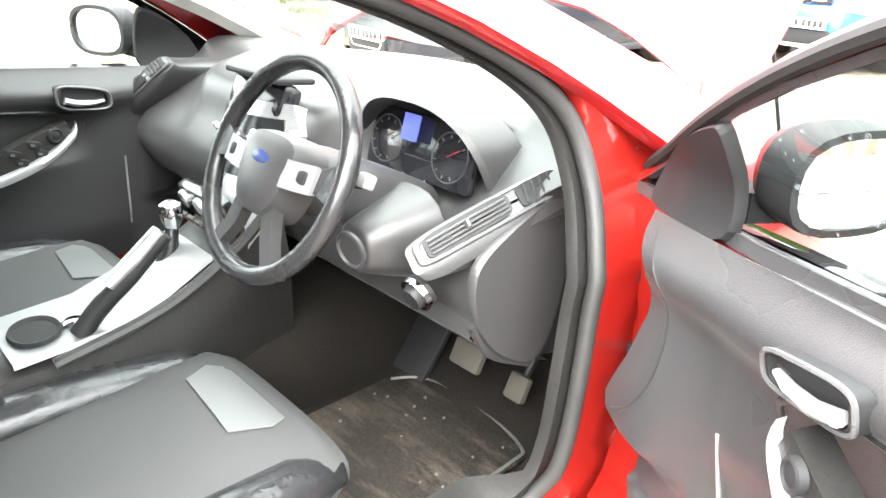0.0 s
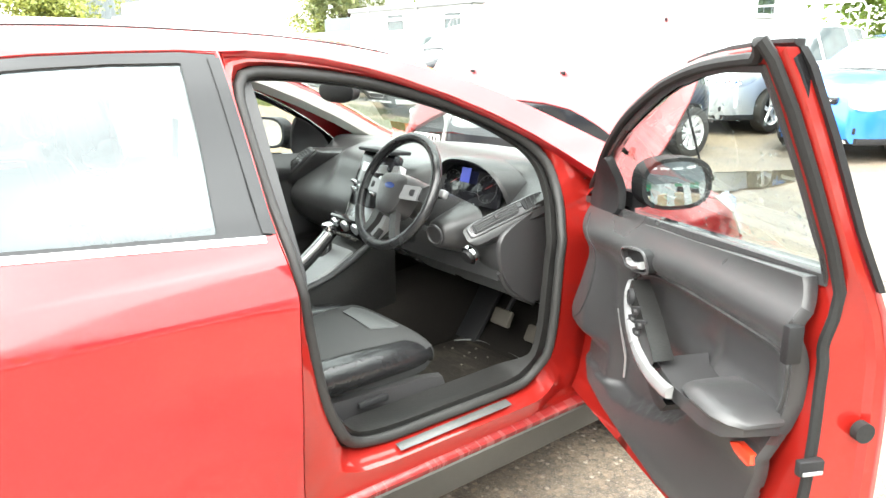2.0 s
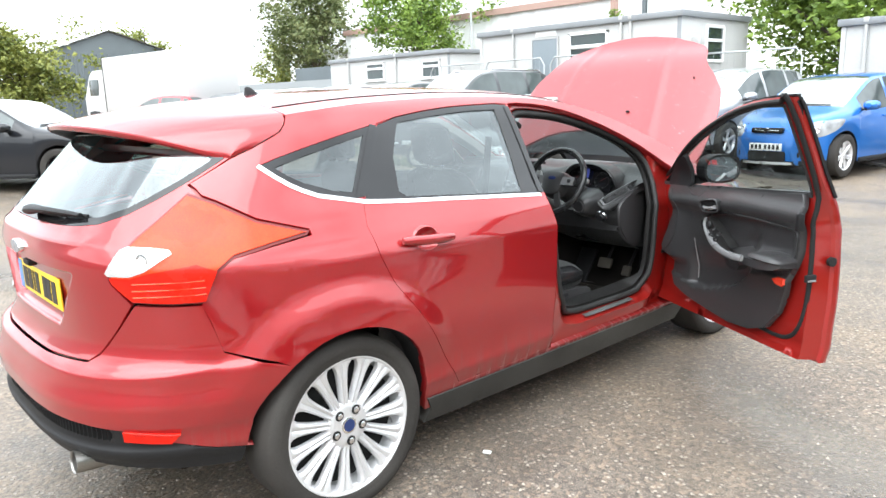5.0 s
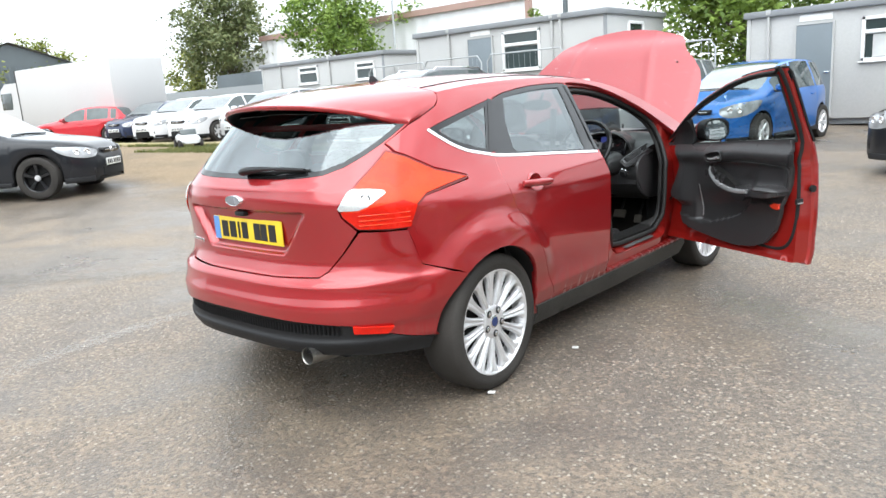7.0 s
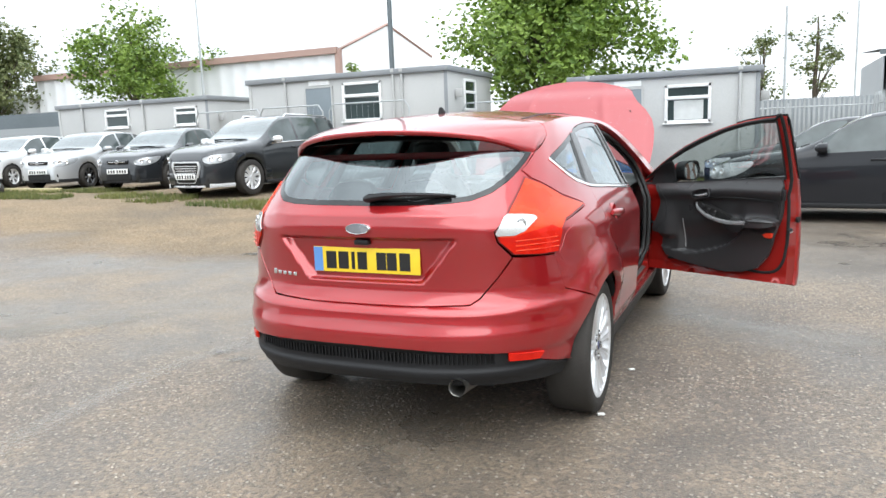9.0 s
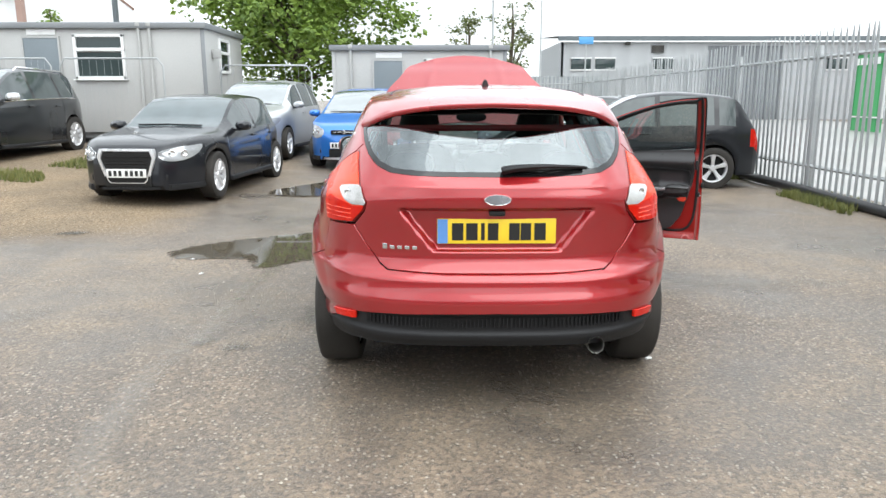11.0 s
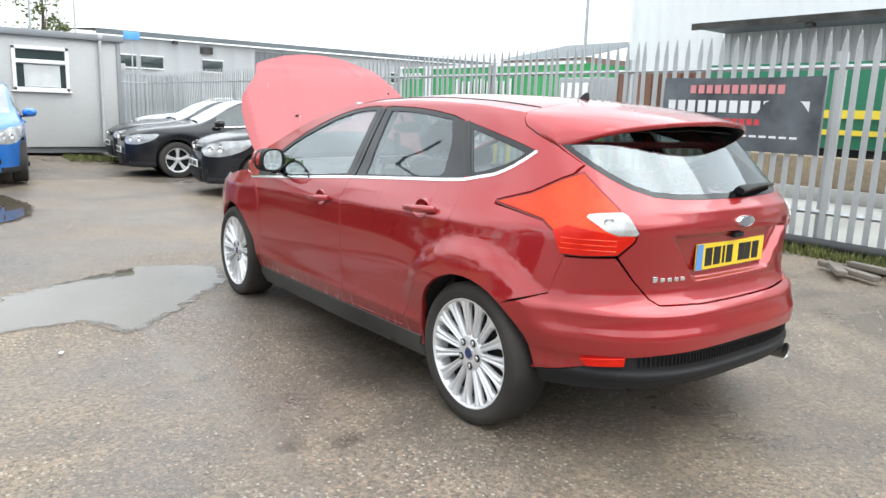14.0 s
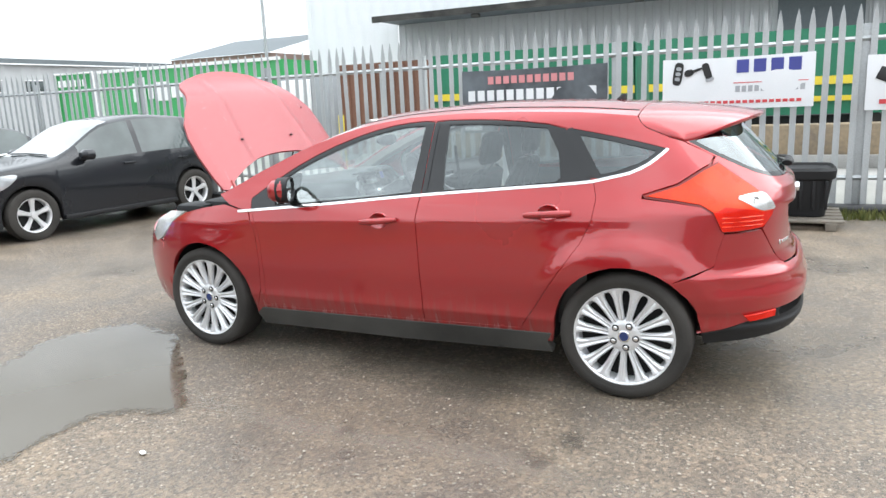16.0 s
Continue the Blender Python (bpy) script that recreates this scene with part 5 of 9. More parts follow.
# seats
def front_seat(cx, name, label):
    st = part("seat", loft([ring(cx, y, z, w, h, 3.2, 28) for y, z, w, h in ((1.08, 0.45, 0.20, 0.07), (1.15, 0.46, 0.225, 0.085), (1.40, 0.47, 0.235, 0.085), (1.58, 0.485, 0.24, 0.082), (1.66, 0.492, 0.235, 0.070), (1.70, 0.490, 0.215, 0.045), (1.71, 0.485, 0.16, 0.02))], True, True), CLOTH, car, label)
    for s in (-1, 1):
        part("bolster", loft([ring(cx + s * bx, y, z, w, h, 2.2, 16) for y, bx, z, w, h in ((1.10, 0.215, 0.52, 0.05, 0.05), (1.2, 0.225, 0.528, 0.055, 0.052), (1.45, 0.225, 0.525, 0.052, 0.048), (1.60, 0.215, 0.515, 0.048, 0.044), (1.69, 0.19, 0.49, 0.035, 0.03), (1.705, 0.18, 0.485, 0.01, 0.01))], True, True), LEATHER, st, "creased black leather bolster")
    top_s = lambda x, y: (x, y, 0.5685 - 0.085 * (1 - (max(0, 1 - abs((x - cx) / 0.24) ** 3.2)) ** 0.31) - 0.9 * max(0, y - 1.60) ** 2 * 4)
    sheet_part("seat_patch", top_s, [(cx - 0.10, 1.57), (cx + 0.085, 1.555), (cx + 0.115, 1.62), (cx + 0.10, 1.655), (cx - 0.10, 1.66), (cx - 0.125, 1.62)], PATCH, st, "pale grey leather front panel", step=0.03, rim=0.004, lift=0.003, out=up)
    side_s = 1 if cx > 0 else -1
    tr = part("seat_side_trim", loft([[(cx + side_s * (0.245 + dx), y, z) for dx, z in ((0, zb), (0.022, zb + 0.01), (0.024, (zb + zt) / 2), (0.012, zt), (-0.01, zt + 0.005))] for y, zb, zt in ((1.02, 0.34, 0.44), (1.2, 0.335, 0.47), (1.45, 0.335, 0.455), (1.62, 0.35, 0.445), (1.70, 0.39, 0.43))], False), CARD, st, "grey plastic seat side trim")
    part("seat_lever", box(cx + side_s * 0.285, 1.43, 0.445, 0.018, 0.10, 0.022, 0.008), BLACK, tr)
    part("seat_rail", box(cx, 1.38, 0.32, 0.44, 0.60, 0.05, 0.01), BLACK, st)
    bk = part("backrest", loft([[(x, y + 0.0, z) for x, y, z in [(cx + w * math.copysign(abs(math.cos(a)) ** 0.6, math.cos(a)), yc + d * math.copysign(abs(math.sin(a)) ** 0.7, math.sin(a)), z) for a in [2 * math.pi * (k + 0.5) / 24 for k in range(24)]]] for z, yc, w, d in ((0.46, 1.09, 0.22, 0.07), (0.60, 1.06, 0.245, 0.075), (0.80, 0.99, 0.25, 0.07), (0.98, 0.92, 0.235, 0.06), (1.08, 0.885, 0.19, 0.05), (1.11, 0.875, 0.12, 0.03))], True, True), LEATHER, st, "dark leather and cloth backrest")
    part("head_rest", loft([[(cx + w * math.cos(a), yc + d * math.sin(a), z) for a in [2 * math.pi * (k + 0.5) / 20 for k in range(20)]] for z, yc, w, d in ((1.13, 0.875, 0.10, 0.03), (1.15, 0.87, 0.125, 0.05), (1.23, 0.855, 0.13, 0.05), (1.29, 0.845, 0.115, 0.045), (1.315, 0.84, 0.07, 0.02))], True, True), LEATHER, st)
    for s in (-1, 1):
        part("rest_post", cyl((cx + s * 0.05, 0.885, 1.05), (cx + s * 0.05, 0.87, 1.18), 0.006, 8), CHROME, st)


front_seat(0.37, "driver", "black leather and grey cloth driver's seat")
front_seat(-0.37, "passenger", "black leather and grey cloth passenger seat")
bench = part("rear_bench", loft([ring(0, y, z, 0.66, h, 4, 24) for y, z, h in ((0.10, 0.48, 0.10), (0.2, 0.48, 0.11), (0.5, 0.49, 0.105), (0.58, 0.47, 0.08), (0.60, 0.46, 0.03))], True, True), CLOTH, car, "dark cloth rear bench")
part("bench_back", loft([[(x, y, z) for x in (-0.64, -0.62, 0.62, 0.64) for y in (yc,)] for z, yc in ((0.5, 0.13), (0.75, 0.05), (1.0, -0.04), (1.02, -0.10), (0.5, -0.06))], False), CLOTH, bench)
for x in (-0.40, 0.0, 0.40):
    part("rear_head_rest", loft([ring(x, y, 1.06, w, h, 2.6, 16) for y, w, h in ((-0.04, 0.08, 0.04), (-0.06, 0.125, 0.07), (-0.10, 0.12, 0.065), (-0.12, 0.08, 0.04))], True, True), LEATHER, bench)
bk_ = part("belt_buckle", box(0.135, 1.285, 0.545, 0.035, 0.05, 0.10, 0.008), BLACK, car, "black belt buckle with a red button")
part("buckle_button", box(0.135, 1.285, 0.5965, 0.026, 0.038, 0.008, 0.003), SIGNAL, bk_)
part("parcel_shelf", box(0, -0.30, 0.985, 1.16, 0.42, 0.02, 0.006), CARD, car)
part("boot_floor", box(0, -0.3, 0.55, 1.0, 0.6, 0.02), CARPET, car)
# headliner, pillars, mirror
hl = [(y, side_x(y, ROOF_E(y)) - 0.03) for y in (-0.25, 0.0, 0.3, 0.6, 0.9, 1.2, 1.45, 1.6)]
poly = [(w, y) for y, w in hl] + [(-w, y) for y, w in hl[::-1]]
sheet_part("headliner", lambda x, y: (x, y, roof(x, y)[2] - 0.035), poly, TRIM, car, "pale headliner", step=0.08, rim=0.0, out=lambda p: Vector((0, 0, -1)))
for s in (-1, 1):
    part("pillar_trim", loft([[(s * (side_x(y, ROOF_E(y)) - 0.02), y, ROOF_E(y) - 0.01), (s * (side_x(y, ROOF_E(y)) - 0.075), y + 0.01, ROOF_E(y) - 0.005), (s * (side_x(y, ROOF_E(y)) - 0.085), y - 0.05, ROOF_E(y) - 0.03), (s * (side_x(y, ROOF_E(y)) - 0.05), y - 0.06, ROOF_E(y) - 0.055)] for y in (1.55, 1.8, 2.0, 2.2, 2.4, 2.48)], True), TRIM, car)
    part("sun_visor", moved(box(0, 0, 0, 0.36, 0.13, 0.018, 0.008), pose(s * 0.33, 1.52, 1.385, 14)), TRIM, car)
    part("centre_pillar", loft([[(s * (side_x(1.1, z) - 0.07), y, z) for y in (1.02, 1.05, 1.14, 1.17)] for z in (0.30, 0.6, 0.9, 1.1, 1.25, 1.38)], False), CARD if s < 0 else CARD, car)
    part("rear_door_lining", loft([[(s * (side_x(0.6, z) - 0.10), y, z) for y in (0.20, 0.4, 0.7, 1.03)] for z in (0.33, 0.6, 0.8, 1.0)], False), CARD, car)
    part("belt_strap", tube([(s * (side_x(1.0, 1.25) - 0.09), 0.98, 1.25), (s * 0.60, 0.95, 0.95), (s * 0.58, 1.0, 0.5)], 0.02, 6, flat=0.1), BLACK, car)
im = part("interior_mirror", loft([ring(0.0, y, 1.255, w, h, 2.6, 20) for y, w, h in ((1.735, 0.10, 0.03), (1.74, 0.115, 0.036), (1.775, 0.10, 0.03), (1.79, 0.05, 0.015))], True, True), BLACK, car, "black interior mirror")
part("mirror_stem", cyl((0, 1.78, 1.27), (0, 1.83, 1.335), 0.01, 8), BLACK, im)


# ---- open bonnet ----
def bonnet(x, v):
    """v: metres forward from the hinges, laid up at 57 degrees; the nose of it curls down."""
    ax = abs(x)
    b = 0.045 * (1 - min(1, ax / 0.76) ** 2.4) + 0.007 * math.exp(-(((ax - 0.42 + 0.14 * v) / 0.035) ** 2)) - 0.093 * smooth(0.62, 0.97, v) ** 2 - 0.25 * max(0, ax - 0.69)
    a = radians(57)
    return (x, 2.516 + v * math.cos(a) - b * math.sin(a), 0.956 + v * math.sin(a) + b * math.cos(a))


half_h = [(0.0, 0.250), (0.15, 0.246), (0.30, 0.226), (0.45, 0.176), (0.57, 0.122), (0.655, 0.075), (0.700, 0.045), (0.728, 0.060), (0.744, 0.15), (0.757, 0.32), (0.752, 0.46), (0.728, 0.56), (0.672, 0.645), (0.600, 0.725), (0.562, 0.795), (0.540, 0.858), (0.505, 0.902), (0.40, 0.948), (0.25, 0.988), (0.12, 1.008), (0.0, 1.015)]
poly = half_h + [(-x, v) for x, v in half_h[-2:0:-1]]
poly_bonnet = poly
hood = sheet_part("bonnet", bonnet, poly, RED_WET, car, "rain-beaded red bonnet propped wide open", step=0.03, rim=0.02, out=lambda p: Vector((0, -1, 0.6)))
sheet_part("bonnet_lining", lambda x, v: tuple(Vector(bonnet(x, v)) + Vector((0, 0.03, -0.017))), inset(poly, 0.03), DARK, hood, step=0.07, rim=0, out=lambda p: Vector((0, 1, -0.6)))
for x in (-0.36, 0.19):
    p = Vector(bonnet(x, 0.378))
    part("washer_jet", box(p.x, p.y - 0.006, p.z + 0.004, 0.022, 0.012, 0.012, 0.003), BLACK, hood)
part("bonnet_prop", cyl((0.62, 3.1, 0.82), (0.55, 2.83, 1.5), 0.005, 8), BLACK, car)
for s in (-1, 1):
    part("bonnet_hinge", tube([(s * 0.66, 2.42, 0.93), (s * 0.66, 2.50, 0.97), (s * 0.64, 2.56, 1.05)], 0.012, 6), RED_IN, car)


# ---- mirrors and the driver's door ----
def mirror_on(parent, s, about):
    def at(g):
        return [(x * s - about[0], y - about[1], z - about[2]) for x, y, z in g[0]], (g[1] if s > 0 else [tuple(reversed(f)) for f in g[1]])
    toe = Matrix.Translation((0.928, 1.885, 0)) @ pose(0, 0, 0, 0, 0, -24) @ Matrix.Translation((-0.950, -1.870, 0)) if s < 0 else Matrix.Translation((-0.03, 0.03, 0))
    body = part("door_mirror", at(moved(loft([ring(0.932, y, 1.035, w, h, 2.8, 24) for y, w, h in ((1.995, 0.03, 0.02), (1.988, 0.07, 0.045), (1.962, 0.095, 0.062), (1.91, 0.101, 0.069), (1.885, 0.099, 0.068), (1.892, 0.094, 0.063))], True, True), toe)), RED, parent, "red and black door mirror")
    part("mirror_surround", at(moved(loft([ring(0.928, y, 1.034, w, h, 2.8, 24) for y, w, h in ((1.940, 0.1025, 0.0705), (1.888, 0.1045, 0.0725), (1.872, 0.1035, 0.0715), (1.872, 0.092, 0.061), (1.882, 0.092, 0.061))]), toe)), BLACK, body)
    part("mirror_glass", at(moved(moved(loft([ring(0.928, y, 1.034, w, h, 2.8, 24) for y, w, h in ((1.880, 0.093, 0.062), (1.8795, 0.02, 0.012))], True, True), Matrix.Translation((0, 1.880, 1.034)) @ pose(0, 0, 0, -5.5 if s > 0 else 0) @ Matrix.Translation((0, -1.880, -1.034))), toe)), MIRROR, body, "silvered mirror glass")
    part("mirror_arm", at(loft([[(x, y + dy, z + dz) for dy, dz in ((-0.035, -0.02), (0.04, -0.02), (0.04, 0.02), (-0.035, 0.025))] for x, y, z in ((0.815, 2.03, 0.972), (0.87, 1.99, 0.985), (0.90, 1.96, 1.0))], True, True)), BLACK, body)


MIRROR = surf("mirror_silver", (0.90, 0.91, 0.91), 0.02, 1.0, 0.01)
mirror_on(car, -1, (0, 0, 0))

HINGE = (0.80, 2.19, 0.0)
OPEN = 62.5
S = side(1)
ring_r = [(1.34 + 0.060 * math.cos(2 * math.pi * k / 20), 0.866 + 0.043 * math.sin(2 * math.pi * k / 20)) for k in range(20)]
ddoor = sheet_part("driver_door", S, inset(FRONT_DOOR, 0.0028), RED, car, "red driver's door standing wide open", step=0.026, holes=[inset(FRONT_WINDOW, -0.002), ring_r], rim=0.012, about=HINGE)
ddoor.matrix_basis = pose(*HINGE, 0, 0, OPEN)
window_of(ddoor, FRONT_WINDOW, FRONT_GLASS, 1, HINGE)
H = HINGE


def local(g):
    return [(p[0] - H[0], p[1] - H[1], p[2] - H[2]) for p in g[0]], g[1]


part("handle", handle(1, 1.45, 1.222, 0.856, 0.876, H), RED, ddoor)
part("handle_recess", recess(1, 1.34, 0.866, H), RED, ddoor)
mirror_on(ddoor, 1, H)


def depth(z):
    return 0.125 - 0.085 * smooth(0.86, 1.05, z)


# shut faces: the door's edges turned in, then the inner pressing
E0, E1 = fine_poly(inset(FRONT_DOOR, 0.003), 0.04), None
n0 = len(E0)
E1 = inset(E0, 0.012)
r0 = [(side_x(y, z) - 0.010, y, z) for y, z in E0]
r1 = [(side_x(y, z) - 0.030, y, z) for y, z in E0]
r2 = [(side_x(y, z) - 0.040, y, z) for y, z in E1]
r3 = [(side_x(y, z) - depth(z), y, z) for y, z in inset(E0, 0.022)]
part("shut_face", local(loft([r0, r1, r2, r3])), RED_IN, ddoor, "red inner door edge")
inner = lambda y, z: (side_x(y, z) - depth(z), y, z)
inw = lambda p: Vector((-1, 0, 0))
opening = [(2.20, 0.952), (1.9, 0.962), (1.165, 1.012), (1.155, 1.2), (1.15, 1.352), (1.25, 1.350), (1.34, 1.338), (1.45, 1.315), (1.55, 1.284), (1.7, 1.228), (1.83, 1.175), (1.95, 1.115), (2.08, 1.04)]
sheet_part("inner_pressing", inner, inset(E0, 0.020), RED_IN, ddoor, "red inner door pressing", step=0.04, holes=[inset(opening, -0.005), [(1.96, 0.90), (1.97, 0.70), (1.95, 0.49), (1.80, 0.44), (1.36, 0.44), (1.27, 0.53), (1.22, 0.72), (1.19, 0.90), (1.3, 0.945), (1.8, 0.915)]], rim=0, out=inw, about=H)
sheet_part("inner_window_trim", inner, [(y, z - 0.011 * smooth(1.05, 1.03, z)) for y, z in inset(opening, -0.010)], CARD, ddoor, step=0.03, holes=[opening], rim=0.02, lift=0.006, out=inw, about=H)
seal_line = [(2.03, 0.42), (2.12, 0.55), (2.145, 0.70), (2.175, 0.82)] + [p for p in inset(FRONT_DOOR, 0.021) if p[1] > 0.86]
seal_line += [(1.130, 0.85), (1.130, 0.72), (1.134, 0.58), (1.150, 0.47), (1.195, 0.405), (1.29, 0.385), (1.5, 0.40), (1.8, 0.42)]
seal = [(side_x(y, z) - (depth(z) * 0.9 + 0.01) * (1 - 0.45 * smooth(2.0, 2.08, y) * smooth(1.02, 0.92, z)), y, z) for y, z in spline(seal_line, True, 4)]
part("door_seal", local(tube(seal, 0.0105, 8, True)), RUBBER, ddoor, "black rubber door seal")


POCKET_LIP = curve([(1.10, 0.655), (1.40, 0.640), (1.46, 0.600), (1.52, 0.552), (1.62, 0.512), (1.82, 0.470), (1.92, 0.478), (2.10, 0.520)])


def card_fn(s):
    """The door card: waist ridge, elbow hollow, front flap, and the map pocket's lip standing proud below."""
    def fn(y, z):
        ridge = 0.87 + 0.03 * smooth(1.78, 1.50, y)
        bulge = 0.026 * math.exp(-(((z - ridge - 0.02) / 0.050) ** 2)) + 0.048 * smooth(1.87, 2.0, y) * smooth(0.95, 0.63, z) * smooth(0.55, 0.60, z) + 0.016 * math.exp(-(((z - 0.66) / 0.05) ** 2)) * smooth(1.62, 1.42, y)
        scoop = 0.030 * smooth(1.80, 1.66, y) * smooth(1.14, 1.24, y) * math.exp(-(((z - 0.80) / 0.072) ** 4))
        lip = POCKET_LIP(y) if s > 0 else 0.30
        pocket = 0.036 * smooth(lip - 0.006, lip + 0.012, z) * smooth(lip + 0.24, lip + 0.08, z) * smooth(1.40, 1.48, y) * smooth(1.90, 1.84, y)
        proud = 0.012 * smooth(lip + 0.010, lip - 0.004, z)
        return (s * (side_x(y, z) - depth(z) - 0.034 - bulge - proud + scoop + pocket), y, z)
    return fn


CARD_OUT = [(2.085, 0.948), (2.075, 0.922), (2.040, 0.88), (2.035, 0.80), (2.052, 0.72), (2.086, 0.635), (2.078, 0.608), (2.025, 0.595), (2.025, 0.50), (1.985, 0.440), (1.88, 0.410), (1.70, 0.385), (1.54, 0.370), (1.40, 0.380), (1.30, 0.415), (1.235, 0.50), (1.198, 0.62), (1.178, 0.72), (1.160, 0.85), (1.152, 0.96), (1.175, 1.005), (1.9, 0.955)]


def door_card(parent, s, about):
    fn, ow = card_fn(s), (lambda p: Vector((-s, 0, 0)))

    def at(g):
        return [(p[0] - about[0], p[1] - about[1], p[2] - about[2]) for p in g[0]], g[1]

    def on(y, z, d=0.0):
        p = fn(y, z)
        return Vector((p[0] - s * d, y, z))

    def rest(y, z, d=0.0):
        """The tilted plane of the switch pack and pull."""
        return Vector((s * (0.690 - 0.235 * (1.715 - y) - 0.10 * (0.80 - z) - d), y, z))
    cy = 1.705 if s > 0 else 1.765

    def cup_at(q, a):
        c, k = math.copysign(abs(math.cos(a)) ** 0.5, math.cos(a)), math.copysign(abs(math.sin(a)) ** 0.5, math.sin(a))
        return cy + 0.066 * q * c, 0.890 + q * (0.029 - 0.003 * c) * k - 0.010 * q * c

    x0, gy, gz = fn(cy, 0.89)[0], (fn(cy + 0.07, 0.88)[0] - fn(cy - 0.07, 0.90)[0]) / 0.14, (fn(cy, 0.92)[0] - fn(cy, 0.86)[0]) / 0.06

    def flat(y, z, d):
        return Vector((x0 + gy * (y - cy) + gz * (z - 0.89) - s * d, y, z))
    cd = sheet_part("door_card", fn, CARD_OUT, CARD, parent, "dark grey moulded door card", step=0.0135, rim=0.03, out=ow, about=about)
    line = [(1.765, 0.795), (1.772, 0.822), (1.735, 0.840), (1.66, 0.858), (1.55, 0.868), (1.42, 0.868), (1.30, 0.860), (1.20, 0.850), (1.178, 0.820), (1.190, 0.74)]
    part("card_bead", at(line_sweep(fn, [tuple(p) for p in spline(line, k=5)], 0.012, 0.006, ow)), DASH, cd)
    flap_line = [(2.052, 0.93), (2.005, 0.87), (1.982, 0.79), (1.985, 0.71), (2.015, 0.65), (2.06, 0.615)]
    part("flap_seam", at(line_sweep(fn, [tuple(p) for p in spline(flap_line, k=5)], 0.007, 0.003, ow)), DASH, cd)
    # armrest pad, its body, the pull and the switch pack
    part("armrest_body", at(loft([[Vector((s * (xi if k in (1, 2) else fn(y, 0.70)[0] * s + 0.01), y, z)) for k, z in enumerate((zb, zb + 0.006, zt, zt))] for y, zb, zt, xi in ((1.475, 0.705, 0.735, 0.640), (1.43, 0.690, 0.728, 0.628), (1.36, 0.684, 0.722, 0.618), (1.25, 0.684, 0.722, 0.618), (1.20, 0.690, 0.722, 0.628), (1.175, 0.700, 0.722, 0.655))], True, True)), CARD, cd)
    part("armrest", at(loft([[Vector((s * (xi + (fn(y, 0.74)[0] * s - xi) * a), y, 0.722 + h * b)) for a, b in ((0.02, 0.0), (-0.03, 0.35), (0.04, 0.80), (0.20, 1.0), (0.7, 1.05), (1.05, 0.9), (1.05, 0.0))] for y, xi, h in ((1.355, 0.640, 0.008), (1.335, 0.624, 0.024), (1.29, 0.616, 0.030), (1.22, 0.616, 0.028), (1.185, 0.630, 0.020), (1.170, 0.655, 0.008))], True, True)), CARD, cd, "padded dark armrest")
    strip = [tuple(p) for p in spline([(1.735, 0.818, 0.004), (1.722, 0.797, 0.010), (1.665, 0.762, 0.016), (1.60, 0.738, 0.020), (1.52, 0.722, 0.020), (1.44, 0.716, 0.014), (1.37, 0.718, 0.006), (1.335, 0.722, 0.0)], k=5)]
    part("pull_handle", at(loft([[rest(y, z + h, d + o) for h, o in ((-0.013, -0.010), (-0.011, 0.004), (0.0, 0.008), (0.011, 0.004), (0.013, -0.010))] for y, z, d in strip], True, True)), SATIN, cd, "satin silver pull handle")
    part("pull_hollow", at(loft([[rest(y, z, d) for z, d in ((zt, 0.004), (zt - 0.010, 0.006), ((zt + zb) / 2, 0.004), (zb, -0.004), (zb, -0.05))] for y, zt, zb in ((1.50, 0.712, 0.690), (1.47, 0.708, 0.664), (1.42, 0.706, 0.656), (1.37, 0.708, 0.664), (1.345, 0.712, 0.690))], False)), BLACK, cd)
    sp = part("switch_pack", at(loft([[rest(y, z, d) for y, z, d in ((ya, za, -0.03), (ya, za, 0.008), (yb, zb, 0.008), (yb, zb, -0.04))] for ya, za, yb, zb in ((1.722, 0.800, 1.708, 0.836), (1.66, 0.768, 1.640, 0.818), (1.595, 0.744, 1.572, 0.797), (1.52, 0.730, 1.492, 0.768), (1.45, 0.722, 1.435, 0.744))], False)), SCUFFED, cd, "dark window switch panel")
    part("mirror_switch", at(moved(lathe([(0, 0.021), (0.010, 0.020), (0.012, 0.016), (0.009, 0.013), (0.011, 0.008), (0.011, 0.0)], 24, "x"), Matrix.Translation(rest(1.672, 0.806, 0.008)) @ pose(0, 0, 0, 0, 0, 180 - 13 if s > 0 else 13))), BLACK, sp)
    for y, z in ((1.626, 0.768), (1.612, 0.793), (1.574, 0.755), (1.560, 0.779)):
        part("window_switch", at(moved(box(0, 0, 0, 0.008, 0.038, 0.021, 0.003), Matrix.Translation(rest(y, z, 0.0095)) @ pose(0, 0, 0, -16, 0, 13 * s))), BLACK, sp)
        part("switch_mark", at(moved(box(0, 0, 0, 0.002, 0.010, 0.006), Matrix.Translation(rest(y, z, 0.0140)) @ pose(0, 0, 0, -16, 0, 13 * s))), PATCH, sp)
    cup = part("handle_cup", at(loft([[flat(*cup_at(q * 0.93, a), d) for a in [2 * math.pi * k / 24 for k in range(24)]] for q, d in ((1.16, -0.012), (1.10, 0.011), (0.97, 0.012), (0.9, 0.002), (0.3, 0.001), (0.02, 0.001))])), BLACK, cd)
    part("handle_cup_ring", at(tube([flat(*cup_at(1.03, a), 0.012) for a in [2 * math.pi * k / 28 for k in range(28)]], 0.0036, 6, True)), HANDLE_RIM, cup)
    part("inner_handle", at(tube([flat(cy + 0.050, 0.878, 0.006), flat(cy + 0.02, 0.876, 0.014), flat(cy - 0.02, 0.880, 0.018), flat(cy - 0.052, 0.890, 0.016)], [0.007, 0.011, 0.013, 0.014], 10, flat=0.7)), BRIGHT, cup, "bright satin inner door handle")
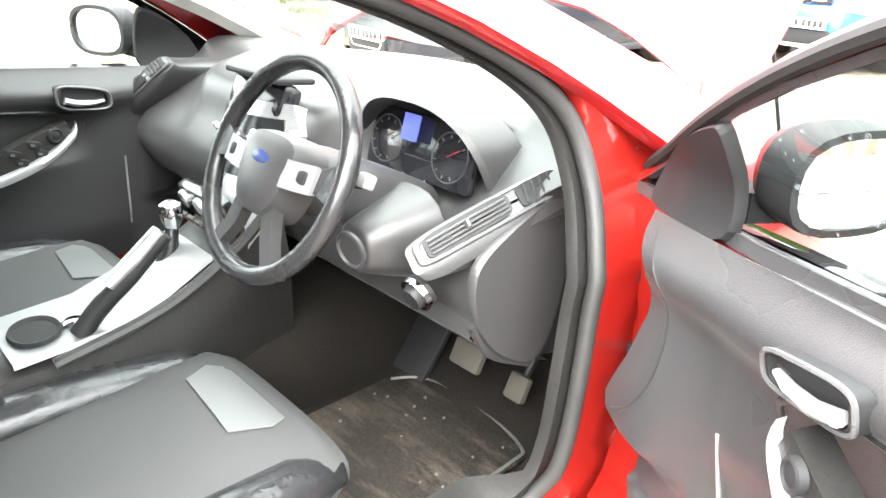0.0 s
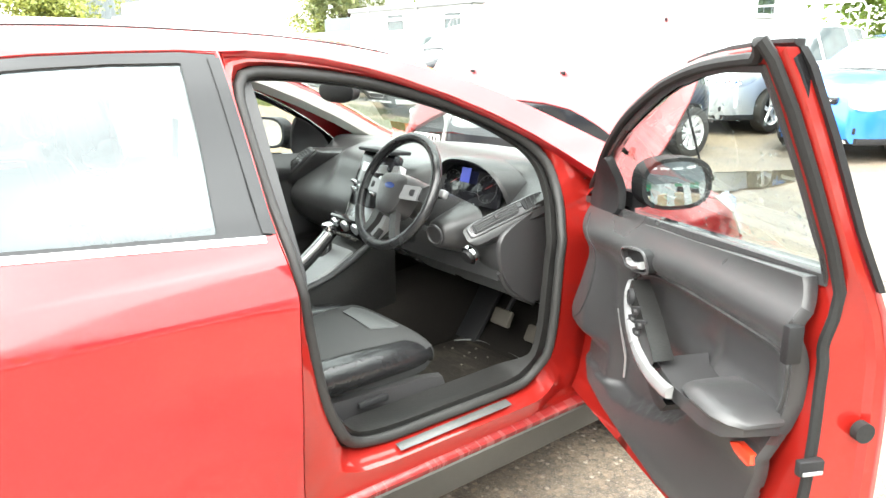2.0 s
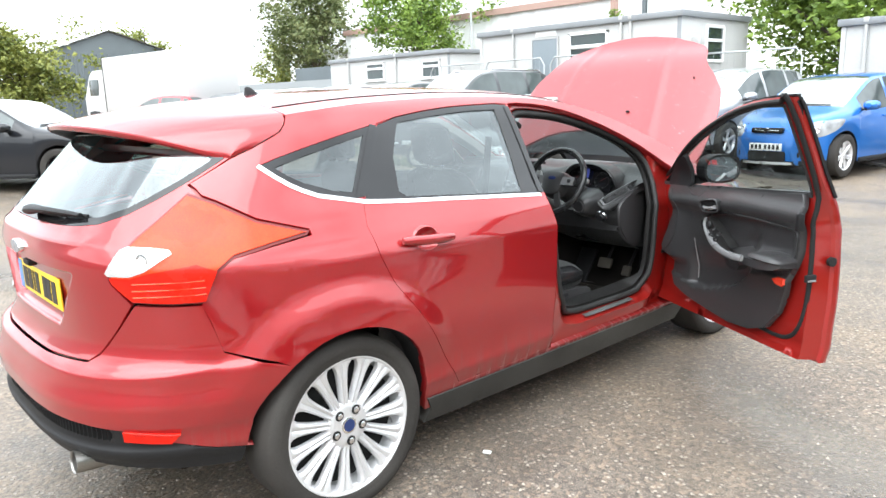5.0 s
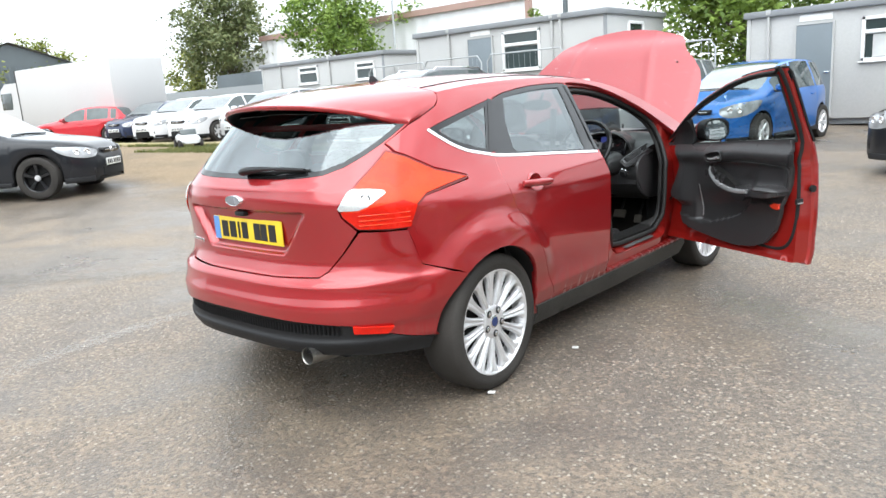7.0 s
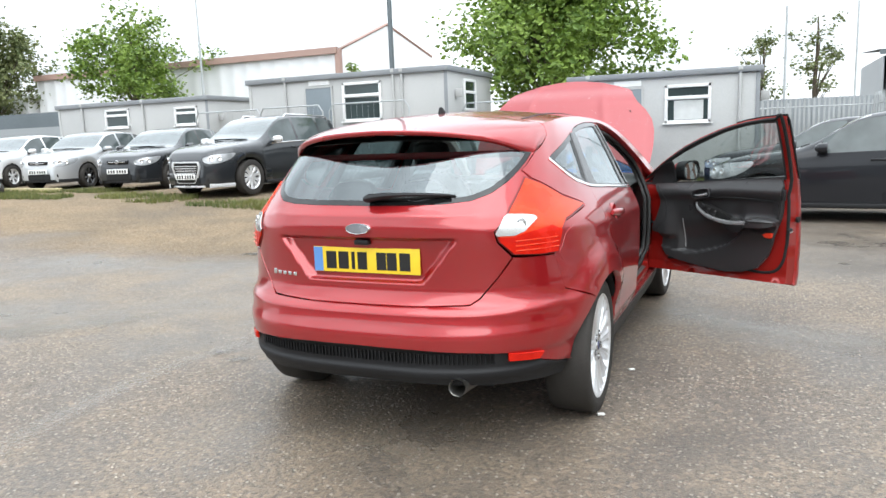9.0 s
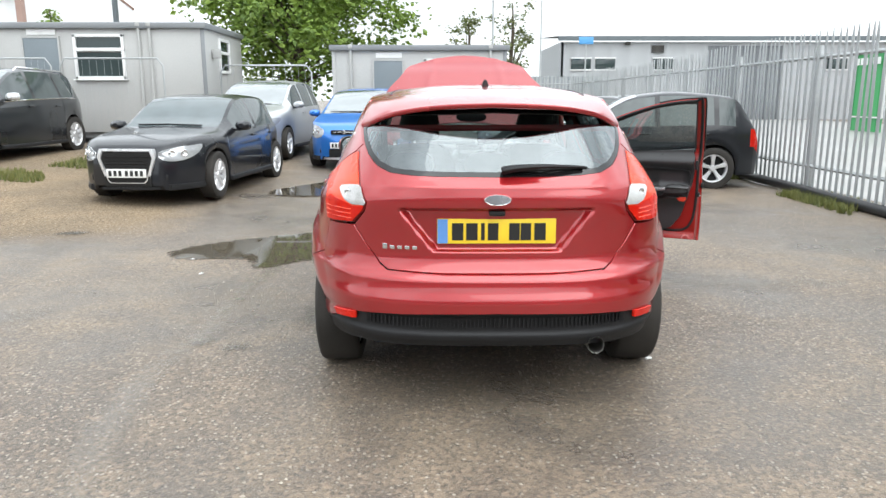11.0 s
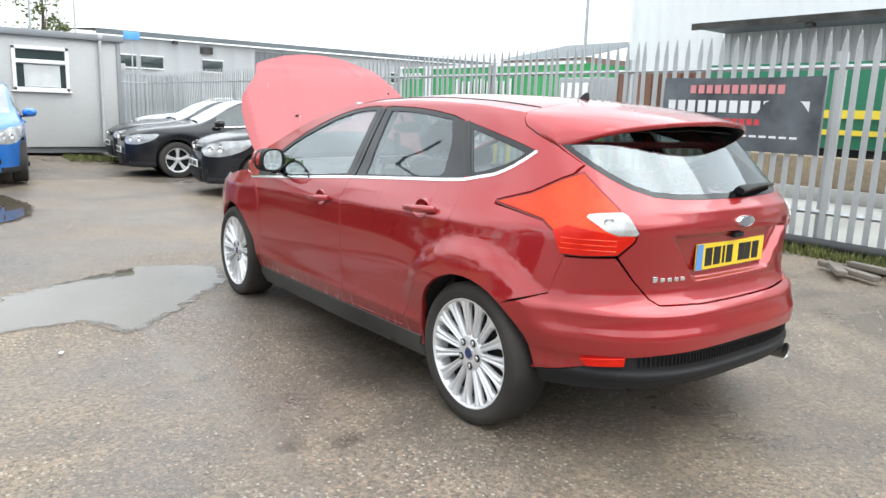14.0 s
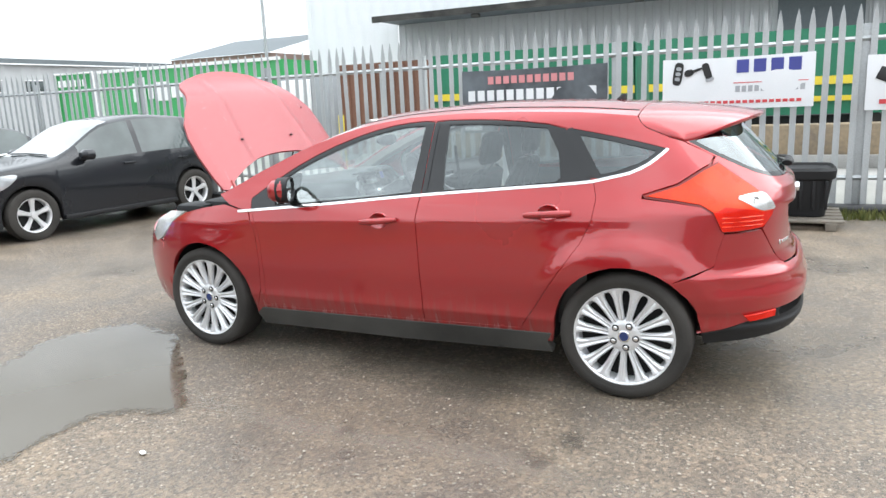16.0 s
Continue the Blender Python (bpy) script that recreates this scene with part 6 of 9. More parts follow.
    part("speaker_line", at(line_sweep(fn, [(1.862, 0.705), (1.858, 0.63), (1.854, 0.56), (1.850, 0.502)], 0.006, 0.004, ow)), SILVER, cd)
    part("door_reflector", at(loft([[on(y, z, d) for y, z in ((1.262 + e, 0.643), (1.240, 0.652 + e), (1.198 - e, 0.650 + e), (1.200 - e, 0.630), (1.212, 0.620 - e), (1.248, 0.624 - e))] for e, d in ((0.003, -0.004), (0.003, 0.006), (0.0, 0.009), (-0.008, 0.009))], True, True)), SIGNAL, cd, "orange-red door reflector")
    sail = [tuple(q) for q in spline([(2.130, 0.948), (2.04, 0.944), (1.955, 0.952), (1.945, 1.02), (1.948, 1.095), (1.975, 1.098), (2.05, 1.058), (2.105, 1.015)], True, 4)]
    sheet_part("mirror_sail", lambda y, z: (s * (side_x(y, z) - depth(z) - 0.022 - 0.008 * math.exp(-(((y - 2.03) / 0.05) ** 2))), y, z), sail, BLACK, cd, "black mirror sail panel", step=0.02, rim=0.022, out=ow, about=about)


door_card(ddoor, 1, H)
door_card(car, -1, (0, 0, 0))
latch = part("door_latch", local(box(0.748, 1.112, 0.672, 0.050, 0.016, 0.030, 0.004)), BLACK, ddoor)
part("latch_claw", local(box(0.748, 1.102, 0.664, 0.040, 0.004, 0.008, 0.002)), SATIN, latch)
part("door_grommet", local(cyl((0.838, 1.112, 0.735), (0.838, 1.096, 0.735), 0.019, 16)), RUBBER, ddoor)
part("pillar_edge", local(loft([[(side_x(1.09, z) + dx, y + dy, z) for dx, dy in ((0.004, 0.016), (0.004, -0.005), (-0.009, -0.005), (-0.009, 0.004))] for z, y in ((0.995, 1.100), (1.10, 1.096), (1.25, 1.090), (1.36, 1.086), (1.388, 1.090))], True, True)), BLACK, ddoor, "black edge of the window pillar")
part("top_edge", local(loft([[(side_x(y, TOP(y)) + dx, y, TOP(y) + dz) for dx, dz in ((0.004, -0.014), (0.004, 0.005), (-0.014, 0.006), (-0.014, 0.0))] for y in (1.086, 1.15, 1.25, 1.34, 1.42)], True, True)), BLACK, ddoor, "black top edge of the window frame")
part("edge_trim", local(box(0.70, 1.135, 0.90, 0.03, 0.02, 0.07, 0.004)), BLACK, ddoor)

# the driver's doorway: turned-in frame, rubber seal, sill plate, hinges, check strap, striker
D0 = fine_poly(FRONT_DOOR, 0.04)


SEAL_OUT = [tuple(q) for q in spline([(1.108, 1.25), (1.122, 1.330), (1.185, 1.358), (1.441, 1.330), (1.719, 1.260), (1.925, 1.172), (2.030, 1.085), (2.052, 0.975), (2.020, 0.80), (2.002, 0.60), (1.985, 0.47), (1.945, 0.402), (1.86, 0.383), (1.55, 0.388), (1.36, 0.392), (1.255, 0.425), (1.19, 0.54), (1.155, 0.70), (1.122, 0.98)], True, 6)]
SEAL_IN = [tuple(q) for q in spline([(1.136, 1.25), (1.148, 1.305), (1.195, 1.325), (1.436, 1.302), (1.65, 1.250), (1.842, 1.176), (1.975, 1.090), (2.010, 1.000), (1.978, 0.853), (1.957, 0.70), (1.938, 0.54), (1.90, 0.452), (1.83, 0.425), (1.54, 0.424), (1.38, 0.430), (1.285, 0.462), (1.215, 0.56), (1.180, 0.68), (1.150, 0.978)], True, 6)]


def polar(poly, n=140, yc=1.60, zc=0.86):
    """The outline, taken at even angles round a point inside it."""
    out = []
    for k in range(n):
        dy, dz = math.cos(2 * math.pi * k / n), math.sin(2 * math.pi * k / n)
        far = 0
        for i in range(len(poly)):
            (y0, z0), (y1, z1) = poly[i - 1], poly[i]
            a0, a1 = (y0 - yc) * dz - (z0 - zc) * dy, (y1 - yc) * dz - (z1 - zc) * dy
            if a0 * a1 <= 0 and a0 != a1:
                f = a0 / (a0 - a1)
                far = max(far, (y0 + (y1 - y0) * f - yc) * dy + (z0 + (z1 - z0) * f - zc) * dz)
        out.append((yc + far * dy, zc + far * dz))
    return out


def sunk(outline, d, front=0.0, low=0.0):
    """An outline set in from the car's skin by d, and further at the hinge pillar and along the sill."""
    return [(side_x(y, z) - d - front * smooth(1.88, 2.10, y) * smooth(1.10, 0.95, z) - low * smooth(0.50, 0.41, z), y, z) for y, z in outline]


P_HOLE, P_OUT, P_IN = polar(D0), polar(SEAL_OUT), polar(SEAL_IN)
P_MID = [tuple(Vector(a).lerp(Vector(b), 0.72)) for a, b in zip(P_HOLE, P_OUT)]
P_STEP = [tuple(Vector(a).lerp(Vector(b), 0.12)) for a, b in zip(P_HOLE, P_OUT)]
part("doorway_frame", loft([sunk(P_HOLE, 0.0), sunk(P_HOLE, 0.022, 0.045), sunk(P_STEP, 0.028, 0.055), sunk(P_MID, 0.034, 0.045, -0.004), sunk(P_OUT, 0.050, 0.024, 0.030), sunk(P_OUT, 0.085, 0.024, 0.030)]), RED_IN, car, "red doorway frame")
P_SEAL = [tuple(Vector(a).lerp(Vector(b), 0.45)) for a, b in zip(P_OUT, P_IN)]
part("doorway_seal", tube(sunk(P_SEAL, 0.056, 0.022, 0.030), 0.0145, 10, True), SEAL_RUBBER, car, "dusty grey-black rubber doorway seal")
part("doorway_lining", loft([sunk(P_OUT, 0.070, 0.022, 0.03), sunk(P_IN, 0.075, 0.022, 0.03), sunk(inset(P_IN, 0.003), 0.088, 0.022, 0.04), sunk(inset(P_IN, 0.002), 0.096, 0.022, 0.12)]), SCUFFED, car, "scuffed dark doorway trim")
SCRAPED = surf("scraped_alloy_strip", (0.13, 0.13, 0.128), 0.4, 0.5, 0.35, 40)
part("sill_plate", loft([[(side_x(y, 0.37) - d, y, z) for d, z in ((0.040, 0.3805), (0.044, 0.3840), (0.062, 0.3880), (0.068, 0.3880))] for y in (1.40, 1.5, 1.6, 1.7, 1.80)], False), SCRAPED, car, "scuffed silver sill plate")
part("sill_inner", box(0.69, 1.62, 0.31, 0.03, 1.30, 0.09, 0.01), SCUFFED, car)
part("sill_trim", box(0.676, 1.60, 0.325, 0.05, 0.80, 0.09, 0.025), SCUFFED, car)
for z in (0.80, 0.44):
    hg = part("door_hinge", box(0.79, 2.175, z, 0.06, 0.035, 0.06, 0.008), RED_IN, car)
    part("hinge_bolt", cyl((0.81, 2.155, z), (0.81, 2.145, z), 0.012, 8), BLACK, hg)
part("check_strap", tube([(0.78, 2.16, 0.66), (0.85, 2.13, 0.655), (0.90, 2.12, 0.655)], 0.012, 8), BLACK, car)
part("door_grommet", cyl((0.80, 2.125, 0.583), (0.80, 2.085, 0.583), 0.014, 14), RUBBER, car)
part("door_striker", tube([(0.815, 1.125, 0.69), (0.80, 1.165, 0.69), (0.785, 1.165, 0.71), (0.80, 1.125, 0.72)], 0.005, 6), CHROME, car)


# ---- rain beads on the driver's glass and mirror, the pillars and the bonnet ----
BEAD = glazing("rain_bead", (0.80, 0.82, 0.82), sheen=0.30)


def beads(name, parent, spots, seed, label="clear rain drops", lo=0.0012, hi=0.0034):
    """Small domed drops, each with its own size; spots gives (place, outward normal)."""
    rnd = random.Random(seed)
    V, F = [], []
    for p, nr in spots:
        nr = Vector(nr).normalized()
        u = nr.orthogonal().normalized()
        w = nr.cross(u)
        r = rnd.uniform(lo, hi) * (1.6 if rnd.random() < 0.12 else 1)
        o = len(V)
        for k in range(6):
            a = k * math.pi / 3
            V.append(tuple(Vector(p) + (u * math.cos(a) + w * math.sin(a)) * r))
        for k in range(6):
            a = k * math.pi / 3
            V.append(tuple(Vector(p) + (u * math.cos(a) + w * math.sin(a)) * r * 0.6 + nr * r * 0.4))
        V.append(tuple(Vector(p) + nr * r * 0.5))
        for k in range(6):
            q = (k + 1) % 6
            F += [(o + k, o + q, o + 6 + q, o + 6 + k), (o + 6 + k, o + 6 + q, o + 12)]
    ob = part(name, (V, F), BEAD, parent, label)
    return tagged(ob, label, kind="stuff")


rnd = random.Random(5)
spots = []
while len(spots) < 420:
    y, z = rnd.uniform(1.16, 2.05), rnd.uniform(0.95, 1.36)
    if inside((y, z), inset(FRONT_GLASS, 0.012)):
        q = Vector(S(y, z)) - Vector(H)
        spots.append((q - Vector((0.006, 0, 0)), (1, 0, 0.35)))
beads("rain_drops", ddoor, spots, 3)
spots = []
for _ in range(90):
    a, r = rnd.uniform(0, 6.28), math.sqrt(rnd.random()) * 0.9
    spots.append((Vector((0.928 + 0.090 * r * math.cos(a), 1.8785, 1.034 + 0.058 * r * math.sin(a))) - Vector(H), (0, -1, 0)))
beads("rain_drops", ddoor, spots, 4, lo=0.001, hi=0.0026)
spots = []
while len(spots) < 260:
    x, v = rnd.uniform(-0.7, 0.7), rnd.uniform(0.02, 0.88)
    if inside((x, v), inset(poly_bonnet, 0.02)):
        spots.append((Vector(bonnet(x, v)), (0, -0.87, 0.5)))
beads("rain_drops", hood, spots, 6, lo=0.0014, hi=0.0030)


# ---- ground and setting ----
def rise(x, y):
    """The yard climbs gently to the far corner; it is level by the fence."""
    d = -0.85 * x + 0.5 * y
    return min(0.36, 0.05 * max(0, d - 5.6)) * (1 - smooth(2.0, 5.0, x))


def ground_material():
    m = bpy.data.materials.new("wet_gritty_asphalt")
    m.use_nodes = True
    n, l = m.node_tree.nodes, m.node_tree.links
    p = n["Principled BSDF"]
    tc = n.new("ShaderNodeTexCoord")

    def noise_n(scale, detail=5, rough=0.6):
        k = n.new("ShaderNodeTexNoise")
        k.inputs["Scale"].default_value, k.inputs["Detail"].default_value, k.inputs["Roughness"].default_value = scale, detail, rough
        l.new(tc.outputs["Object"], k.inputs["Vector"])
        return k.outputs[0]

    def ramp(src, a, b, lo, hi):
        k = n.new("ShaderNodeMapRange")
        l.new(src, k.inputs[0])
        for i, v in enumerate((a, b, lo, hi)):
            k.inputs[i + 1].default_value = v
        return k.outputs[0]

    def mix(f, a, b):
        k = n.new("ShaderNodeMix")
        k.data_type = "RGBA"
        l.new(f, k.inputs[0]) if not isinstance(f, float) else None
        for i, c in ((6, a), (7, b)):
            if isinstance(c, tuple):
                k.inputs[i].default_value = (*c, 1)
            else:
                l.new(c, k.inputs[i])
        return k.outputs[2]

    patches, blot, grit, fine = noise_n(0.35, 4), noise_n(2.2, 6), noise_n(38, 4, 0.7), noise_n(160, 3)
    base = mix(ramp(patches, 0.40, 0.58, 0, 1), (0.120, 0.101, 0.085), (0.212, 0.160, 0.107))
    base = mix(ramp(blot, 0.44, 0.60, 0, 0.70), base, (0.100, 0.076, 0.057))
    base = mix(ramp(grit, 0.40, 0.53, 0.85, 0), base, (0.045, 0.038, 0.032))
    base = mix(ramp(fine, 0.52, 0.62, 0, 0.75), base, (0.335, 0.285, 0.228))
    agg = n.new("ShaderNodeTexVoronoi")  # the aggregate: every stone a tone of its own
    agg.inputs["Scale"].default_value = 62
    l.new(tc.outputs["Object"], agg.inputs["Vector"])
    tone = n.new("ShaderNodeSeparateColor")
    l.new(agg.outputs["Color"], tone.inputs[0])
    base = mix(ramp(tone.outputs[0], 0.05, 0.40, 0.50, 0), base, (0.060, 0.045, 0.034))
    base = mix(ramp(tone.outputs[1], 0.74, 0.96, 0, 0.50), base, (0.36, 0.27, 0.19))
    sx = n.new("ShaderNodeSeparateXYZ")  # brown gravelly dirt over the yard's far left part
    l.new(tc.outputs["Object"], sx.inputs[0])

    def wavy(src, amount):
        k = n.new("ShaderNodeMath")
        k.operation = "MULTIPLY_ADD"
        l.new(noise_n(0.45, 6, 0.65), k.inputs[0])
        k.inputs[1].default_value = amount
        l.new(src, k.inputs[2])
        return k.outputs[0]

    dirt = None
    for edge in (ramp(wavy(sx.outputs[0], 3.0), -2.4, -1.4, 1, 0), ramp(wavy(sx.outputs[1], 3.0), 4.2, 5.6, 0, 1), ramp(wavy(sx.outputs[1], 3.0), 12.5, 14.5, 1, 0)):
        if dirt is None:
            dirt = edge
        else:
            k = n.new("ShaderNodeMath")
            k.operation = "MULTIPLY"
            l.new(dirt, k.inputs[0])
            l.new(edge, k.inputs[1])
            dirt = k.outputs[0]
    k = n.new("ShaderNodeMath")
    k.operation = "MULTIPLY"
    l.new(dirt, k.inputs[0])
    k.inputs[1].default_value = 0.80
    base = mix(k.outputs[0], base, mix(ramp(grit, 0.42, 0.58, 0, 1), (0.150, 0.108, 0.068), (0.33, 0.255, 0.170)))
    v = n.new("ShaderNodeTexVoronoi")  # pale chippings
    v.inputs["Scale"].default_value = 40
    l.new(tc.outputs["Object"], v.inputs["Vector"])
    sep = n.new("ShaderNodeSeparateColor")
    l.new(v.outputs["Color"], sep.inputs[0])
    chip = n.new("ShaderNodeMath")
    chip.operation = "MULTIPLY"
    l.new(ramp(v.outputs["Distance"], 0.24, 0.36, 1, 0), chip.inputs[0])
    l.new(ramp(sep.outputs[0], 0.55, 0.80, 0, 0.95), chip.inputs[1])
    base = mix(chip.outputs[0], base, (0.385, 0.335, 0.273))
    wet = ramp(noise_n(0.55, 6, 0.6), 0.42, 0.66, 0, 1)
    base = mix(wet, base, mix(0.5, base, (0.085, 0.078, 0.070)))
    l.new(base, p.inputs["Base Color"])
    rr = n.new("ShaderNodeMapRange")
    l.new(wet, rr.inputs[0])
    rr.inputs[3].default_value, rr.inputs[4].default_value = 0.60, 0.22
    dull = n.new("ShaderNodeMath")
    dull.operation = "MULTIPLY_ADD"
    dull.use_clamp = True
    l.new(dirt, dull.inputs[0])
    dull.inputs[1].default_value = 0.6
    l.new(rr.outputs[0], dull.inputs[2])
    l.new(dull.outputs[0], p.inputs["Roughness"])
    l.new(ramp(dirt, 0, 1, 0.5, 0.08), p.inputs["Specular IOR Level"])
    b = n.new("ShaderNodeBump")
    b.inputs["Strength"].default_value, b.inputs["Distance"].default_value = 0.8, 0.006
    add = n.new("ShaderNodeMath")
    l.new(grit, add.inputs[0])
    stones = n.new("ShaderNodeMath")
    stones.operation = "SUBTRACT"
    l.new(chip.outputs[0], stones.inputs[0])
    l.new(ramp(agg.outputs["Distance"], 0.0, 0.6, 0, 0.3), stones.inputs[1])
    l.new(stones.outputs[0], add.inputs[1])
    l.new(add.outputs[0], b.inputs["Height"])
    l.new(b.outputs[0], p.inputs["Normal"])
    return m


XS = [-400, -200, -100, -60, -45, -35, -30] + [-26 + 0.8 * i for i in range(21)] + [-9 + 0.35 * i for i in range(45)] + [7, 8, 10, 14, 20, 30, 60, 100, 200, 400]
YS = [-400, -200, -100, -50, -25, -15, -10] + [-8 + 0.35 * i for i in range(62)] + [14.5, 16, 18, 21, 25, 30, 40, 60, 100, 200, 400]
nx = len(XS)
GROUND = ground_material()
ground = new("ground", mesh_of("ground", ([(x, y, rise(x, y) + (0.004 * noise.noise(Vector((x * 0.7, y * 0.7, 0))) if -9 < x < 4.5 and abs(y) < 14 and abs(x) > 1.6 else 0)) for y in YS for x in XS],
                                         [(j * nx + i, j * nx + i + 1, (j + 1) * nx + i + 1, (j + 1) * nx + i) for j in range(len(YS) - 1) for i in range(nx - 1)]), GROUND))
tagged(ground, "damp brown-grey asphalt yard strewn with grit", "ground", kind="structure")

WATER = bpy.data.materials.new("puddle_water")
WATER.use_nodes = True
wp = WATER.node_tree.nodes["Principled BSDF"]
wp.inputs["Base Color"].default_value, wp.inputs["Roughness"].default_value, wp.inputs["IOR"].default_value = (0.085, 0.072, 0.052, 1), 0.02, 1.40
wb = WATER.node_tree.nodes.new("ShaderNodeBump")
wt = WATER.node_tree.nodes.new("ShaderNodeTexNoise")
wt.inputs["Scale"].default_value = 6
wb.inputs["Strength"].default_value, wb.inputs["Distance"].default_value = 0.05, 0.01
WATER.node_tree.links.new(wt.outputs[0], wb.inputs["Height"])
WATER.node_tree.links.new(wb.outputs[0], wp.inputs["Normal"])


def soft_shore(m, reach, wob=0.12, most=1.0):
    """Lets a thin film run out into the ground at its edge."""
    n, l = m.node_tree.nodes, m.node_tree.links
    at, no, ad, mr_, tr, mx, tc = n.new("ShaderNodeAttribute"), n.new("ShaderNodeTexNoise"), n.new("ShaderNodeMath"), n.new("ShaderNodeMapRange"), n.new("ShaderNodeBsdfTransparent"), n.new("ShaderNodeMixShader"), n.new("ShaderNodeTexCoord")
    at.attribute_name = "shore"
    no.inputs["Scale"].default_value, no.inputs["Detail"].default_value, no.inputs["Roughness"].default_value = 9, 7, 0.75
    l.new(tc.outputs["Object"], no.inputs["Vector"])
    ad.operation = "MULTIPLY_ADD"
    l.new(no.outputs[0], ad.inputs[0])
    ad.inputs[1].default_value = wob * 2
    l.new(at.outputs["Fac"], ad.inputs[2])
    l.new(ad.outputs[0], mr_.inputs[0])
    mr_.inputs[1].default_value, mr_.inputs[2].default_value = wob * 1.0, wob * 1.0 + reach
    mr_.inputs[4].default_value = most
    l.new(mr_.outputs[0], mx.inputs[0])
    l.new(tr.outputs[0], mx.inputs[1])
    l.new(n["Principled BSDF"].outputs[0], mx.inputs[2])
    l.new(mx.outputs[0], n["Material Output"].inputs[0])


soft_shore(WATER, 0.07)
DAMP = surf("dark_damp_stain", (0.060, 0.055, 0.048), 0.22, 0, 0.3, 10, 0.001)


soft_shore(DAMP, 0.16, 0.10)


def pool(name, pts, z, material, label, wob=0.05, kind="structure"):
    out = []
    sp = spline(pts, True, 10)
    for i, p in enumerate(sp):
        k = wob * noise.noise(Vector((p.x * 5, p.y * 5, i * 0.01)) * 1.3) + 0.5 * wob * noise.noise(Vector((p.x * 17, p.y * 17, 3)))
        c = Vector((sum(q[0] for q in pts) / len(pts), sum(q[1] for q in pts) / len(pts)))
        out.append(tuple(p + (p - c).normalized() * k))
    g, nn = panel(lambda x, y: (x, y, z + rise(x, y) * (0 if material is WATER else 1)), out, 0.07, rim=0, out=up)
    me = mesh_of(name, g, material, nn)
    shore = me.attributes.new("shore", "FLOAT", "POINT")  # how far each point lies from the water's edge
    rim_pts = [Vector(q).to_2d() for q in out[::2]]
    shore.data.foreach_set("value", [min((Vector(v).to_2d() - q).length for q in rim_pts) for v in g[0]])
    ob = new(name, me)
    ob.visible_shadow = False
    return tagged(ob, label, "puddle", kind=kind)


pool("water_puddle", [(-2.75, 2.75), (-2.35, 3.25), (-1.75, 3.62), (-1.12, 3.86), (-0.70, 3.60), (-0.78, 3.10), (-1.10, 2.69), (-1.50, 2.28), (-1.77, 2.06), (-1.92, 2.36), (-2.15, 2.44), (-2.5, 2.42)], 0.006, WATER, "shallow rain puddle mirroring the white sky")
pool("water_puddle", [(-2.70, 6.75), (-2.75, 7.5), (-2.55, 8.4), (-2.25, 9.3), (-1.75, 9.55), (-1.45, 8.3), (-1.50, 7.3), (-1.95, 6.6)], 0.020, WATER, "dark rain puddle in front of the blue car")

# ---- palisade fence along the yard's edge: posts, rails and pales ----
GALV = surf("galvanised_steel", (0.42, 0.435, 0.44), 0.5, 0.3, 0.22, 10)
PIPE = surf("black_drain_pipe", (0.02, 0.02, 0.021), 0.45, 0, 0.2)
PALE_G = loft([[(x, y, z) for x, y in ((0.0, -0.034), (0.010, -0.026), (0.004, -0.010), (0.012, 0.0), (0.004, 0.010), (0.010, 0.026), (0.0, 0.034), (-0.003, 0.030), (0.001, 0.0), (-0.003, -0.030))] for z in (0.10, 2.14)]
              + [[(x, y * k, z) for x, y in ((0.0, -0.034), (0.010, -0.026), (0.004, -0.010), (0.012, 0.0), (0.004, 0.010), (0.010, 0.026), (0.0, 0.034), (-0.003, 0.030), (0.001, 0.0), (-0.003, -0.030))] for k, z in ((0.55, 2.25), (0.08, 2.33))], True, True)
PALE = mesh_of("pale", PALE_G, GALV)
POST = mesh_of("post", box(0, 0, 1.06, 0.055, 0.11, 2.12, 0.004), GALV)


def fence_run(x0, y0, length, rz, posts=2.75):
    f = thing("palisade_fence", "grey galvanised palisade fence with pointed pales", "fence", (x0, y0, 0), rz, "yard fences")
    k = int(length / 0.155)
    for i in range(k + 1):
        part("pale", PALE, None, f).matrix_basis = pose(-0.035, i * 0.155, 0, random.uniform(-0.6, 0.6), random.uniform(-0.5, 0.5))
    j = int(length / posts)
    for i in range(j + 1):
        part("post", POST, None, f).matrix_basis = pose(0.03, i * posts, 0)
        if i < j:
            for z in (0.42, 1.96):
                part("rail", tube([(0.0, i * posts, z), (0.0, (i + 1) * posts, z)], 0.028, 4), GALV, f)
    return f


fence_run(5.19, -6.95, 33.0, 0)
fence_run(5.2, 26.4, 5.5, 90)
thing("drain_pipe", "long black pipe lying along the fence foot", "pipe", g=tube([(5.08, y, 0.075 + 0.012 * math.sin(y)) for y in [-7 + 0.8 * i for i in range(40)]], 0.07, 10), material=PIPE)

# banners tied to the fence: pictures and lettering as plain bars
BANNER_D = surf("dark_printed_vinyl", (0.11, 0.125, 0.14), 0.4, 0, 0.3, 11, dark=(0.012, 0.014, 0.017), grain=5)
BANNER_W = surf("white_printed_vinyl", (0.75, 0.76, 0.78), 0.45, 0, 0.05, 14)
INK_RED = surf("red_print", (0.55, 0.05, 0.06), 0.5, 0, 0.1)
INK_PINK = surf("pale_red_print", (0.62, 0.25, 0.26), 0.5, 0, 0.1)
INK_BLUE = surf("dark_blue_print", (0.05, 0.06, 0.28), 0.5, 0, 0.1)
INK_GREY = surf("grey_print", (0.35, 0.36, 0.38), 0.5, 0, 0.1)


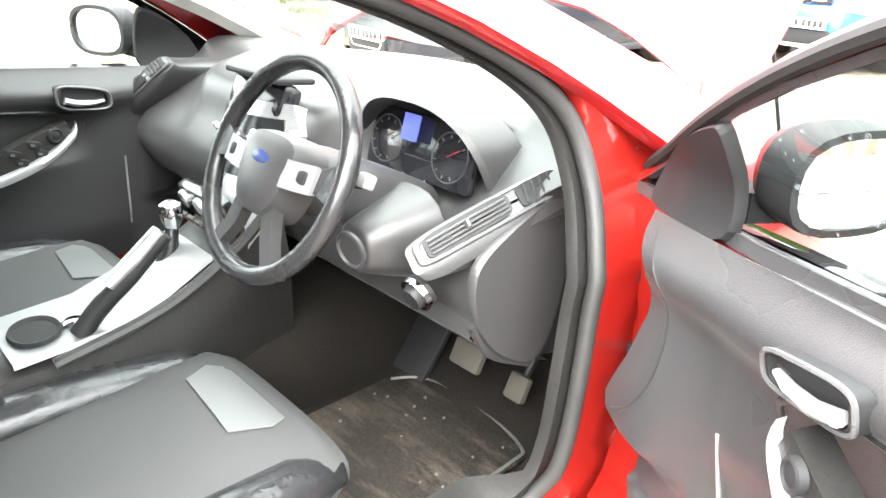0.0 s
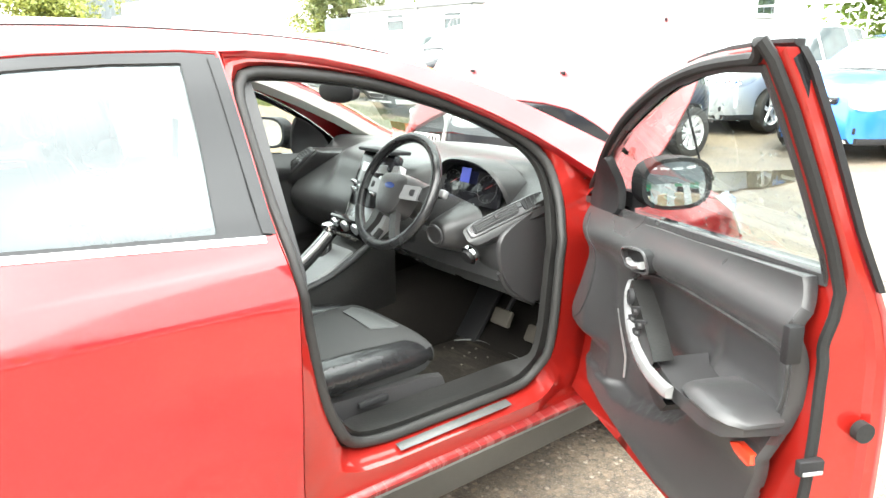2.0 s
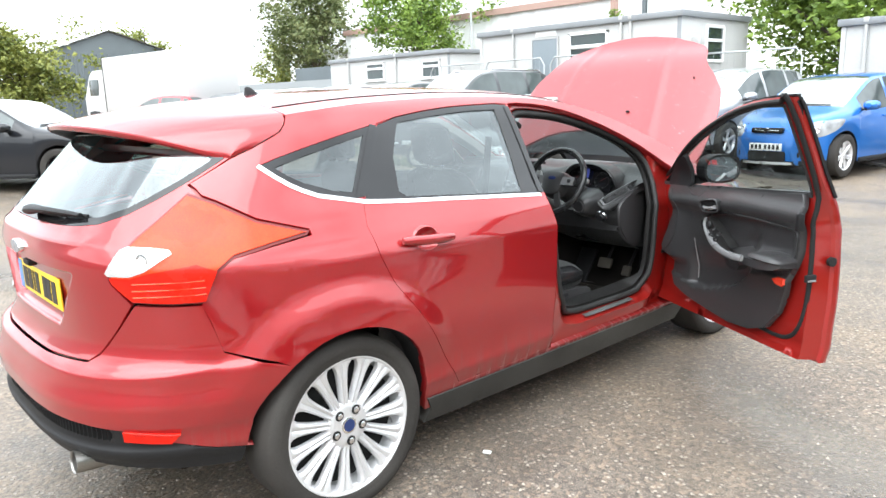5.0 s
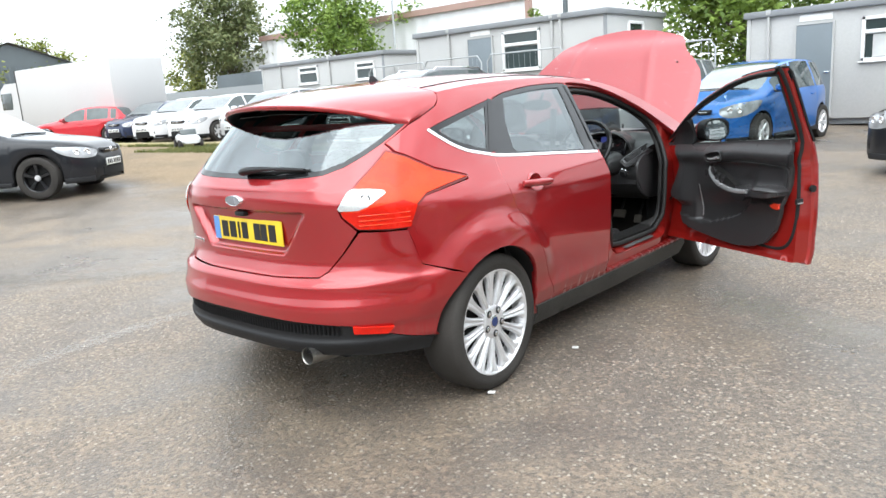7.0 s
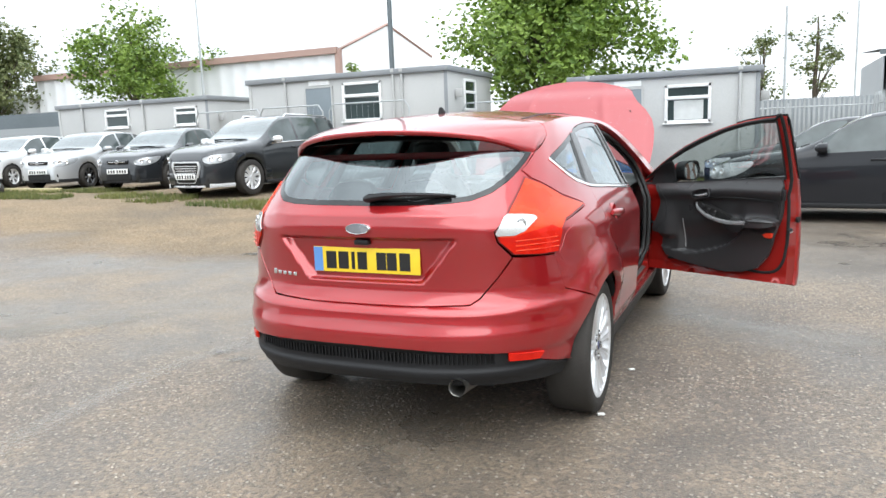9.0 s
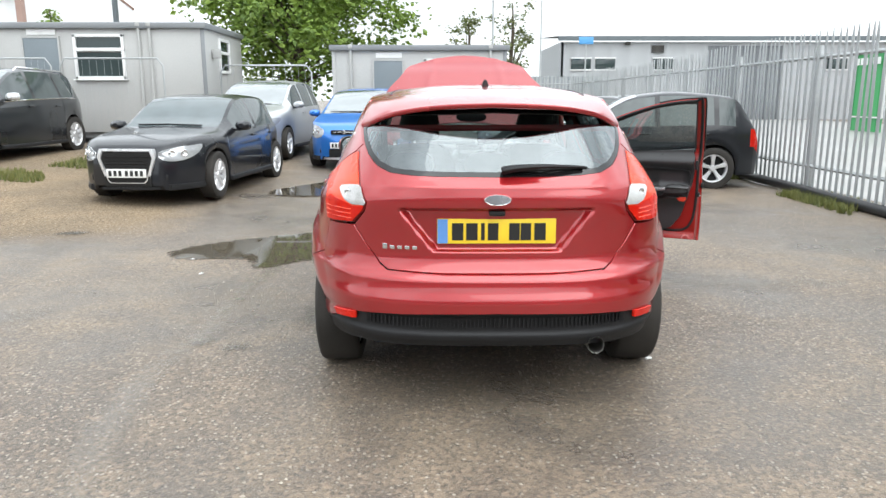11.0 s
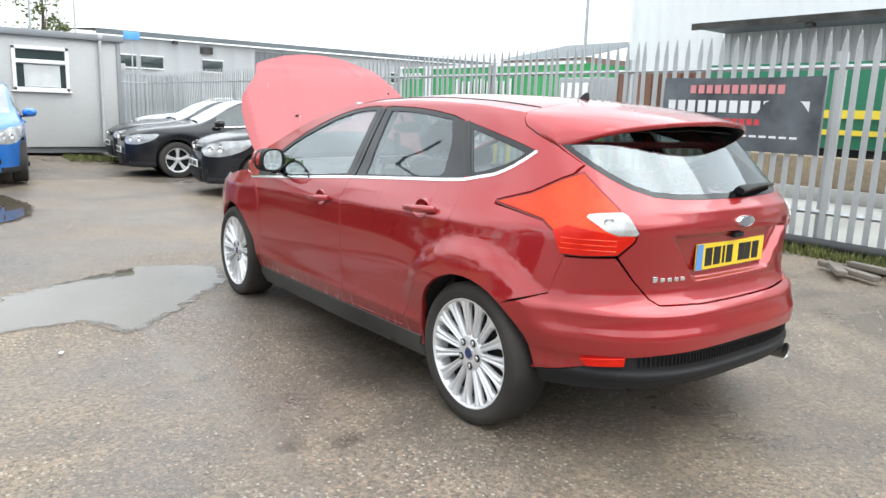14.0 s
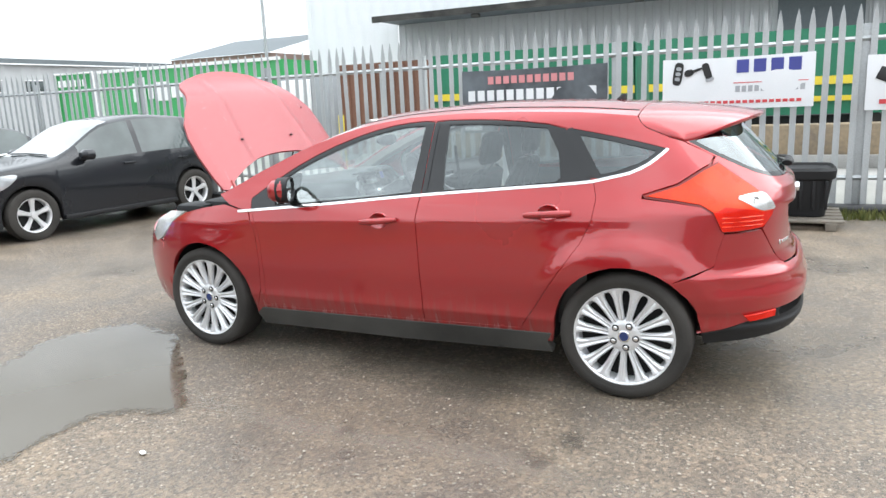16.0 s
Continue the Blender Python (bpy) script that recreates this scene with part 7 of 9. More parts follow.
def banner(y0, y1, z0, z1, material, label, tilt=0.0):
    """A vinyl sheet on the yard side of the fence, y0 (far) to y1, sagging a little between its ties."""
    rows = [[(0.006 * math.sin(6 * u) - 0.01 * math.sin(math.pi * v), y0 + (y1 - y0) * u, z0 + (z1 - z0) * v - 0.012 * math.sin(math.pi * u) * v) for u in [i / 16 for i in range(17)]] for v in [j / 6 for j in range(7)]]
    b = thing("fence_banner", label, "banner", (5.125, 0, 0), group="fence banners")
    part("sheet", loft(rows, False), material, b)
    part("sheet_back", loft([[(p[0] + 0.004, p[1], p[2]) for p in r] for r in rows], False), BANNER_W, b)
    return b


def bars(b, material, y0, y1, z, h, gaps, x=-0.012):
    w = (y1 - y0) / gaps
    for i in range(gaps):
        part("print_bar", box(x, y0 + w * (i + 0.42), z, 0.003, abs(w) * 0.72, h), material, b)


b = banner(3.40, 1.39, 1.03, 1.87, BANNER_D, "dark printed vinyl banner with red and white bars")
bars(b, INK_PINK, 3.02, 1.80, 1.73, 0.10, 11)
bars(b, BANNER_W, 3.32, 1.50, 1.53, 0.14, 13)
bars(b, INK_RED, 2.70, 1.60, 1.36, 0.07, 12)
bars(b, BANNER_W, 2.55, 1.60, 1.20, 0.025, 8)
part("code_panel", box(-0.012, 3.25, 1.22, 0.003, 0.26, 0.30), BANNER_W, b)
for i in range(4):
    part("code_bar", box(-0.015, 3.25, 1.13 + i * 0.06, 0.003, 0.20, 0.025), INK_GREY, b)
part("key_shape", moved(box(0, 0, 0, 0.003, 0.34, 0.07, 0.001), pose(-0.014, 2.95, 1.22, 32)), INK_GREY, b)
part("key_blade", moved(box(0, 0, 0, 0.003, 0.20, 0.035, 0.001), pose(-0.014, 2.72, 1.10, 40)), BANNER_W, b)
b = banner(0.71, -0.96, 1.245, 1.855, BANNER_W, "white printed vinyl banner with blue bars and key shapes")


def oval_on(b, name, material, y, z, hw, hh, turn, p=2.6, x=-0.014):
    """A thin rounded printed shape on a banner."""
    loops = [[(d, q[0], q[2]) for q in ring(0, 0, 0, hw, hh, p, 20)] for d in (0.0015, -0.0015)]
    part(name, moved(loft(loops, True, True), pose(x, y, z, turn)), material, b)


oval_on(b, "key_fob", INK, 0.53, 1.68, 0.055, 0.135, 8, 4)
for dz in (0.06, 0.0, -0.06):
    oval_on(b, "fob_button", INK_GREY, 0.53 - dz * 0.14, 1.68 + dz, 0.030, 0.022, 8, 3, -0.018)
oval_on(b, "key_head", INK, 0.405, 1.685, 0.055, 0.040, -20)
oval_on(b, "key_blade", INK, 0.315, 1.715, 0.060, 0.016, -20, 4)
oval_on(b, "key_fob", INK, 0.20, 1.70, 0.042, 0.095, -18, 5)
oval_on(b, "key_blade", INK_GREY, 0.165, 1.60, 0.050, 0.022, -18, 4)
bars(b, INK_BLUE, -0.12, -0.86, 1.735, 0.15, 4)
bars(b, INK_GREY, -0.12, -0.88, 1.475, 0.07, 11)
part("rule_bar", box(-0.013, -0.50, 1.545, 0.003, 0.80, 0.010), INK_RED, b)
bars(b, INK_RED, 0.30, -0.85, 1.325, 0.035, 16)
b = banner(-1.47, -3.0, 1.18, 1.78, BANNER_W, "white printed vinyl banner with dark shapes")
part("key_shape", moved(box(0, 0, 0, 0.003, 0.30, 0.14, 0.001), pose(-0.014, -1.72, 1.53, 24)), INK, b)
bars(b, INK_RED, -1.6, -2.8, 1.27, 0.05, 10)

# ---- grey cabins ----
CAB = surf("grey_cabin_panel", (0.44, 0.44, 0.43), 0.55, 0, 0.10, 5)
CAB_TRIM = surf("dark_cabin_trim", (0.22, 0.23, 0.24), 0.5, 0, 0.12, 8)
PVC = surf("white_window_frame", (0.78, 0.78, 0.77), 0.35, 0, 0.04, 10)
CABDOOR = surf("blue_grey_door", (0.17, 0.20, 0.22), 0.5, 0, 0.1, 8)
PANE = surf("dark_window_pane", (0.03, 0.045, 0.045), 0.05, 0, 0.3, 6, coat=0.6)
NET = surf("net_curtain", (0.55, 0.56, 0.55), 0.8, 0, 0.15, 30)


def cabin_window(c, x, z0, z1, w, y, curtain):
    """A white framed window with a top light, on the front face."""
    zc, h = (z0 + z1) / 2, z1 - z0
    f = part("window", join(box(x, y - 0.02, z0 + 0.035, w, 0.06, 0.07, 0.008), box(x, y - 0.02, z1 - 0.035, w, 0.06, 0.07, 0.008), box(x - w / 2 + 0.035, y - 0.02, zc, 0.07, 0.06, h, 0.008), box(x + w / 2 - 0.035, y - 0.02, zc, 0.07, 0.06, h, 0.008), box(x, y - 0.022, z1 - 0.34 * h, w, 0.06, 0.08, 0.008)), PVC, c, "white framed window")
    part("top_light", box(x, y + 0.002, z1 - 0.2 * h, w - 0.1, 0.012, h * 0.28), PANE, f)
    part("lower_pane", box(x, y + 0.002, z0 + 0.32 * h, w - 0.1, 0.012, h * 0.56), PANE, f)
    if curtain:
        part("curtain", box(x + 0.02, y - 0.008, z0 + 0.34 * h, (w - 0.1) * 0.7, 0.008, h * 0.5), NET, f)
    part("sill", box(x, y - 0.045, z0 - 0.01, w + 0.08, 0.08, 0.03, 0.006), PVC, f)


def cabin(x0, x1, y0, z0, z1, deep, label, doors=(), windows=(), end_window=None, pipes=()):
    c = thing("portable_cabin", label, "cabin", (0, 0, 0), group="portable cabins")
    xm, w, h = (x0 + x1) / 2, x1 - x0, z1 - z0
    part("body", box(xm, y0 + deep / 2, (z0 + z1) / 2, w, deep, h, 0.01), CAB, c)
    part("roof_edge", box(xm, y0 + deep / 2 - 0.02, z1 + 0.05, w + 0.14, deep + 0.14, 0.14, 0.02), CAB_TRIM, c, "dark roof edging")
    part("skid", box(xm, y0 + deep / 2, z0 - 0.06, w - 0.2, deep - 0.2, 0.14), CAB_TRIM, c)
    for k in range(4):
        g = rise(x0 + 0.4, y0)
        part("block", box(x0 + 0.4 + (w - 0.8) * k / 3, y0 + 0.35, (g + z0 - 0.12) / 2, 0.4, 0.4, max(0.06, z0 - 0.10 - g)), CLAD, c)
    for x in (x0 + 0.04, x1 - 0.04):
        part("corner_post", box(x, y0 - 0.008, (z0 + z1) / 2, 0.09, 0.03, h, 0.006), CAB_TRIM if x > xm else CAB, c)
    for x in pipes:
        part("downpipe", cyl((x, y0 - 0.05, z0 + 0.1), (x, y0 - 0.05, z1 + 0.02), 0.035, 10), CAB, c)
        part("gutter_outlet", box(x, y0 - 0.05, z1 + 0.08, 0.10, 0.10, 0.10, 0.01), CAB, c)
    for x, dw, dh in doors:
        d = part("door", box(x, y0 - 0.02, z0 + dh / 2 + 0.03, dw, 0.05, dh, 0.006), CABDOOR, c, "blue-grey cabin door")
        part("door_frame", join(box(x - dw / 2 - 0.02, y0 - 0.02, z0 + dh / 2 + 0.03, 0.04, 0.07, dh), box(x + dw / 2 + 0.02, y0 - 0.02, z0 + dh / 2 + 0.03, 0.04, 0.07, dh), box(x, y0 - 0.02, z0 + dh + 0.05, dw + 0.08, 0.07, 0.04)), CAB, d)
        part("door_handle", box(x + dw / 2 - 0.08, y0 - 0.06, z0 + 1.0, 0.10, 0.04, 0.03, 0.006), CHROME, d)
        part("door_sign", box(x + 0.02, y0 - 0.012, z0 + dh + 0.17, 0.66, 0.02, 0.13), PVC, c)
    for x, a, b_, ww, cur in windows:
        cabin_window(c, x, a, b_, ww, y0, cur)
    if end_window:
        ya, a, b_, ww = end_window
        f = part("end_window", join(*[box(x1 + 0.015, yy, zz, 0.06, sy, sz, 0.006) for yy, zz, sy, sz in ((ya, a, ww, 0.07), (ya, b_, ww, 0.07), (ya - ww / 2, (a + b_) / 2, 0.07, b_ - a), (ya + ww / 2, (a + b_) / 2, 0.07, b_ - a), (ya, a + 0.6 * (b_ - a), ww, 0.07))]), PVC, c)
        part("end_pane", box(x1 + 0.006, ya, (a + b_) / 2, 0.012, ww - 0.05, b_ - a - 0.05), PANE, f)
    part("ac_unit", box(x1 + 0.12, y0 + 0.5, z1 - 0.55, 0.2, 0.12, 0.22, 0.02), CAB, c)
    return c


cabin(-2.92, 1.52, 15.15, 0.30, 2.60, 2.6, "pale grey portable cabin with a curtained window", [(-1.50, 0.72, 2.0)], [(-0.06, 1.47, 2.38, 1.06, True)], None, (-2.45, 1.1))
cabin(-11.75, -5.65, 13.6, 0.62, 3.00, 3.2, "pale grey portable cabin with a white framed window", [(-9.43, 0.80, 2.12)], [(-8.10, 1.84, 2.86, 1.18, False)], (15.1, 2.05, 2.82, 0.8), (-10.5, -7.15, -6.9))
cabin(-21.2, -14.5, 15.0, 0.50, 2.80, 2.8, "pale grey portable cabin behind the parked cars", [], [(-18.4, 2.04, 2.68, 1.1, False), (-15.4, 2.02, 2.62, 0.95, False)], None, (-20.0, -17.2))


# temporary fencing in front of the middle cabin
def mesh_panel(x0, x1, y):
    f = thing("temporary_fence", "thin grey temporary fence panel", "fence", group="temporary fences")
    z = rise((x0 + x1) / 2, y)
    part("frame", tube([(x0, y, z), (x0, y, z + 1.75), (x0 + 0.12, y, z + 1.92), (x1 - 0.12, y, z + 1.92), (x1, y, z + 1.75), (x1, y, z)], 0.02, 8), GALV, f)
    for k in range(1, 14):
        x = x0 + (x1 - x0) * k / 14
        part("wire", cyl((x, y, z + 0.2), (x, y, z + 1.9), 0.003, 4), GALV, f)


for x0, x1, y in ((-10.9, -8.9, 12.9), (-8.7, -6.4, 12.9), (-5.5, -3.3, 14.2), (-13.4, -11.1, 13.2)):
    mesh_panel(x0, x1, y)

# ---- buildings ----
SHED = surf("white_profiled_steel", (0.76, 0.77, 0.78), 0.5, 0, 0.06, 3)
SHED_D = surf("grey_profiled_steel", (0.30, 0.32, 0.33), 0.5, 0, 0.08, 3)
BROWN = surf("brown_verge_trim", (0.36, 0.24, 0.20), 0.6, 0, 0.1, 5)
ROOFGREY = surf("grey_sheet_roof", (0.42, 0.43, 0.44), 0.55, 0, 0.1, 3)
SLATE = surf("dark_barn_sheet", (0.12, 0.14, 0.15), 0.6, 0, 0.2, 3)


def ribbed(p, q, z0, z1, pitch, d):
    """A wall of profiled sheet between two plan points."""
    a, b = Vector((*p, 0)), Vector((*q, 0))
    L = (b - a).length
    u = (b - a).normalized()
    nrm = Vector((u.y, -u.x, 0))
    prof = []
    k = int(L / pitch)
    for i in range(k):
        for t, h in ((0.0, 0), (0.55, 0), (0.65, d), (0.9, d)):
            prof.append(a + u * (i + t) * L / k + nrm * h)
    prof.append(b)
    return loft([[(v.x, v.y, z0) for v in prof], [(v.x, v.y, z1) for v in prof]], False)


wh_ = thing("warehouse", "white gabled warehouse with brown verge trim", "warehouse")
A, B, C, D = (-44.0, 32.0), (-19.9, 32.0), (-17.4, 39.0), (-41.5, 39.0)
rz0, rz1 = 6.35, 8.0
RA, RB = Vector((A[0] + 1.25, 35.5, rz1)), Vector((B[0] + 1.25, 35.5, rz1))
part("long_wall", ribbed(A, B, 0, rz0, 1.0, 0.05), SHED, wh_)
part("gable_wall", loft([[(B[0], B[1], 0), (RB.x, RB.y, 0), (C[0], C[1], 0)], [(B[0], B[1], rz0), tuple(RB), (C[0], C[1], rz0)]], False), SHED, wh_)
part("roof", loft([[(A[0], A[1] - 0.2, rz0), (B[0], B[1] - 0.2, rz0)], [tuple(RA), tuple(RB)], [(D[0], D[1], rz0), (C[0], C[1], rz0)]], False), ROOFGREY, wh_)
part("eaves_trim", box((A[0] + B[0]) / 2, 31.85, rz0 - 0.05, B[0] - A[0], 0.2, 0.35), BROWN, wh_)
part("corner_trim", box(B[0], B[1] - 0.05, rz0 / 2, 0.3, 0.3, rz0), BROWN, wh_)
part("verge_trim", tube([(B[0], B[1], rz0), tuple(RB), (C[0], C[1], rz0)], 0.09, 4), BROWN, wh_)
part("low_wing", box(-48, 34, 2.6, 7, 5, 5.2), SHED, wh_)

lb = thing("long_building", "long low grey industrial building with dark roof edge", "building")
part("wall", ribbed((7.9, 45.0), (70.0, 45.0), 0, 5.0, 1.2, 0.06), surf("pale_grey_cladding", (0.40, 0.41, 0.42), 0.5, 0, 0.06, 3), lb)
part("end_wall", box(7.95, 50, 2.5, 0.2, 10, 5.0), SHED_D, lb)
part("roof", loft([[(7.6, 44.6, 5.05), (70.4, 44.6, 5.05)], [(7.6, 44.6, 5.35), (70.4, 44.6, 5.35)], [(7.6, 55, 6.0), (70.4, 55, 6.0)]], False), SLATE, lb)
for x, w in ((20.0, 5.0), (40, 5.0), (52, 4.0)):
    part("roller_door", ribbed((x - w / 2, 44.9), (x + w / 2, 44.9), 0, 4.75, 0.4, 0.05), surf("grey_roller_shutter", (0.16, 0.17, 0.18), 0.5, 0.2, 0.1, 4), lb)
for x in (8.6, 10.2, 14.0, 25.5, 28.5):
    wn_ = part("window", box(x + 0.6, 44.92, 3.6, 1.3, 0.08, 0.7, 0.01), PANE, lb)
    part("window_frame", join(box(x + 0.6, 44.9, 3.98, 1.4, 0.12, 0.07), box(x + 0.6, 44.9, 3.22, 1.4, 0.12, 0.07)), PVC, wn_)
part("number_bar", box(14.2, 44.88, 4.55, 0.8, 0.06, 0.45), CLAD, lb)
part("lamp", box(12.2, 44.8, 4.9, 0.3, 0.3, 0.2, 0.03), CLAD, lb)

fb_ = thing("factory_building", "tall white-clad factory with a dark canopy", "building")
part("upper_wall", ribbed((24.0, -30.0), (24.0, 19.0), 4.7, 13.0, 0.6, 0.04), SHED, fb_)
part("plain_wall", ribbed((23.9, 14.4), (23.9, 19.0), 0, 4.9, 0.6, 0.04), SHED, fb_)
part("end_wall", box(30, 19.0, 6.5, 12, 0.2, 13.0), SHED, fb_)
part("lower_wall", ribbed((23.98, -30.0), (23.98, 14.4), 0, 4.72, 0.3, 0.04), surf("weathered_cladding", (0.50, 0.51, 0.52), 0.55, 0, 0.12, 3), fb_)
part("canopy", box(22.9, -7.9, 4.78, 2.3, 44.6, 0.16, 0.02), SLATE, fb_)
part("canopy_edge", box(21.75, -7.9, 4.74, 0.06, 44.6, 0.24), CLAD, fb_)
for y in (10, 4, -2, -8):
    part("canopy_lamp", box(21.9, y, 4.55, 0.25, 0.3, 0.14, 0.03), CLAD, fb_)
part("dark_door", box(23.9, -1.6, 2.2, 0.2, 2.6, 4.4), SLATE, fb_)
br = thing("brick_annex", "small brown lean-to beside the factory", "building")
part("wall", box(26, 24, 2.0, 5, 6, 4.0), BROWN, br)
part("roof", loft([[(23.3, 20.8, 4.0), (23.3, 27.2, 4.0)], [(28.7, 20.8, 5.2), (28.7, 27.2, 5.2)]], False), SLATE, br)
gs = thing("grey_barn", "dark grey gabled shed far behind the lorry", "barn", (-60, 20, 0), 90)
part("wall", ribbed((-5.2, 0), (5.6, 0), 0, 5.6, 0.5, 0.06), SLATE, gs)
part("gable", ([(-5.2, 0, 5.6), (5.6, 0, 5.6), (0, 0, 7.3)], [(0, 1, 2)]), SLATE, gs)
part("roof", loft([[(-5.5, -0.3, 5.5), (-5.5, 12, 5.5)], [(0, -0.3, 7.45), (0, 12, 7.45)], [(5.9, -0.3, 5.5), (5.9, 12, 5.5)]], False), ROOFGREY, gs)
hd = thing("hoarding_wall", "pale grey boundary wall behind the car row", "wall")
part("wall", box(-34, 20, 1.4, 26, 0.2, 2.1), SHED_D, hd)
part("dark_stack", box(-31, 22, 2.6, 6, 1.5, 1.2), SLATE, hd)
yf = thing("yard_wall", "grey boarded boundary behind the cabins", "wall")
part("boards", ribbed((-4.0, 27.5), (7.0, 27.5), 0, 2.3, 0.2, 0.03), SHED_D, yf)

# ---- behind the fence: trailers, skips, kerb ----
GREEN = surf("green_trailer_paint", (0.05, 0.33, 0.10), 0.4, 0, 0.10, 3)
GREEN_D = surf("dark_green_paint", (0.02, 0.17, 0.09), 0.45, 0, 0.15, 3)
YEL = surf("yellow_stripe_paint", (0.70, 0.55, 0.04), 0.45, 0, 0.1, 5)
RUST = surf("rusty_brown_steel", (0.17, 0.085, 0.055), 0.7, 0, 0.3, 4)
tr = thing("green_trailer", "bright green box trailer with white bars", "trailer")
part("box", ribbed((18.0, 16.3), (18.0, 25.7), 0.95, 3.25, 0.5, 0.03), GREEN, tr)
part("end", box(19.2, 16.3, 2.1, 2.4, 0.08, 2.3), GREEN, tr)
part("top_rail", box(18.0, 21.0, 3.28, 0.12, 9.5, 0.12), PVC, tr)
part("corner_rail", box(17.95, 25.7, 2.1, 0.14, 0.14, 2.4), PVC, tr)
for i in range(9):
    part("letter_bar", box(17.93, 23.6 - i * 0.42, 2.35, 0.02, 0.28, 0.75 if i in (0, 3, 4, 8) else 0.55), PVC, tr)
for y in (17.2, 18.4, 24.6):
    part("wheel", lathe([(-0.12, 0.2), (-0.12, 0.48), (0.12, 0.48), (0.12, 0.2)], 24), TYRE, tr).matrix_basis = pose(18.3, y, 0.48)
part("underframe", box(19.0, 21, 0.75, 1.6, 9.0, 0.3), DARK, tr)
tr2 = thing("green_trailer", "green trailer end with white door frame", "trailer")
part("box", ribbed((17.9, 25.9), (17.9, 28.2), 0.0, 3.3, 0.4, 0.04), GREEN, tr2)
part("frame", tube([(17.85, 25.9, 0.6), (17.85, 25.9, 3.3), (17.85, 28.2, 3.3), (17.85, 28.2, 0.6)], 0.07, 4, True), PVC, tr2)
for i in range(6):
    part("letter_bar", box(17.80, 27.9 - i * 0.3, 2.9, 0.02, 0.2, 0.28), PVC, tr2)
for y0, y1 in ((2.3, 7.2), (-3.2, 2.0), (-9.0, -3.6)):
    sk = thing("green_lorry_body", "dark green lorry body with yellow stripes", "lorry", group="green lorries")
    part("side", ribbed((12.0, y0), (12.0, y1), 0.9, 2.55, 0.45, 0.03), GREEN_D, sk)
    part("end", box(13.1, y0, 1.7, 2.2, 0.06, 1.65), GREEN_D, sk)
    part("stripe", box(11.95, (y0 + y1) / 2, 1.55, 0.03, y1 - y0, 0.16), YEL, sk)
    part("stripe", box(11.95, (y0 + y1) / 2, 1.20, 0.03, y1 - y0, 0.10), YEL, sk)
    part("chassis", box(12.9, (y0 + y1) / 2, 0.70, 1.5, y1 - y0 - 0.3, 0.35), DARK, sk)
    for k in (0.2, 0.75):
        part("wheel", lathe([(-0.12, 0.2), (-0.12, 0.46), (0.12, 0.46), (0.12, 0.2)], 24), TYRE, sk).matrix_basis = pose(12.2, y0 + (y1 - y0) * k, 0.46)
rs = thing("rusty_container", "rusty brown steel container", "container")
part("side", ribbed((12.1, 7.5), (12.1, 9.9), 0.2, 2.5, 0.25, 0.05), RUST, rs)
part("end", box(13.2, 7.5, 1.35, 2.2, 0.06, 2.3), RUST, rs)
part("door_bar", box(12.0, 8.6, 1.4, 0.05, 0.06, 2.1), GALV, rs)
pl = thing("stacked_plant", "pale stacked plant and pallets beyond the fence", "machinery")
part("frame", box(13.0, 11.2, 1.2, 1.6, 1.6, 2.3, 0.05), SHED_D, pl)
part("panel", box(12.1, 11.3, 1.7, 0.1, 0.9, 1.0, 0.02), PVC, pl)
part("yellow_post", cyl((10.5, 8.9, 0), (10.5, 8.9, 1.25), 0.07, 12), YEL, pl)
for y in (9.5, 10.0):
    bo = thing("bollard", "short yellow steel bollard", "bollard", (10.4, y + 2.5, 0), group="yellow bollards")
    part("post", cyl((0, 0, 0), (0, 0, 1.0), 0.08, 12), YEL, bo)
    part("cap", lathe([(1.0, 0.08), (1.03, 0.05), (1.04, 0)], 12, "z"), YEL, bo)
CONCRETE = surf("pale_wet_concrete", (0.30, 0.295, 0.28), 0.42, 0, 0.35, 5, 0.002, grain=60, dark=(0.20, 0.195, 0.185))
kerb = new("kerb", mesh_of("kerb", box(10.6, -9.0, 0.39, 0.5, 34, 0.78, 0.03), surf("brown_stained_kerb", (0.24, 0.18, 0.11), 0.8, 0, 0.4, 9, dark=(0.11, 0.09, 0.07), grain=14)))
tagged(kerb, "brown stained low retaining kerb beyond the fence", "kerb", kind="structure")
tagged(new("kerb_foot", mesh_of("kerb_foot", box(10.3, -9.0, 0.12, 0.14, 34, 0.24, 0.02), CONCRETE)), "grey concrete foot of the low kerb", "kerb", kind="structure")
apron_g = loft([[(x, y, 0.006) for x in (5.75, 8, 11, 15, 19, 23.7)] for y in (-26, -18, -10, -4, 2, 8, 14, 20, 28, 36, 44)], False)
tagged(new("concrete_yard", mesh_of("concrete_yard", apron_g, CONCRETE)), "pale damp concrete yard beyond the fence", "ground", kind="structure")
for x, y, h, r, lab in ((-9.9, 18.9, 12, 0.09, "dark timber pole"), (22.7, 20.5, 12, 0.08, "tall grey lamp pole"), (2.5, 33, 6.5, 0.06, "slim grey pole"), (-23.0, 24.5, 9.0, 0.06, "slim white pole"), (6.4, 44, 9.5, 0.06, "slim lamp pole")):
    thing("pole", lab + " standing upright", "pole", (x, y, 0), g=tube([(0, 0, 0), (0, 0, h * 0.5), (0, 0, h)], [r, r * 0.9, r * 0.7], 10), material=SLATE if "dark" in lab else GALV)
sg = thing("blue_sign", "small blue sign on a slim post", "sign", (9.0, 42.5, 0))
part("post", cyl((0, 0, 0), (0, 0, 4.8), 0.04, 8), GALV, sg)
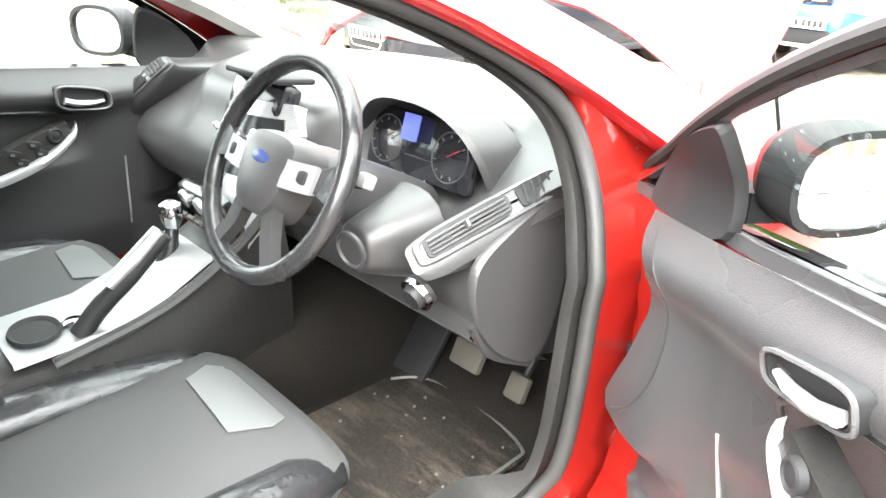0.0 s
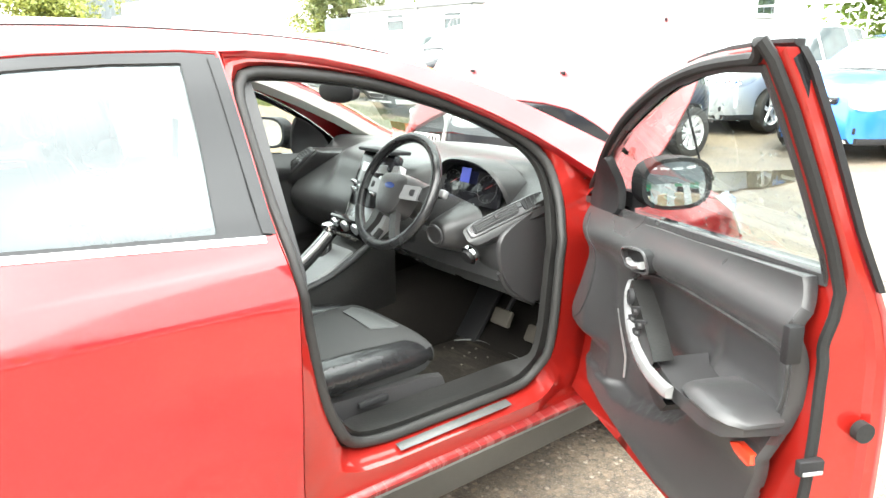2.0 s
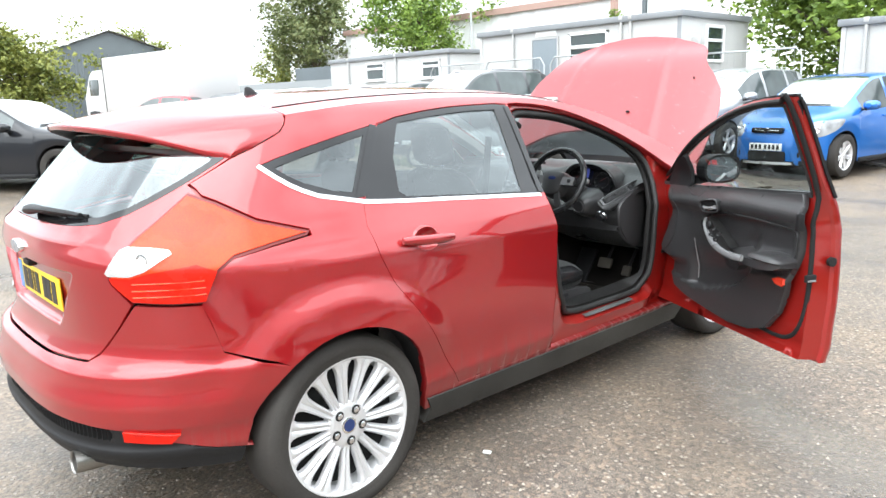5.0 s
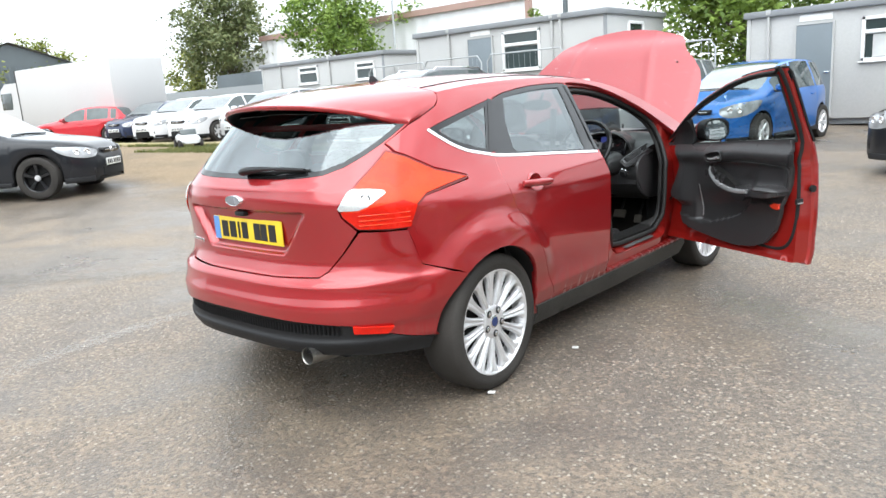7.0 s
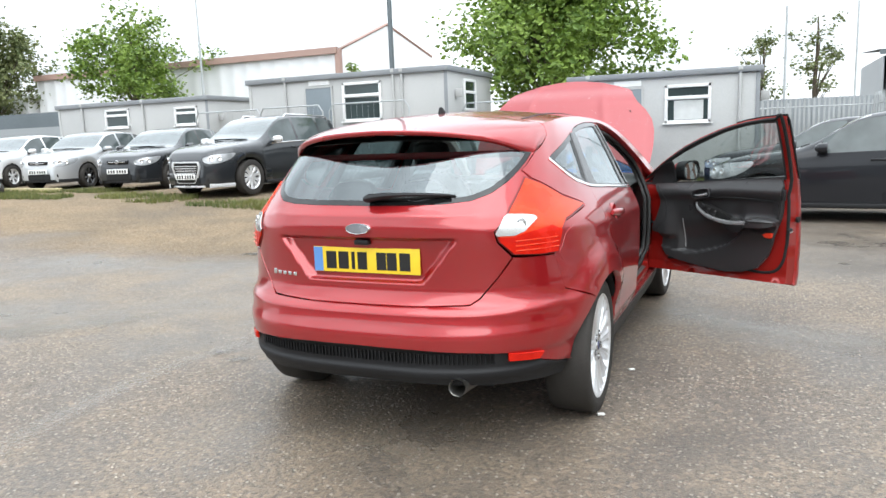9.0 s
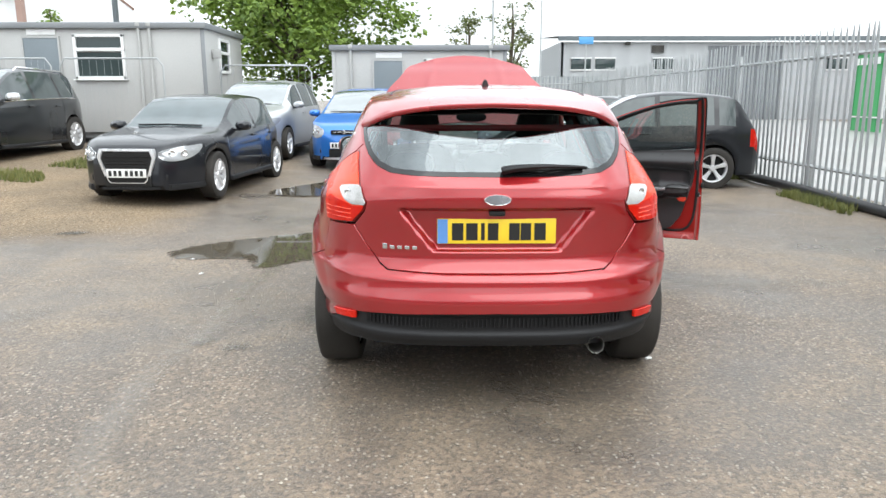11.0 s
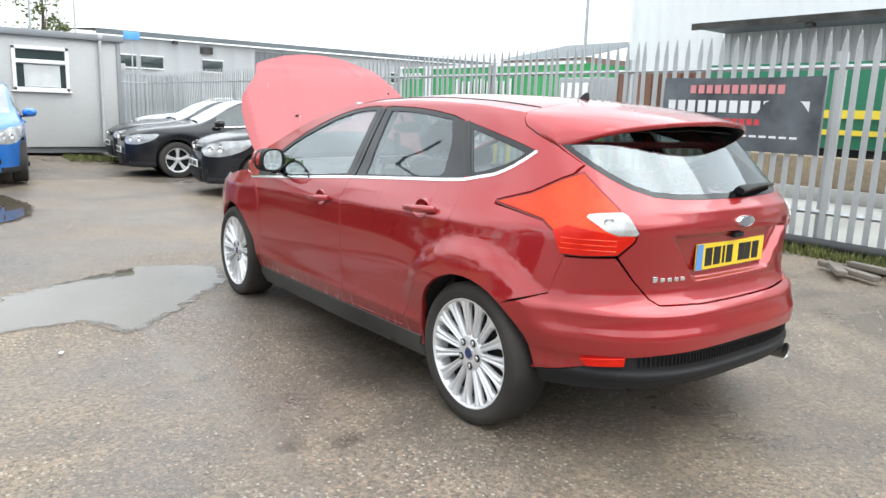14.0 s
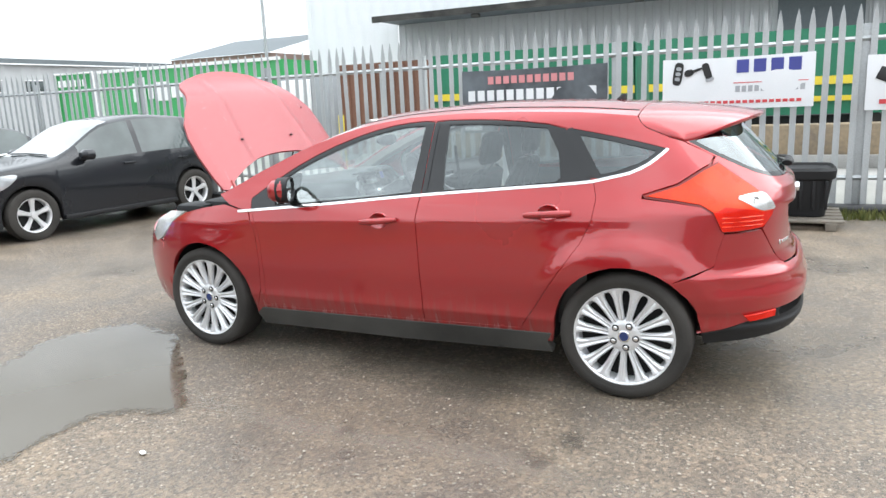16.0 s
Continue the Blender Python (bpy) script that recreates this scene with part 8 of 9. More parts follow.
part("plate", box(0, -0.05, 4.9, 0.9, 0.03, 0.45, 0.01), surf("blue_sign_face", (0.10, 0.32, 0.62), 0.4), sg)

# trough bin and timber by the fence
bn = thing("plastic_bin", "black plastic ribbed storage bin on a pallet", "bin", (4.5, -0.68, 0), 0)
part("tub", loft([ring(0, 0, 0, 1, 1, 6, 24)] and [[(0.36 * k * c, 0.50 * k * s_, z) for c, s_ in [(math.copysign(abs(math.cos(a)) ** 0.3, math.cos(a)), math.copysign(abs(math.sin(a)) ** 0.3, math.sin(a))) for a in [2 * math.pi * (i + 0.5) / 28 for i in range(28)]]] for k, z in ((0.86, 0.12), (0.96, 0.50), (1.02, 0.52), (1.04, 0.60), (0.98, 0.63), (0.94, 0.60), (0.2, 0.60))], True, True), BLACK, bn)
for i in range(8):
    part("rib", box(-0.345, -0.42 + i * 0.12, 0.35, 0.03, 0.03, 0.30, 0.006), BLACK, bn)
WOODG = surf("weathered_timber", (0.16, 0.14, 0.115), 0.85, 0, 0.35, 12, 0.002)
pt = thing("pallet", "weathered broken timber pallet under the bin", "pallet", (4.45, -0.6, 0))
for i in range(5):
    part("board", box(-0.42 + i * 0.21, 0, 0.095, 0.13, 1.35, 0.025, 0.004), WOODG, pt)
for y in (-0.55, 0, 0.55):
    part("bearer", box(0, y, 0.045, 1.0, 0.10, 0.08, 0.004), WOODG, pt)
for i in range(5):
    tb = thing("timber_offcut", "short weathered timber offcut on the ground", "timber", (4.2 + random.uniform(-0.3, 0.4), 0.25 + random.uniform(-0.15, 0.35), 0.035 + 0.012 * i), random.uniform(-60, 60), "timber offcuts", g=box(0, 0, 0, 0.09, random.uniform(0.35, 0.7), 0.05, 0.008), material=WOODG)

# yellow kerb timbers in front of the parked row
WORN_YEL = surf("worn_yellow_paint", (0.42, 0.36, 0.17), 0.8, 0, 0.4, 10, 0.002, dark=(0.22, 0.19, 0.14))
for i in range(9):
    x = -26.2 + i * 1.45
    y = 9.15 - 0.06 * i * 0.5
    thing("kerb_timber", "low worn yellow kerb timber", "kerb", (x, y, rise(x, y) + 0.05), 2, "yellow kerb timbers", g=box(0, 0, 0, 1.35, 0.14, 0.10, 0.02), material=WORN_YEL)

# plain shed wall that closes the yard behind
SHED = surf("grey_shed_cladding", (0.30, 0.31, 0.31), 0.6, 0, 0.12, 3)
tagged(new("wall_south", mesh_of("wall_south", box(-8, -19.1, 2.3, 66, 0.2, 4.8), SHED)), "plain grey clad shed wall closing the yard", "wall", kind="structure")


# ---- parked cars ----
P_BLACK = paint("black_car_paint", (0.012, 0.013, 0.016), 0.2, 0.3)
P_BLACK.node_tree.nodes["Principled BSDF"].inputs["Specular IOR Level"].default_value = 0.15
P_BLACK.node_tree.nodes["Principled BSDF"].inputs["Coat Weight"].default_value = 0.75
P_BLACK.node_tree.nodes["Principled BSDF"].inputs["Coat IOR"].default_value, P_BLACK.node_tree.nodes["Principled BSDF"].inputs["Metallic"].default_value = 1.45, 0.0
P_BLUE = paint("blue_car_paint", (0.03, 0.17, 0.55), 0.4, 0.35)
P_SILVER = paint("silver_car_paint", (0.48, 0.49, 0.50), 0.6, 0.4)
P_WHITE = paint("white_car_paint", (0.68, 0.685, 0.69), 0.0, 0.4)
P_GREY = paint("dark_grey_car_paint", (0.020, 0.022, 0.025), 0.2, 0.3)
P_NAVY = paint("navy_car_paint", (0.02, 0.03, 0.07), 0.4, 0.35)
P_RED = paint("bright_red_car_paint", (0.50, 0.02, 0.03), 0.1, 0.35)
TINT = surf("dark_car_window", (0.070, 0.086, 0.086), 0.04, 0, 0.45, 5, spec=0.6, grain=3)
# one screen glass in two copies: sky reflection put into colour and coat
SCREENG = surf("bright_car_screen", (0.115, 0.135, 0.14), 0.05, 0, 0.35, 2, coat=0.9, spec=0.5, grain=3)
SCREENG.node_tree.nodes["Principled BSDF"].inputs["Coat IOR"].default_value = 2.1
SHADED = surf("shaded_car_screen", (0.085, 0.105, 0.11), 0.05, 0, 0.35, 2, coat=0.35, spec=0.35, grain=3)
LAMP_SHELL = surf("headlamp_shell", (0.42, 0.43, 0.44), 0.12, 0.3, 0.45, 40, coat=1.0)
RIM5 = lathe([(-0.05, 0.20), (0.05, 0.195), (0.085, 0.205), (0.092, 0.215), (0.085, 0.222)], 32)
SPK5 = loft([[(x + d, w * s_, r) for s_, d in ((-1, -0.02), (-0.6, 0.004), (0.6, 0.004), (1, -0.02))] for r, w, x in ((0.03, 0.03, 0.06), (0.10, 0.028, 0.07), (0.205, 0.042, 0.08))], True, True)
M_TYRE, M_RIM, M_SPK, M_DISH, M_CAP = mesh_of("tyre", lathe([(-0.10, 0.22), (-0.107, 0.28), (-0.09, 0.318), (0.09, 0.318), (0.107, 0.28), (0.095, 0.22)], 36), TYRE), mesh_of("rim", RIM5, ALLOY), mesh_of("spoke", SPK5, ALLOY), mesh_of("dish", lathe([(0.0, 0.21), (0.005, 0.0)], 24), DARK), mesh_of("cap", lathe([(0.06, 0.05), (0.085, 0.04), (0.09, 0.0)], 16), ALLOY)
M_RIMD, M_SPKD = mesh_of("rim", RIM5, BLACK_GLOSS), mesh_of("spoke", SPK5, BLACK_GLOSS)


def parked_car(at, rz, L, Wd, H, wb, body, label, group="", front=0.86, style="hatch", spokes=7, dark_rims=False, grille="slot", roof_bars=False, tyre=1.0, wind=SCREENG, lamp_size=1.0, chrome=False, mirrors=None):
    """A parked car. Its origin lies under the middle of the front axle, y ahead."""
    x, y = at
    c = thing("parked_car", label, "car", (x, y, rise(x, y)), rz, group or "parked cars")
    yF, yR = front, front - L
    cowl = -0.42 if style != "mpv" else -0.15
    top = cowl - (0.85 if style != "mpv" else 0.95)
    rear_top = yR + (0.45 if style in ("hatch", "mpv", "suv") else 1.25)
    deck = yR + (0.10 if style in ("hatch", "mpv", "suv") else 0.55)
    ztop = curve([(yR, 0.50 * H), (yR + 0.06, 0.60 * H), (deck, 0.66 * H), (rear_top, 0.945 * H), (rear_top + 0.5, 0.985 * H), (top - 0.6, 1.0 * H), (top, 0.965 * H), (cowl, 0.675 * H), (front - 0.45, 0.60 * H), (front - 0.12, 0.535 * H), (front, 0.44 * H)])
    zbelt = curve([(yR, 0.60 * H), (yR + 0.7, 0.655 * H), (cowl, 0.615 * H), (front - 0.4, 0.555 * H), (front, 0.42 * H)])
    R = 0.36 * tyre
    st = {yR, yR + 0.03, yR + 0.08, deck, rear_top, rear_top + 0.12, top, top - 0.02, cowl, cowl + 0.02, front, front - 0.03, front - 0.10, front - 0.22, front - 0.42, front - 0.55}
    doors = [cowl - 0.30, cowl - 1.12, cowl - 1.20, cowl - 2.02, cowl - 2.10, max(yR + 0.42, cowl - 2.62)]
    st |= set(doors)
    for yc in (0.0, -wb):
        st |= {yc + R * math.cos(radians(a)) for a in range(0, 181, 15)} | {yc - R - 0.01, yc + R + 0.01}
    k = int(L / 0.16)
    st |= {yR + L * i / k for i in range(k + 1)}
    st = sorted(st)
    st = [v for i, v in enumerate(st) if i == 0 or v - st[i - 1] > 0.006]
    mid = (yF + yR) / 2

    def width(v):
        u = abs(v - mid) / (L / 2)
        return Wd / 2 * max(0.02, 1 - min(u, 1) ** 6 * 0.42 - 0.04 * u * u) * (1 if u < 0.985 else 0.94)

    def section(v):
        w, zt = width(v), ztop(v)
        zb = min(zbelt(v), zt - 0.015)
        zl = 0.20
        for yc in (0.0, -wb):
            if abs(v - yc) < R:
                zl = max(zl, 0.318 * tyre + math.sqrt(R * R - (v - yc) ** 2))
        zl = min(zl, zb - 0.03)
        if v > yF - 0.03 or v < yR + 0.03:
            zl = max(zl, 0.26)
        g = max(0, min(1, (zt - zb) / (0.36 * H)))
        pts = [(w * 0.90, zl), (w * 0.975, zl + 0.01)]
        for f, q in ((0.30, 1.0), (0.62, 1.0), (0.86, 0.985)):
            pts.append((w * q, zl + (zb - zl) * f))
        pts.append((w * 0.955, zb))
        e = w * 0.955 - (0.20 * Wd / 2 + 0.02) * g - (1 - g) * 0.10 * w
        pts += [(w * 0.955 + (e - w * 0.955) * 0.5, zb + (zt - 0.05 * g - zb) * 0.52), (e, zt - 0.055 * g - 0.012)]
        pts += [(e * 0.93, zt - 0.028 * g - 0.006), (e * 0.6, zt - 0.006), (0, zt)]
        return pts

    S_ = [section(v) for v in st]
    K = len(S_[0])
    V = []
    for v, s_ in zip(st, S_):
        V += [(px, v, pz) for px, pz in s_] + [(-px, v, pz) for px, pz in s_[-2::-1]]
    M = 2 * K - 1
    groups = {}
    for i in range(len(st) - 1):
        a, b_ = st[i], st[i + 1]
        m = (a + b_) / 2
        for j in range(M - 1):
            jj = j if j < K - 1 else M - 2 - j
            left = j >= K - 1
            key = "body"
            if jj in (5, 6):
                for d0, d1, nm in ((doors[0], doors[1], "front_window"), (doors[2], doors[3], "rear_window"), (doors[4], doors[5], "quarter_window")):
                    if d1 < m < d0 and d0 - d1 > 0.12:
                        key = nm + ("_l" if left else "_r")
            if jj >= 8 or (jj == 7):
                if top < m < cowl and jj >= 8:
                    key = "windscreen"
                if deck < m < rear_top and jj >= 8:
                    key = "tail_window"
            if jj in (3, 4) and m < yR + 0.16:
                key = "rear_lamp" + ("_l" if left else "_r")
            if jj == 0:
                key = "under_trim"
            groups.setdefault(key, []).append((i * M + j, i * M + j + 1, (i + 1) * M + j + 1, (i + 1) * M + j))
    groups["body"] += [tuple(range(M - 1, -1, -1)), tuple((len(st) - 1) * M + j for j in range(M))]

    def pick(fs, push=0.0):
        used = sorted({i for f in fs for i in f})
        ix = {v: i for i, v in enumerate(used)}
        return [V[i] for i in used], [tuple(ix[i] for i in f) for f in fs]

    for key, fs in groups.items():
        nm = key[:-2] if key[-2:] in ("_l", "_r") else key
        material = {"body": body, "under_trim": BLACK, "windscreen": wind, "front_lamp": LAMP_CLEAR, "rear_lamp": LAMP_RED}.get(nm, TINT)
        part(nm, mesh_of(nm, pick(fs), material, sharp=50), None, c)
    part("under_tray", box(0, mid, 0.24, Wd * 0.72, L * 0.9, 0.06), DARK, c)
    for yc in (0.0, -wb):
        part("arch_liner", box(0, yc, 0.45, Wd * 0.80, 0.66, 0.40, 0.05), DARK, c)
        for sx in (-1, 1):
            w = part("wheel", M_TYRE, None, c)
            w.matrix_basis = pose(sx * (Wd / 2 - 0.125), yc, 0.318 * tyre, 0, 0, 0 if sx > 0 else 180) @ Matrix.Diagonal((1, tyre, tyre, 1))
            part("rim", M_RIMD if dark_rims else M_RIM, None, w)
            part("wheel_back", M_DISH, None, w)
            part("centre_cap", M_CAP, None, w)
            for q in range(spokes):
                part("spoke", M_SPKD if dark_rims else M_SPK, None, w).matrix_basis = pose(0, 0, 0, q * 360 / spokes)
    fw = width(front - 0.01)

    def skin(sx):
        def fn(v, z):
            q = section(v)
            for (x0, z0), (x1, z1) in zip(q[1:6], q[2:7]):
                if z <= z1 or (x1, z1) == q[6]:
                    return (sx * (x0 + (x1 - x0) * max(0.0, min(1.0, (z - z0) / max(1e-4, z1 - z0)))), v, z)
        return fn
    zl = 0.435 * H
    for sx in (-1, 1):
        lens = [(front - 0.018 + (v - front + 0.018) * lamp_size, zl + (z - zl) * lamp_size) for v, z in ((front - 0.022, zl - 0.035), (front - 0.018, zl + 0.065), (front - 0.16, zl + 0.112), (front - 0.36, zl + 0.135), (front - 0.52, zl + 0.135), (front - 0.42, zl + 0.035), (front - 0.24, zl - 0.035), (front - 0.10, zl - 0.055))]
        lamp = sheet_part("front_lamp", skin(sx), [tuple(q) for q in spline(lens, True, 3)], LAMP_SHELL, c, "clear headlamp", step=0.05, rim=0.01, lift=0.006, out=lambda p: Vector((sx, 0.6, 0.2)))
        for v in (front - 0.10, front - 0.22):
            p_ = Vector(skin(sx)(v, zl + 0.045))
            part("lamp_bowl", moved(lathe([(0.0, 0.045), (0.012, 0.047), (0.016, 0.040), (0.004, 0.014), (0.012, 0.0)], 16, "y"), Matrix.Translation(p_ + Vector((sx * 0.004, 0, 0))) @ pose(0, 0, 0, 0, 0, -50 * sx)), CHROME, lamp)
    if grille == "single":
        gr = part("grille", loft([[(0.36 * q * a, front + d, 0.50 + 0.21 * q * b_) for a, b_ in ((-0.90, 1), (0.90, 1), (1.0, 0.55), (0.72, -0.85), (0.62, -1), (-0.62, -1), (-0.72, -0.85), (-1.0, 0.55))] for q, d in ((1.06, -0.06), (1.06, 0.025), (0.95, 0.03), (0.93, 0.01), (0.1, 0.01))], True), ALLOY, c, "bright edged grille")
        part("grille_mesh", loft([[(0.335 * q * a, front + d, 0.50 + 0.19 * q * b_) for a, b_ in ((-0.90, 1), (0.90, 1), (1.0, 0.55), (0.72, -0.85), (0.62, -1), (-0.62, -1), (-0.72, -0.85), (-1.0, 0.55))] for q, d in ((1.0, 0.0), (1.0, 0.016), (0.05, 0.018))], True), DARK, gr)
        for q in range(7):
            part("grille_slat", box(0, front + 0.020, 0.36 + q * 0.045, 0.46 + 0.022 * q, 0.010, 0.010 if style != "suv" else 0.016), BLACK_GLOSS if style != "suv" else ALLOY, gr)
    else:
        gr = part("grille", box(0, front - 0.01, 0.46 * H, fw * 1.15, 0.09, 0.085, 0.02), BLACK_GLOSS, c, "black front grille")
        part("grille_bar", box(0, front + 0.035, 0.46 * H, fw * 0.9, 0.012, 0.016, 0.004), CHROME, gr)
        part("badge", lathe([(front + 0.03, 0.045), (front + 0.05, 0.04), (front + 0.052, 0.0)], 20, "y"), CHROME, gr).matrix_basis = pose(0, 0, 0.46 * H)
    part("lower_intake", box(0, front - 0.012, 0.325, fw * 1.35, 0.08, 0.16, 0.02), DARK, c)
    part("front_lip", loft([[(x, front + 0.012 - 0.10 * (abs(x) / fw) ** 4 + dy, 0.225 + dz) for dy, dz in ((-0.04, -0.02), (0.0, -0.02), (0.006, 0.0), (0.0, 0.018), (-0.04, 0.018))] for x in [fw * (-1 + i / 6) for i in range(13)]], True, True), ALLOY if style in ("suv", "mpv") else BLACK, c)
    for sx in (-1, 1):
        part("fog_recess", box(sx * fw * 0.93, front - 0.09, 0.36, 0.16, 0.12, 0.09, 0.02), BLACK, c)
    np_ = part("number_plate", box(0, front + 0.045, 0.47 if grille != "single" else 0.42, 0.52, 0.012, 0.11, 0.003), WHITE, c, "white front plate with dark bars")
    for q in range(7):
        part("plate_bar", box(-0.20 + q * 0.065 + (0.02 if q > 3 else 0), front + 0.0525, 0.47 if grille != "single" else 0.42, 0.038, 0.004, 0.07), INK, np_)
    for sx in (-1, 1):
        mr_ = part("door_mirror", loft([ring(sx * (width(cowl - 0.35) + 0.07), yy, 0.655 * H + 0.03, w, h, 2.6, 14) for yy, w, h in ((cowl - 0.22, 0.04, 0.03), (cowl - 0.27, 0.10, 0.065), (cowl - 0.37, 0.105, 0.07))], True, True), mirrors or body, c)
        part("mirror_arm", box(sx * (width(cowl - 0.35) - 0.01), cowl - 0.30, 0.635 * H, 0.10, 0.06, 0.03, 0.01), BLACK, mr_)
        for yy in (doors[1] + 0.16, doors[3] + 0.16):
            part("door_handle", box(sx * (width(yy) + 0.004), yy, 0.565 * H, 0.03, 0.18, 0.03, 0.01), body, c)
        part("sill_strip", box(sx * (width(mid) - 0.01), -wb / 2, 0.235, 0.06, wb - 2 * R - 0.02, 0.07, 0.02), BLACK, c)
        if chrome:
            belt = [(sx * (width(v) * 0.957 + 0.004), v, min(zbelt(v), ztop(v) - 0.015) + 0.004) for v in [doors[0] + 0.06 - (doors[0] + 0.06 - doors[5]) * k_ / 12 for k_ in range(13)]]
            part("chrome_strip", tube(belt, 0.012, 6), CHROME, c)
        part("bumper_corner", loft([[(sx * (width(v) + d), v, z) for d, z in ((-0.03, 0.19), (0.006, 0.20), (0.012, 0.235), (0.004, 0.27), (-0.03, 0.275))] for v in (front - 0.05, front - 0.12, front - 0.22, front - 0.33, 0.37 * tyre)], True, True), BLACK if style != "suv" else ALLOY, c)
        if roof_bars:
            part("roof_bar", tube([(sx * 0.60, top - 0.2, H * 0.955), (sx * 0.60, top - 0.3, H * 1.0), (sx * 0.60, rear_top + 0.3, H * 0.985), (sx * 0.60, rear_top + 0.2, H * 0.945)], 0.02, 8), CHROME, c)
    part("wiper", tube([(-0.45, cowl - 0.02, ztop(cowl) + 0.015), (0.05, cowl - 0.06, ztop(cowl - 0.06) + 0.012), (0.5, cowl - 0.05, ztop(cowl - 0.05) + 0.01)], 0.010, 6), BLACK, c)
    return c


parked_car((-1.90, 10.55), 173, 4.08, 1.69, 1.55, 2.60, P_BLUE, "bright blue small hatchback facing the yard", front=0.76, style="mpv", spokes=7, wind=SCREENG, lamp_size=1.35)
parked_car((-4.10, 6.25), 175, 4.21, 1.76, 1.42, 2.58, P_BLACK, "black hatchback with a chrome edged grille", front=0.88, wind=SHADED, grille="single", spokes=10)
parked_car((-4.15, 11.3), 176, 4.45, 1.78, 1.62, 2.70, P_SILVER, "silver people carrier behind the black hatchback", front=0.84, style="mpv", spokes=5)
parked_car((-8.90, 8.75), 177, 4.66, 1.90, 1.66, 2.88, P_GREY, "dark grey sports utility car with silver roof bars", front=0.88, style="suv", grille="single", spokes=10, roof_bars=True, tyre=1.12, chrome=True, mirrors=P_WHITE)
parked_car((-12.15, 9.75), 194, 4.25, 1.75, 1.48, 2.55, P_GREY, "dark grey hatchback in the parked row", front=0.86, spokes=6)
parked_car((-15.55, 10.3), 195, 4.20, 1.75, 1.50, 2.58, P_SILVER, "silver hatchback in the parked row", front=0.84, spokes=7, dark_rims=True)
parked_car((-18.85, 10.5), 196, 4.35, 1.80, 1.50, 2.64, P_WHITE, "white hatchback in the parked row", front=0.86, spokes=6)
parked_car((-21.6, 10.7), 196, 4.25, 1.78, 1.50, 2.60, P_WHITE, "white family car in the parked row", front=0.84, spokes=6)
parked_car((-24.1, 10.9), 197, 4.10, 1.72, 1.46, 2.50, P_NAVY, "navy hatchback in the parked row", front=0.82, spokes=6)
parked_car((-27.6, 9.6), 130, 3.90, 1.66, 1.42, 2.45, P_RED, "bright red small car at the row's end", front=0.76, spokes=6)
parked_car((-9.70, 2.45), -49, 4.60, 1.81, 1.43, 2.80, P_BLACK, "black saloon with black alloy wheels", front=0.78, style="saloon", spokes=5, dark_rims=True)
parked_car((1.71, 8.53), 82.5, 4.00, 1.64, 1.50, 2.46, P_BLACK, "black small hatchback by the fence", front=0.80, spokes=5, lamp_size=1.3)
parked_car((1.45, 11.75), 84, 4.30, 1.80, 1.46, 2.66, P_BLACK, "black saloon with chrome window trim", front=0.82, style="saloon", spokes=5, chrome=True)
parked_car((1.75, 13.95), 86, 4.30, 1.80, 1.44, 2.66, P_BLACK, "black saloon beside the cabin", front=0.80, style="saloon", spokes=5)
parked_car((4.0, 20.5), 80, 4.30, 1.76, 1.50, 2.60, P_SILVER, "silver car parked behind the dark saloons", front=0.84, spokes=5)

# child's ride-on car in front of the row
ty = thing("toy_car", "small white plastic ride-on toy car on the verge", "toy", (-15.7, 8.25, rise(-15.7, 8.25)), -110)
part("body", loft([ring(0, y, z, w, h, 3.4, 20) for y, z, w, h in ((-0.50, 0.24, 0.20, 0.08), (-0.47, 0.25, 0.26, 0.12), (-0.25, 0.27, 0.29, 0.15), (0.15, 0.25, 0.29, 0.13), (0.42, 0.22, 0.26, 0.10), (0.50, 0.20, 0.20, 0.06))], True, True), P_WHITE, ty)
part("seat", box(0, -0.10, 0.42, 0.40, 0.34, 0.05, 0.02), BLACK, ty)
part("screen", moved(box(0, 0, 0, 0.42, 0.015, 0.16, 0.006), pose(0, 0.14, 0.45, 28)), TINT, ty)
for sx in (-1, 1):
    for yy in (-0.32, 0.32):
        part("wheel", lathe([(-0.05, 0.05), (-0.05, 0.125), (0.05, 0.125), (0.05, 0.06), (0.03, 0.0)], 20), TYRE, ty).matrix_basis = pose(sx * 0.27, yy, 0.125, 0, 0, 0 if sx > 0 else 180)

# white box lorry
lo = thing("box_lorry", "plain white box lorry behind the car row", "lorry", (-25.9, 12.4, 0.36), 96)
LW = surf("white_lorry_panel", (0.50, 0.495, 0.49), 0.5, 0, 0.04, 3)
part("load_box", box(0, 3.7, 2.0, 2.4, 7.4, 2.5, 0.04), LW, lo)
part("chassis", box(0, 4.5, 0.65, 1.0, 9.2, 0.25), DARK, lo)
cb = part("cab", loft([[(-1.1, y, 0.5), (1.1, y, 0.5), (1.12, y, 1.5), (1.02, y, zt), (-1.02, y, zt), (-1.12, y, 1.5)] for y, zt in ((7.55, 2.75), (8.9, 2.75), (9.35, 2.5), (9.75, 1.5), (9.8, 0.9))], True, True), LW, lo, "white lorry cab")
for sx in (-1, 1):
    part("cab_window", box(sx * 1.10, 8.75, 1.95, 0.04, 0.95, 0.75, 0.02), TINT, cb)
    part("arch", box(sx * 1.05, 8.9, 0.60, 0.20, 1.1, 0.5, 0.05), BLACK, cb)
part("cab_screen", moved(box(0, 0, 0, 1.9, 0.04, 0.85, 0.02), pose(0, 9.58, 1.98, 22)), TINT, cb)
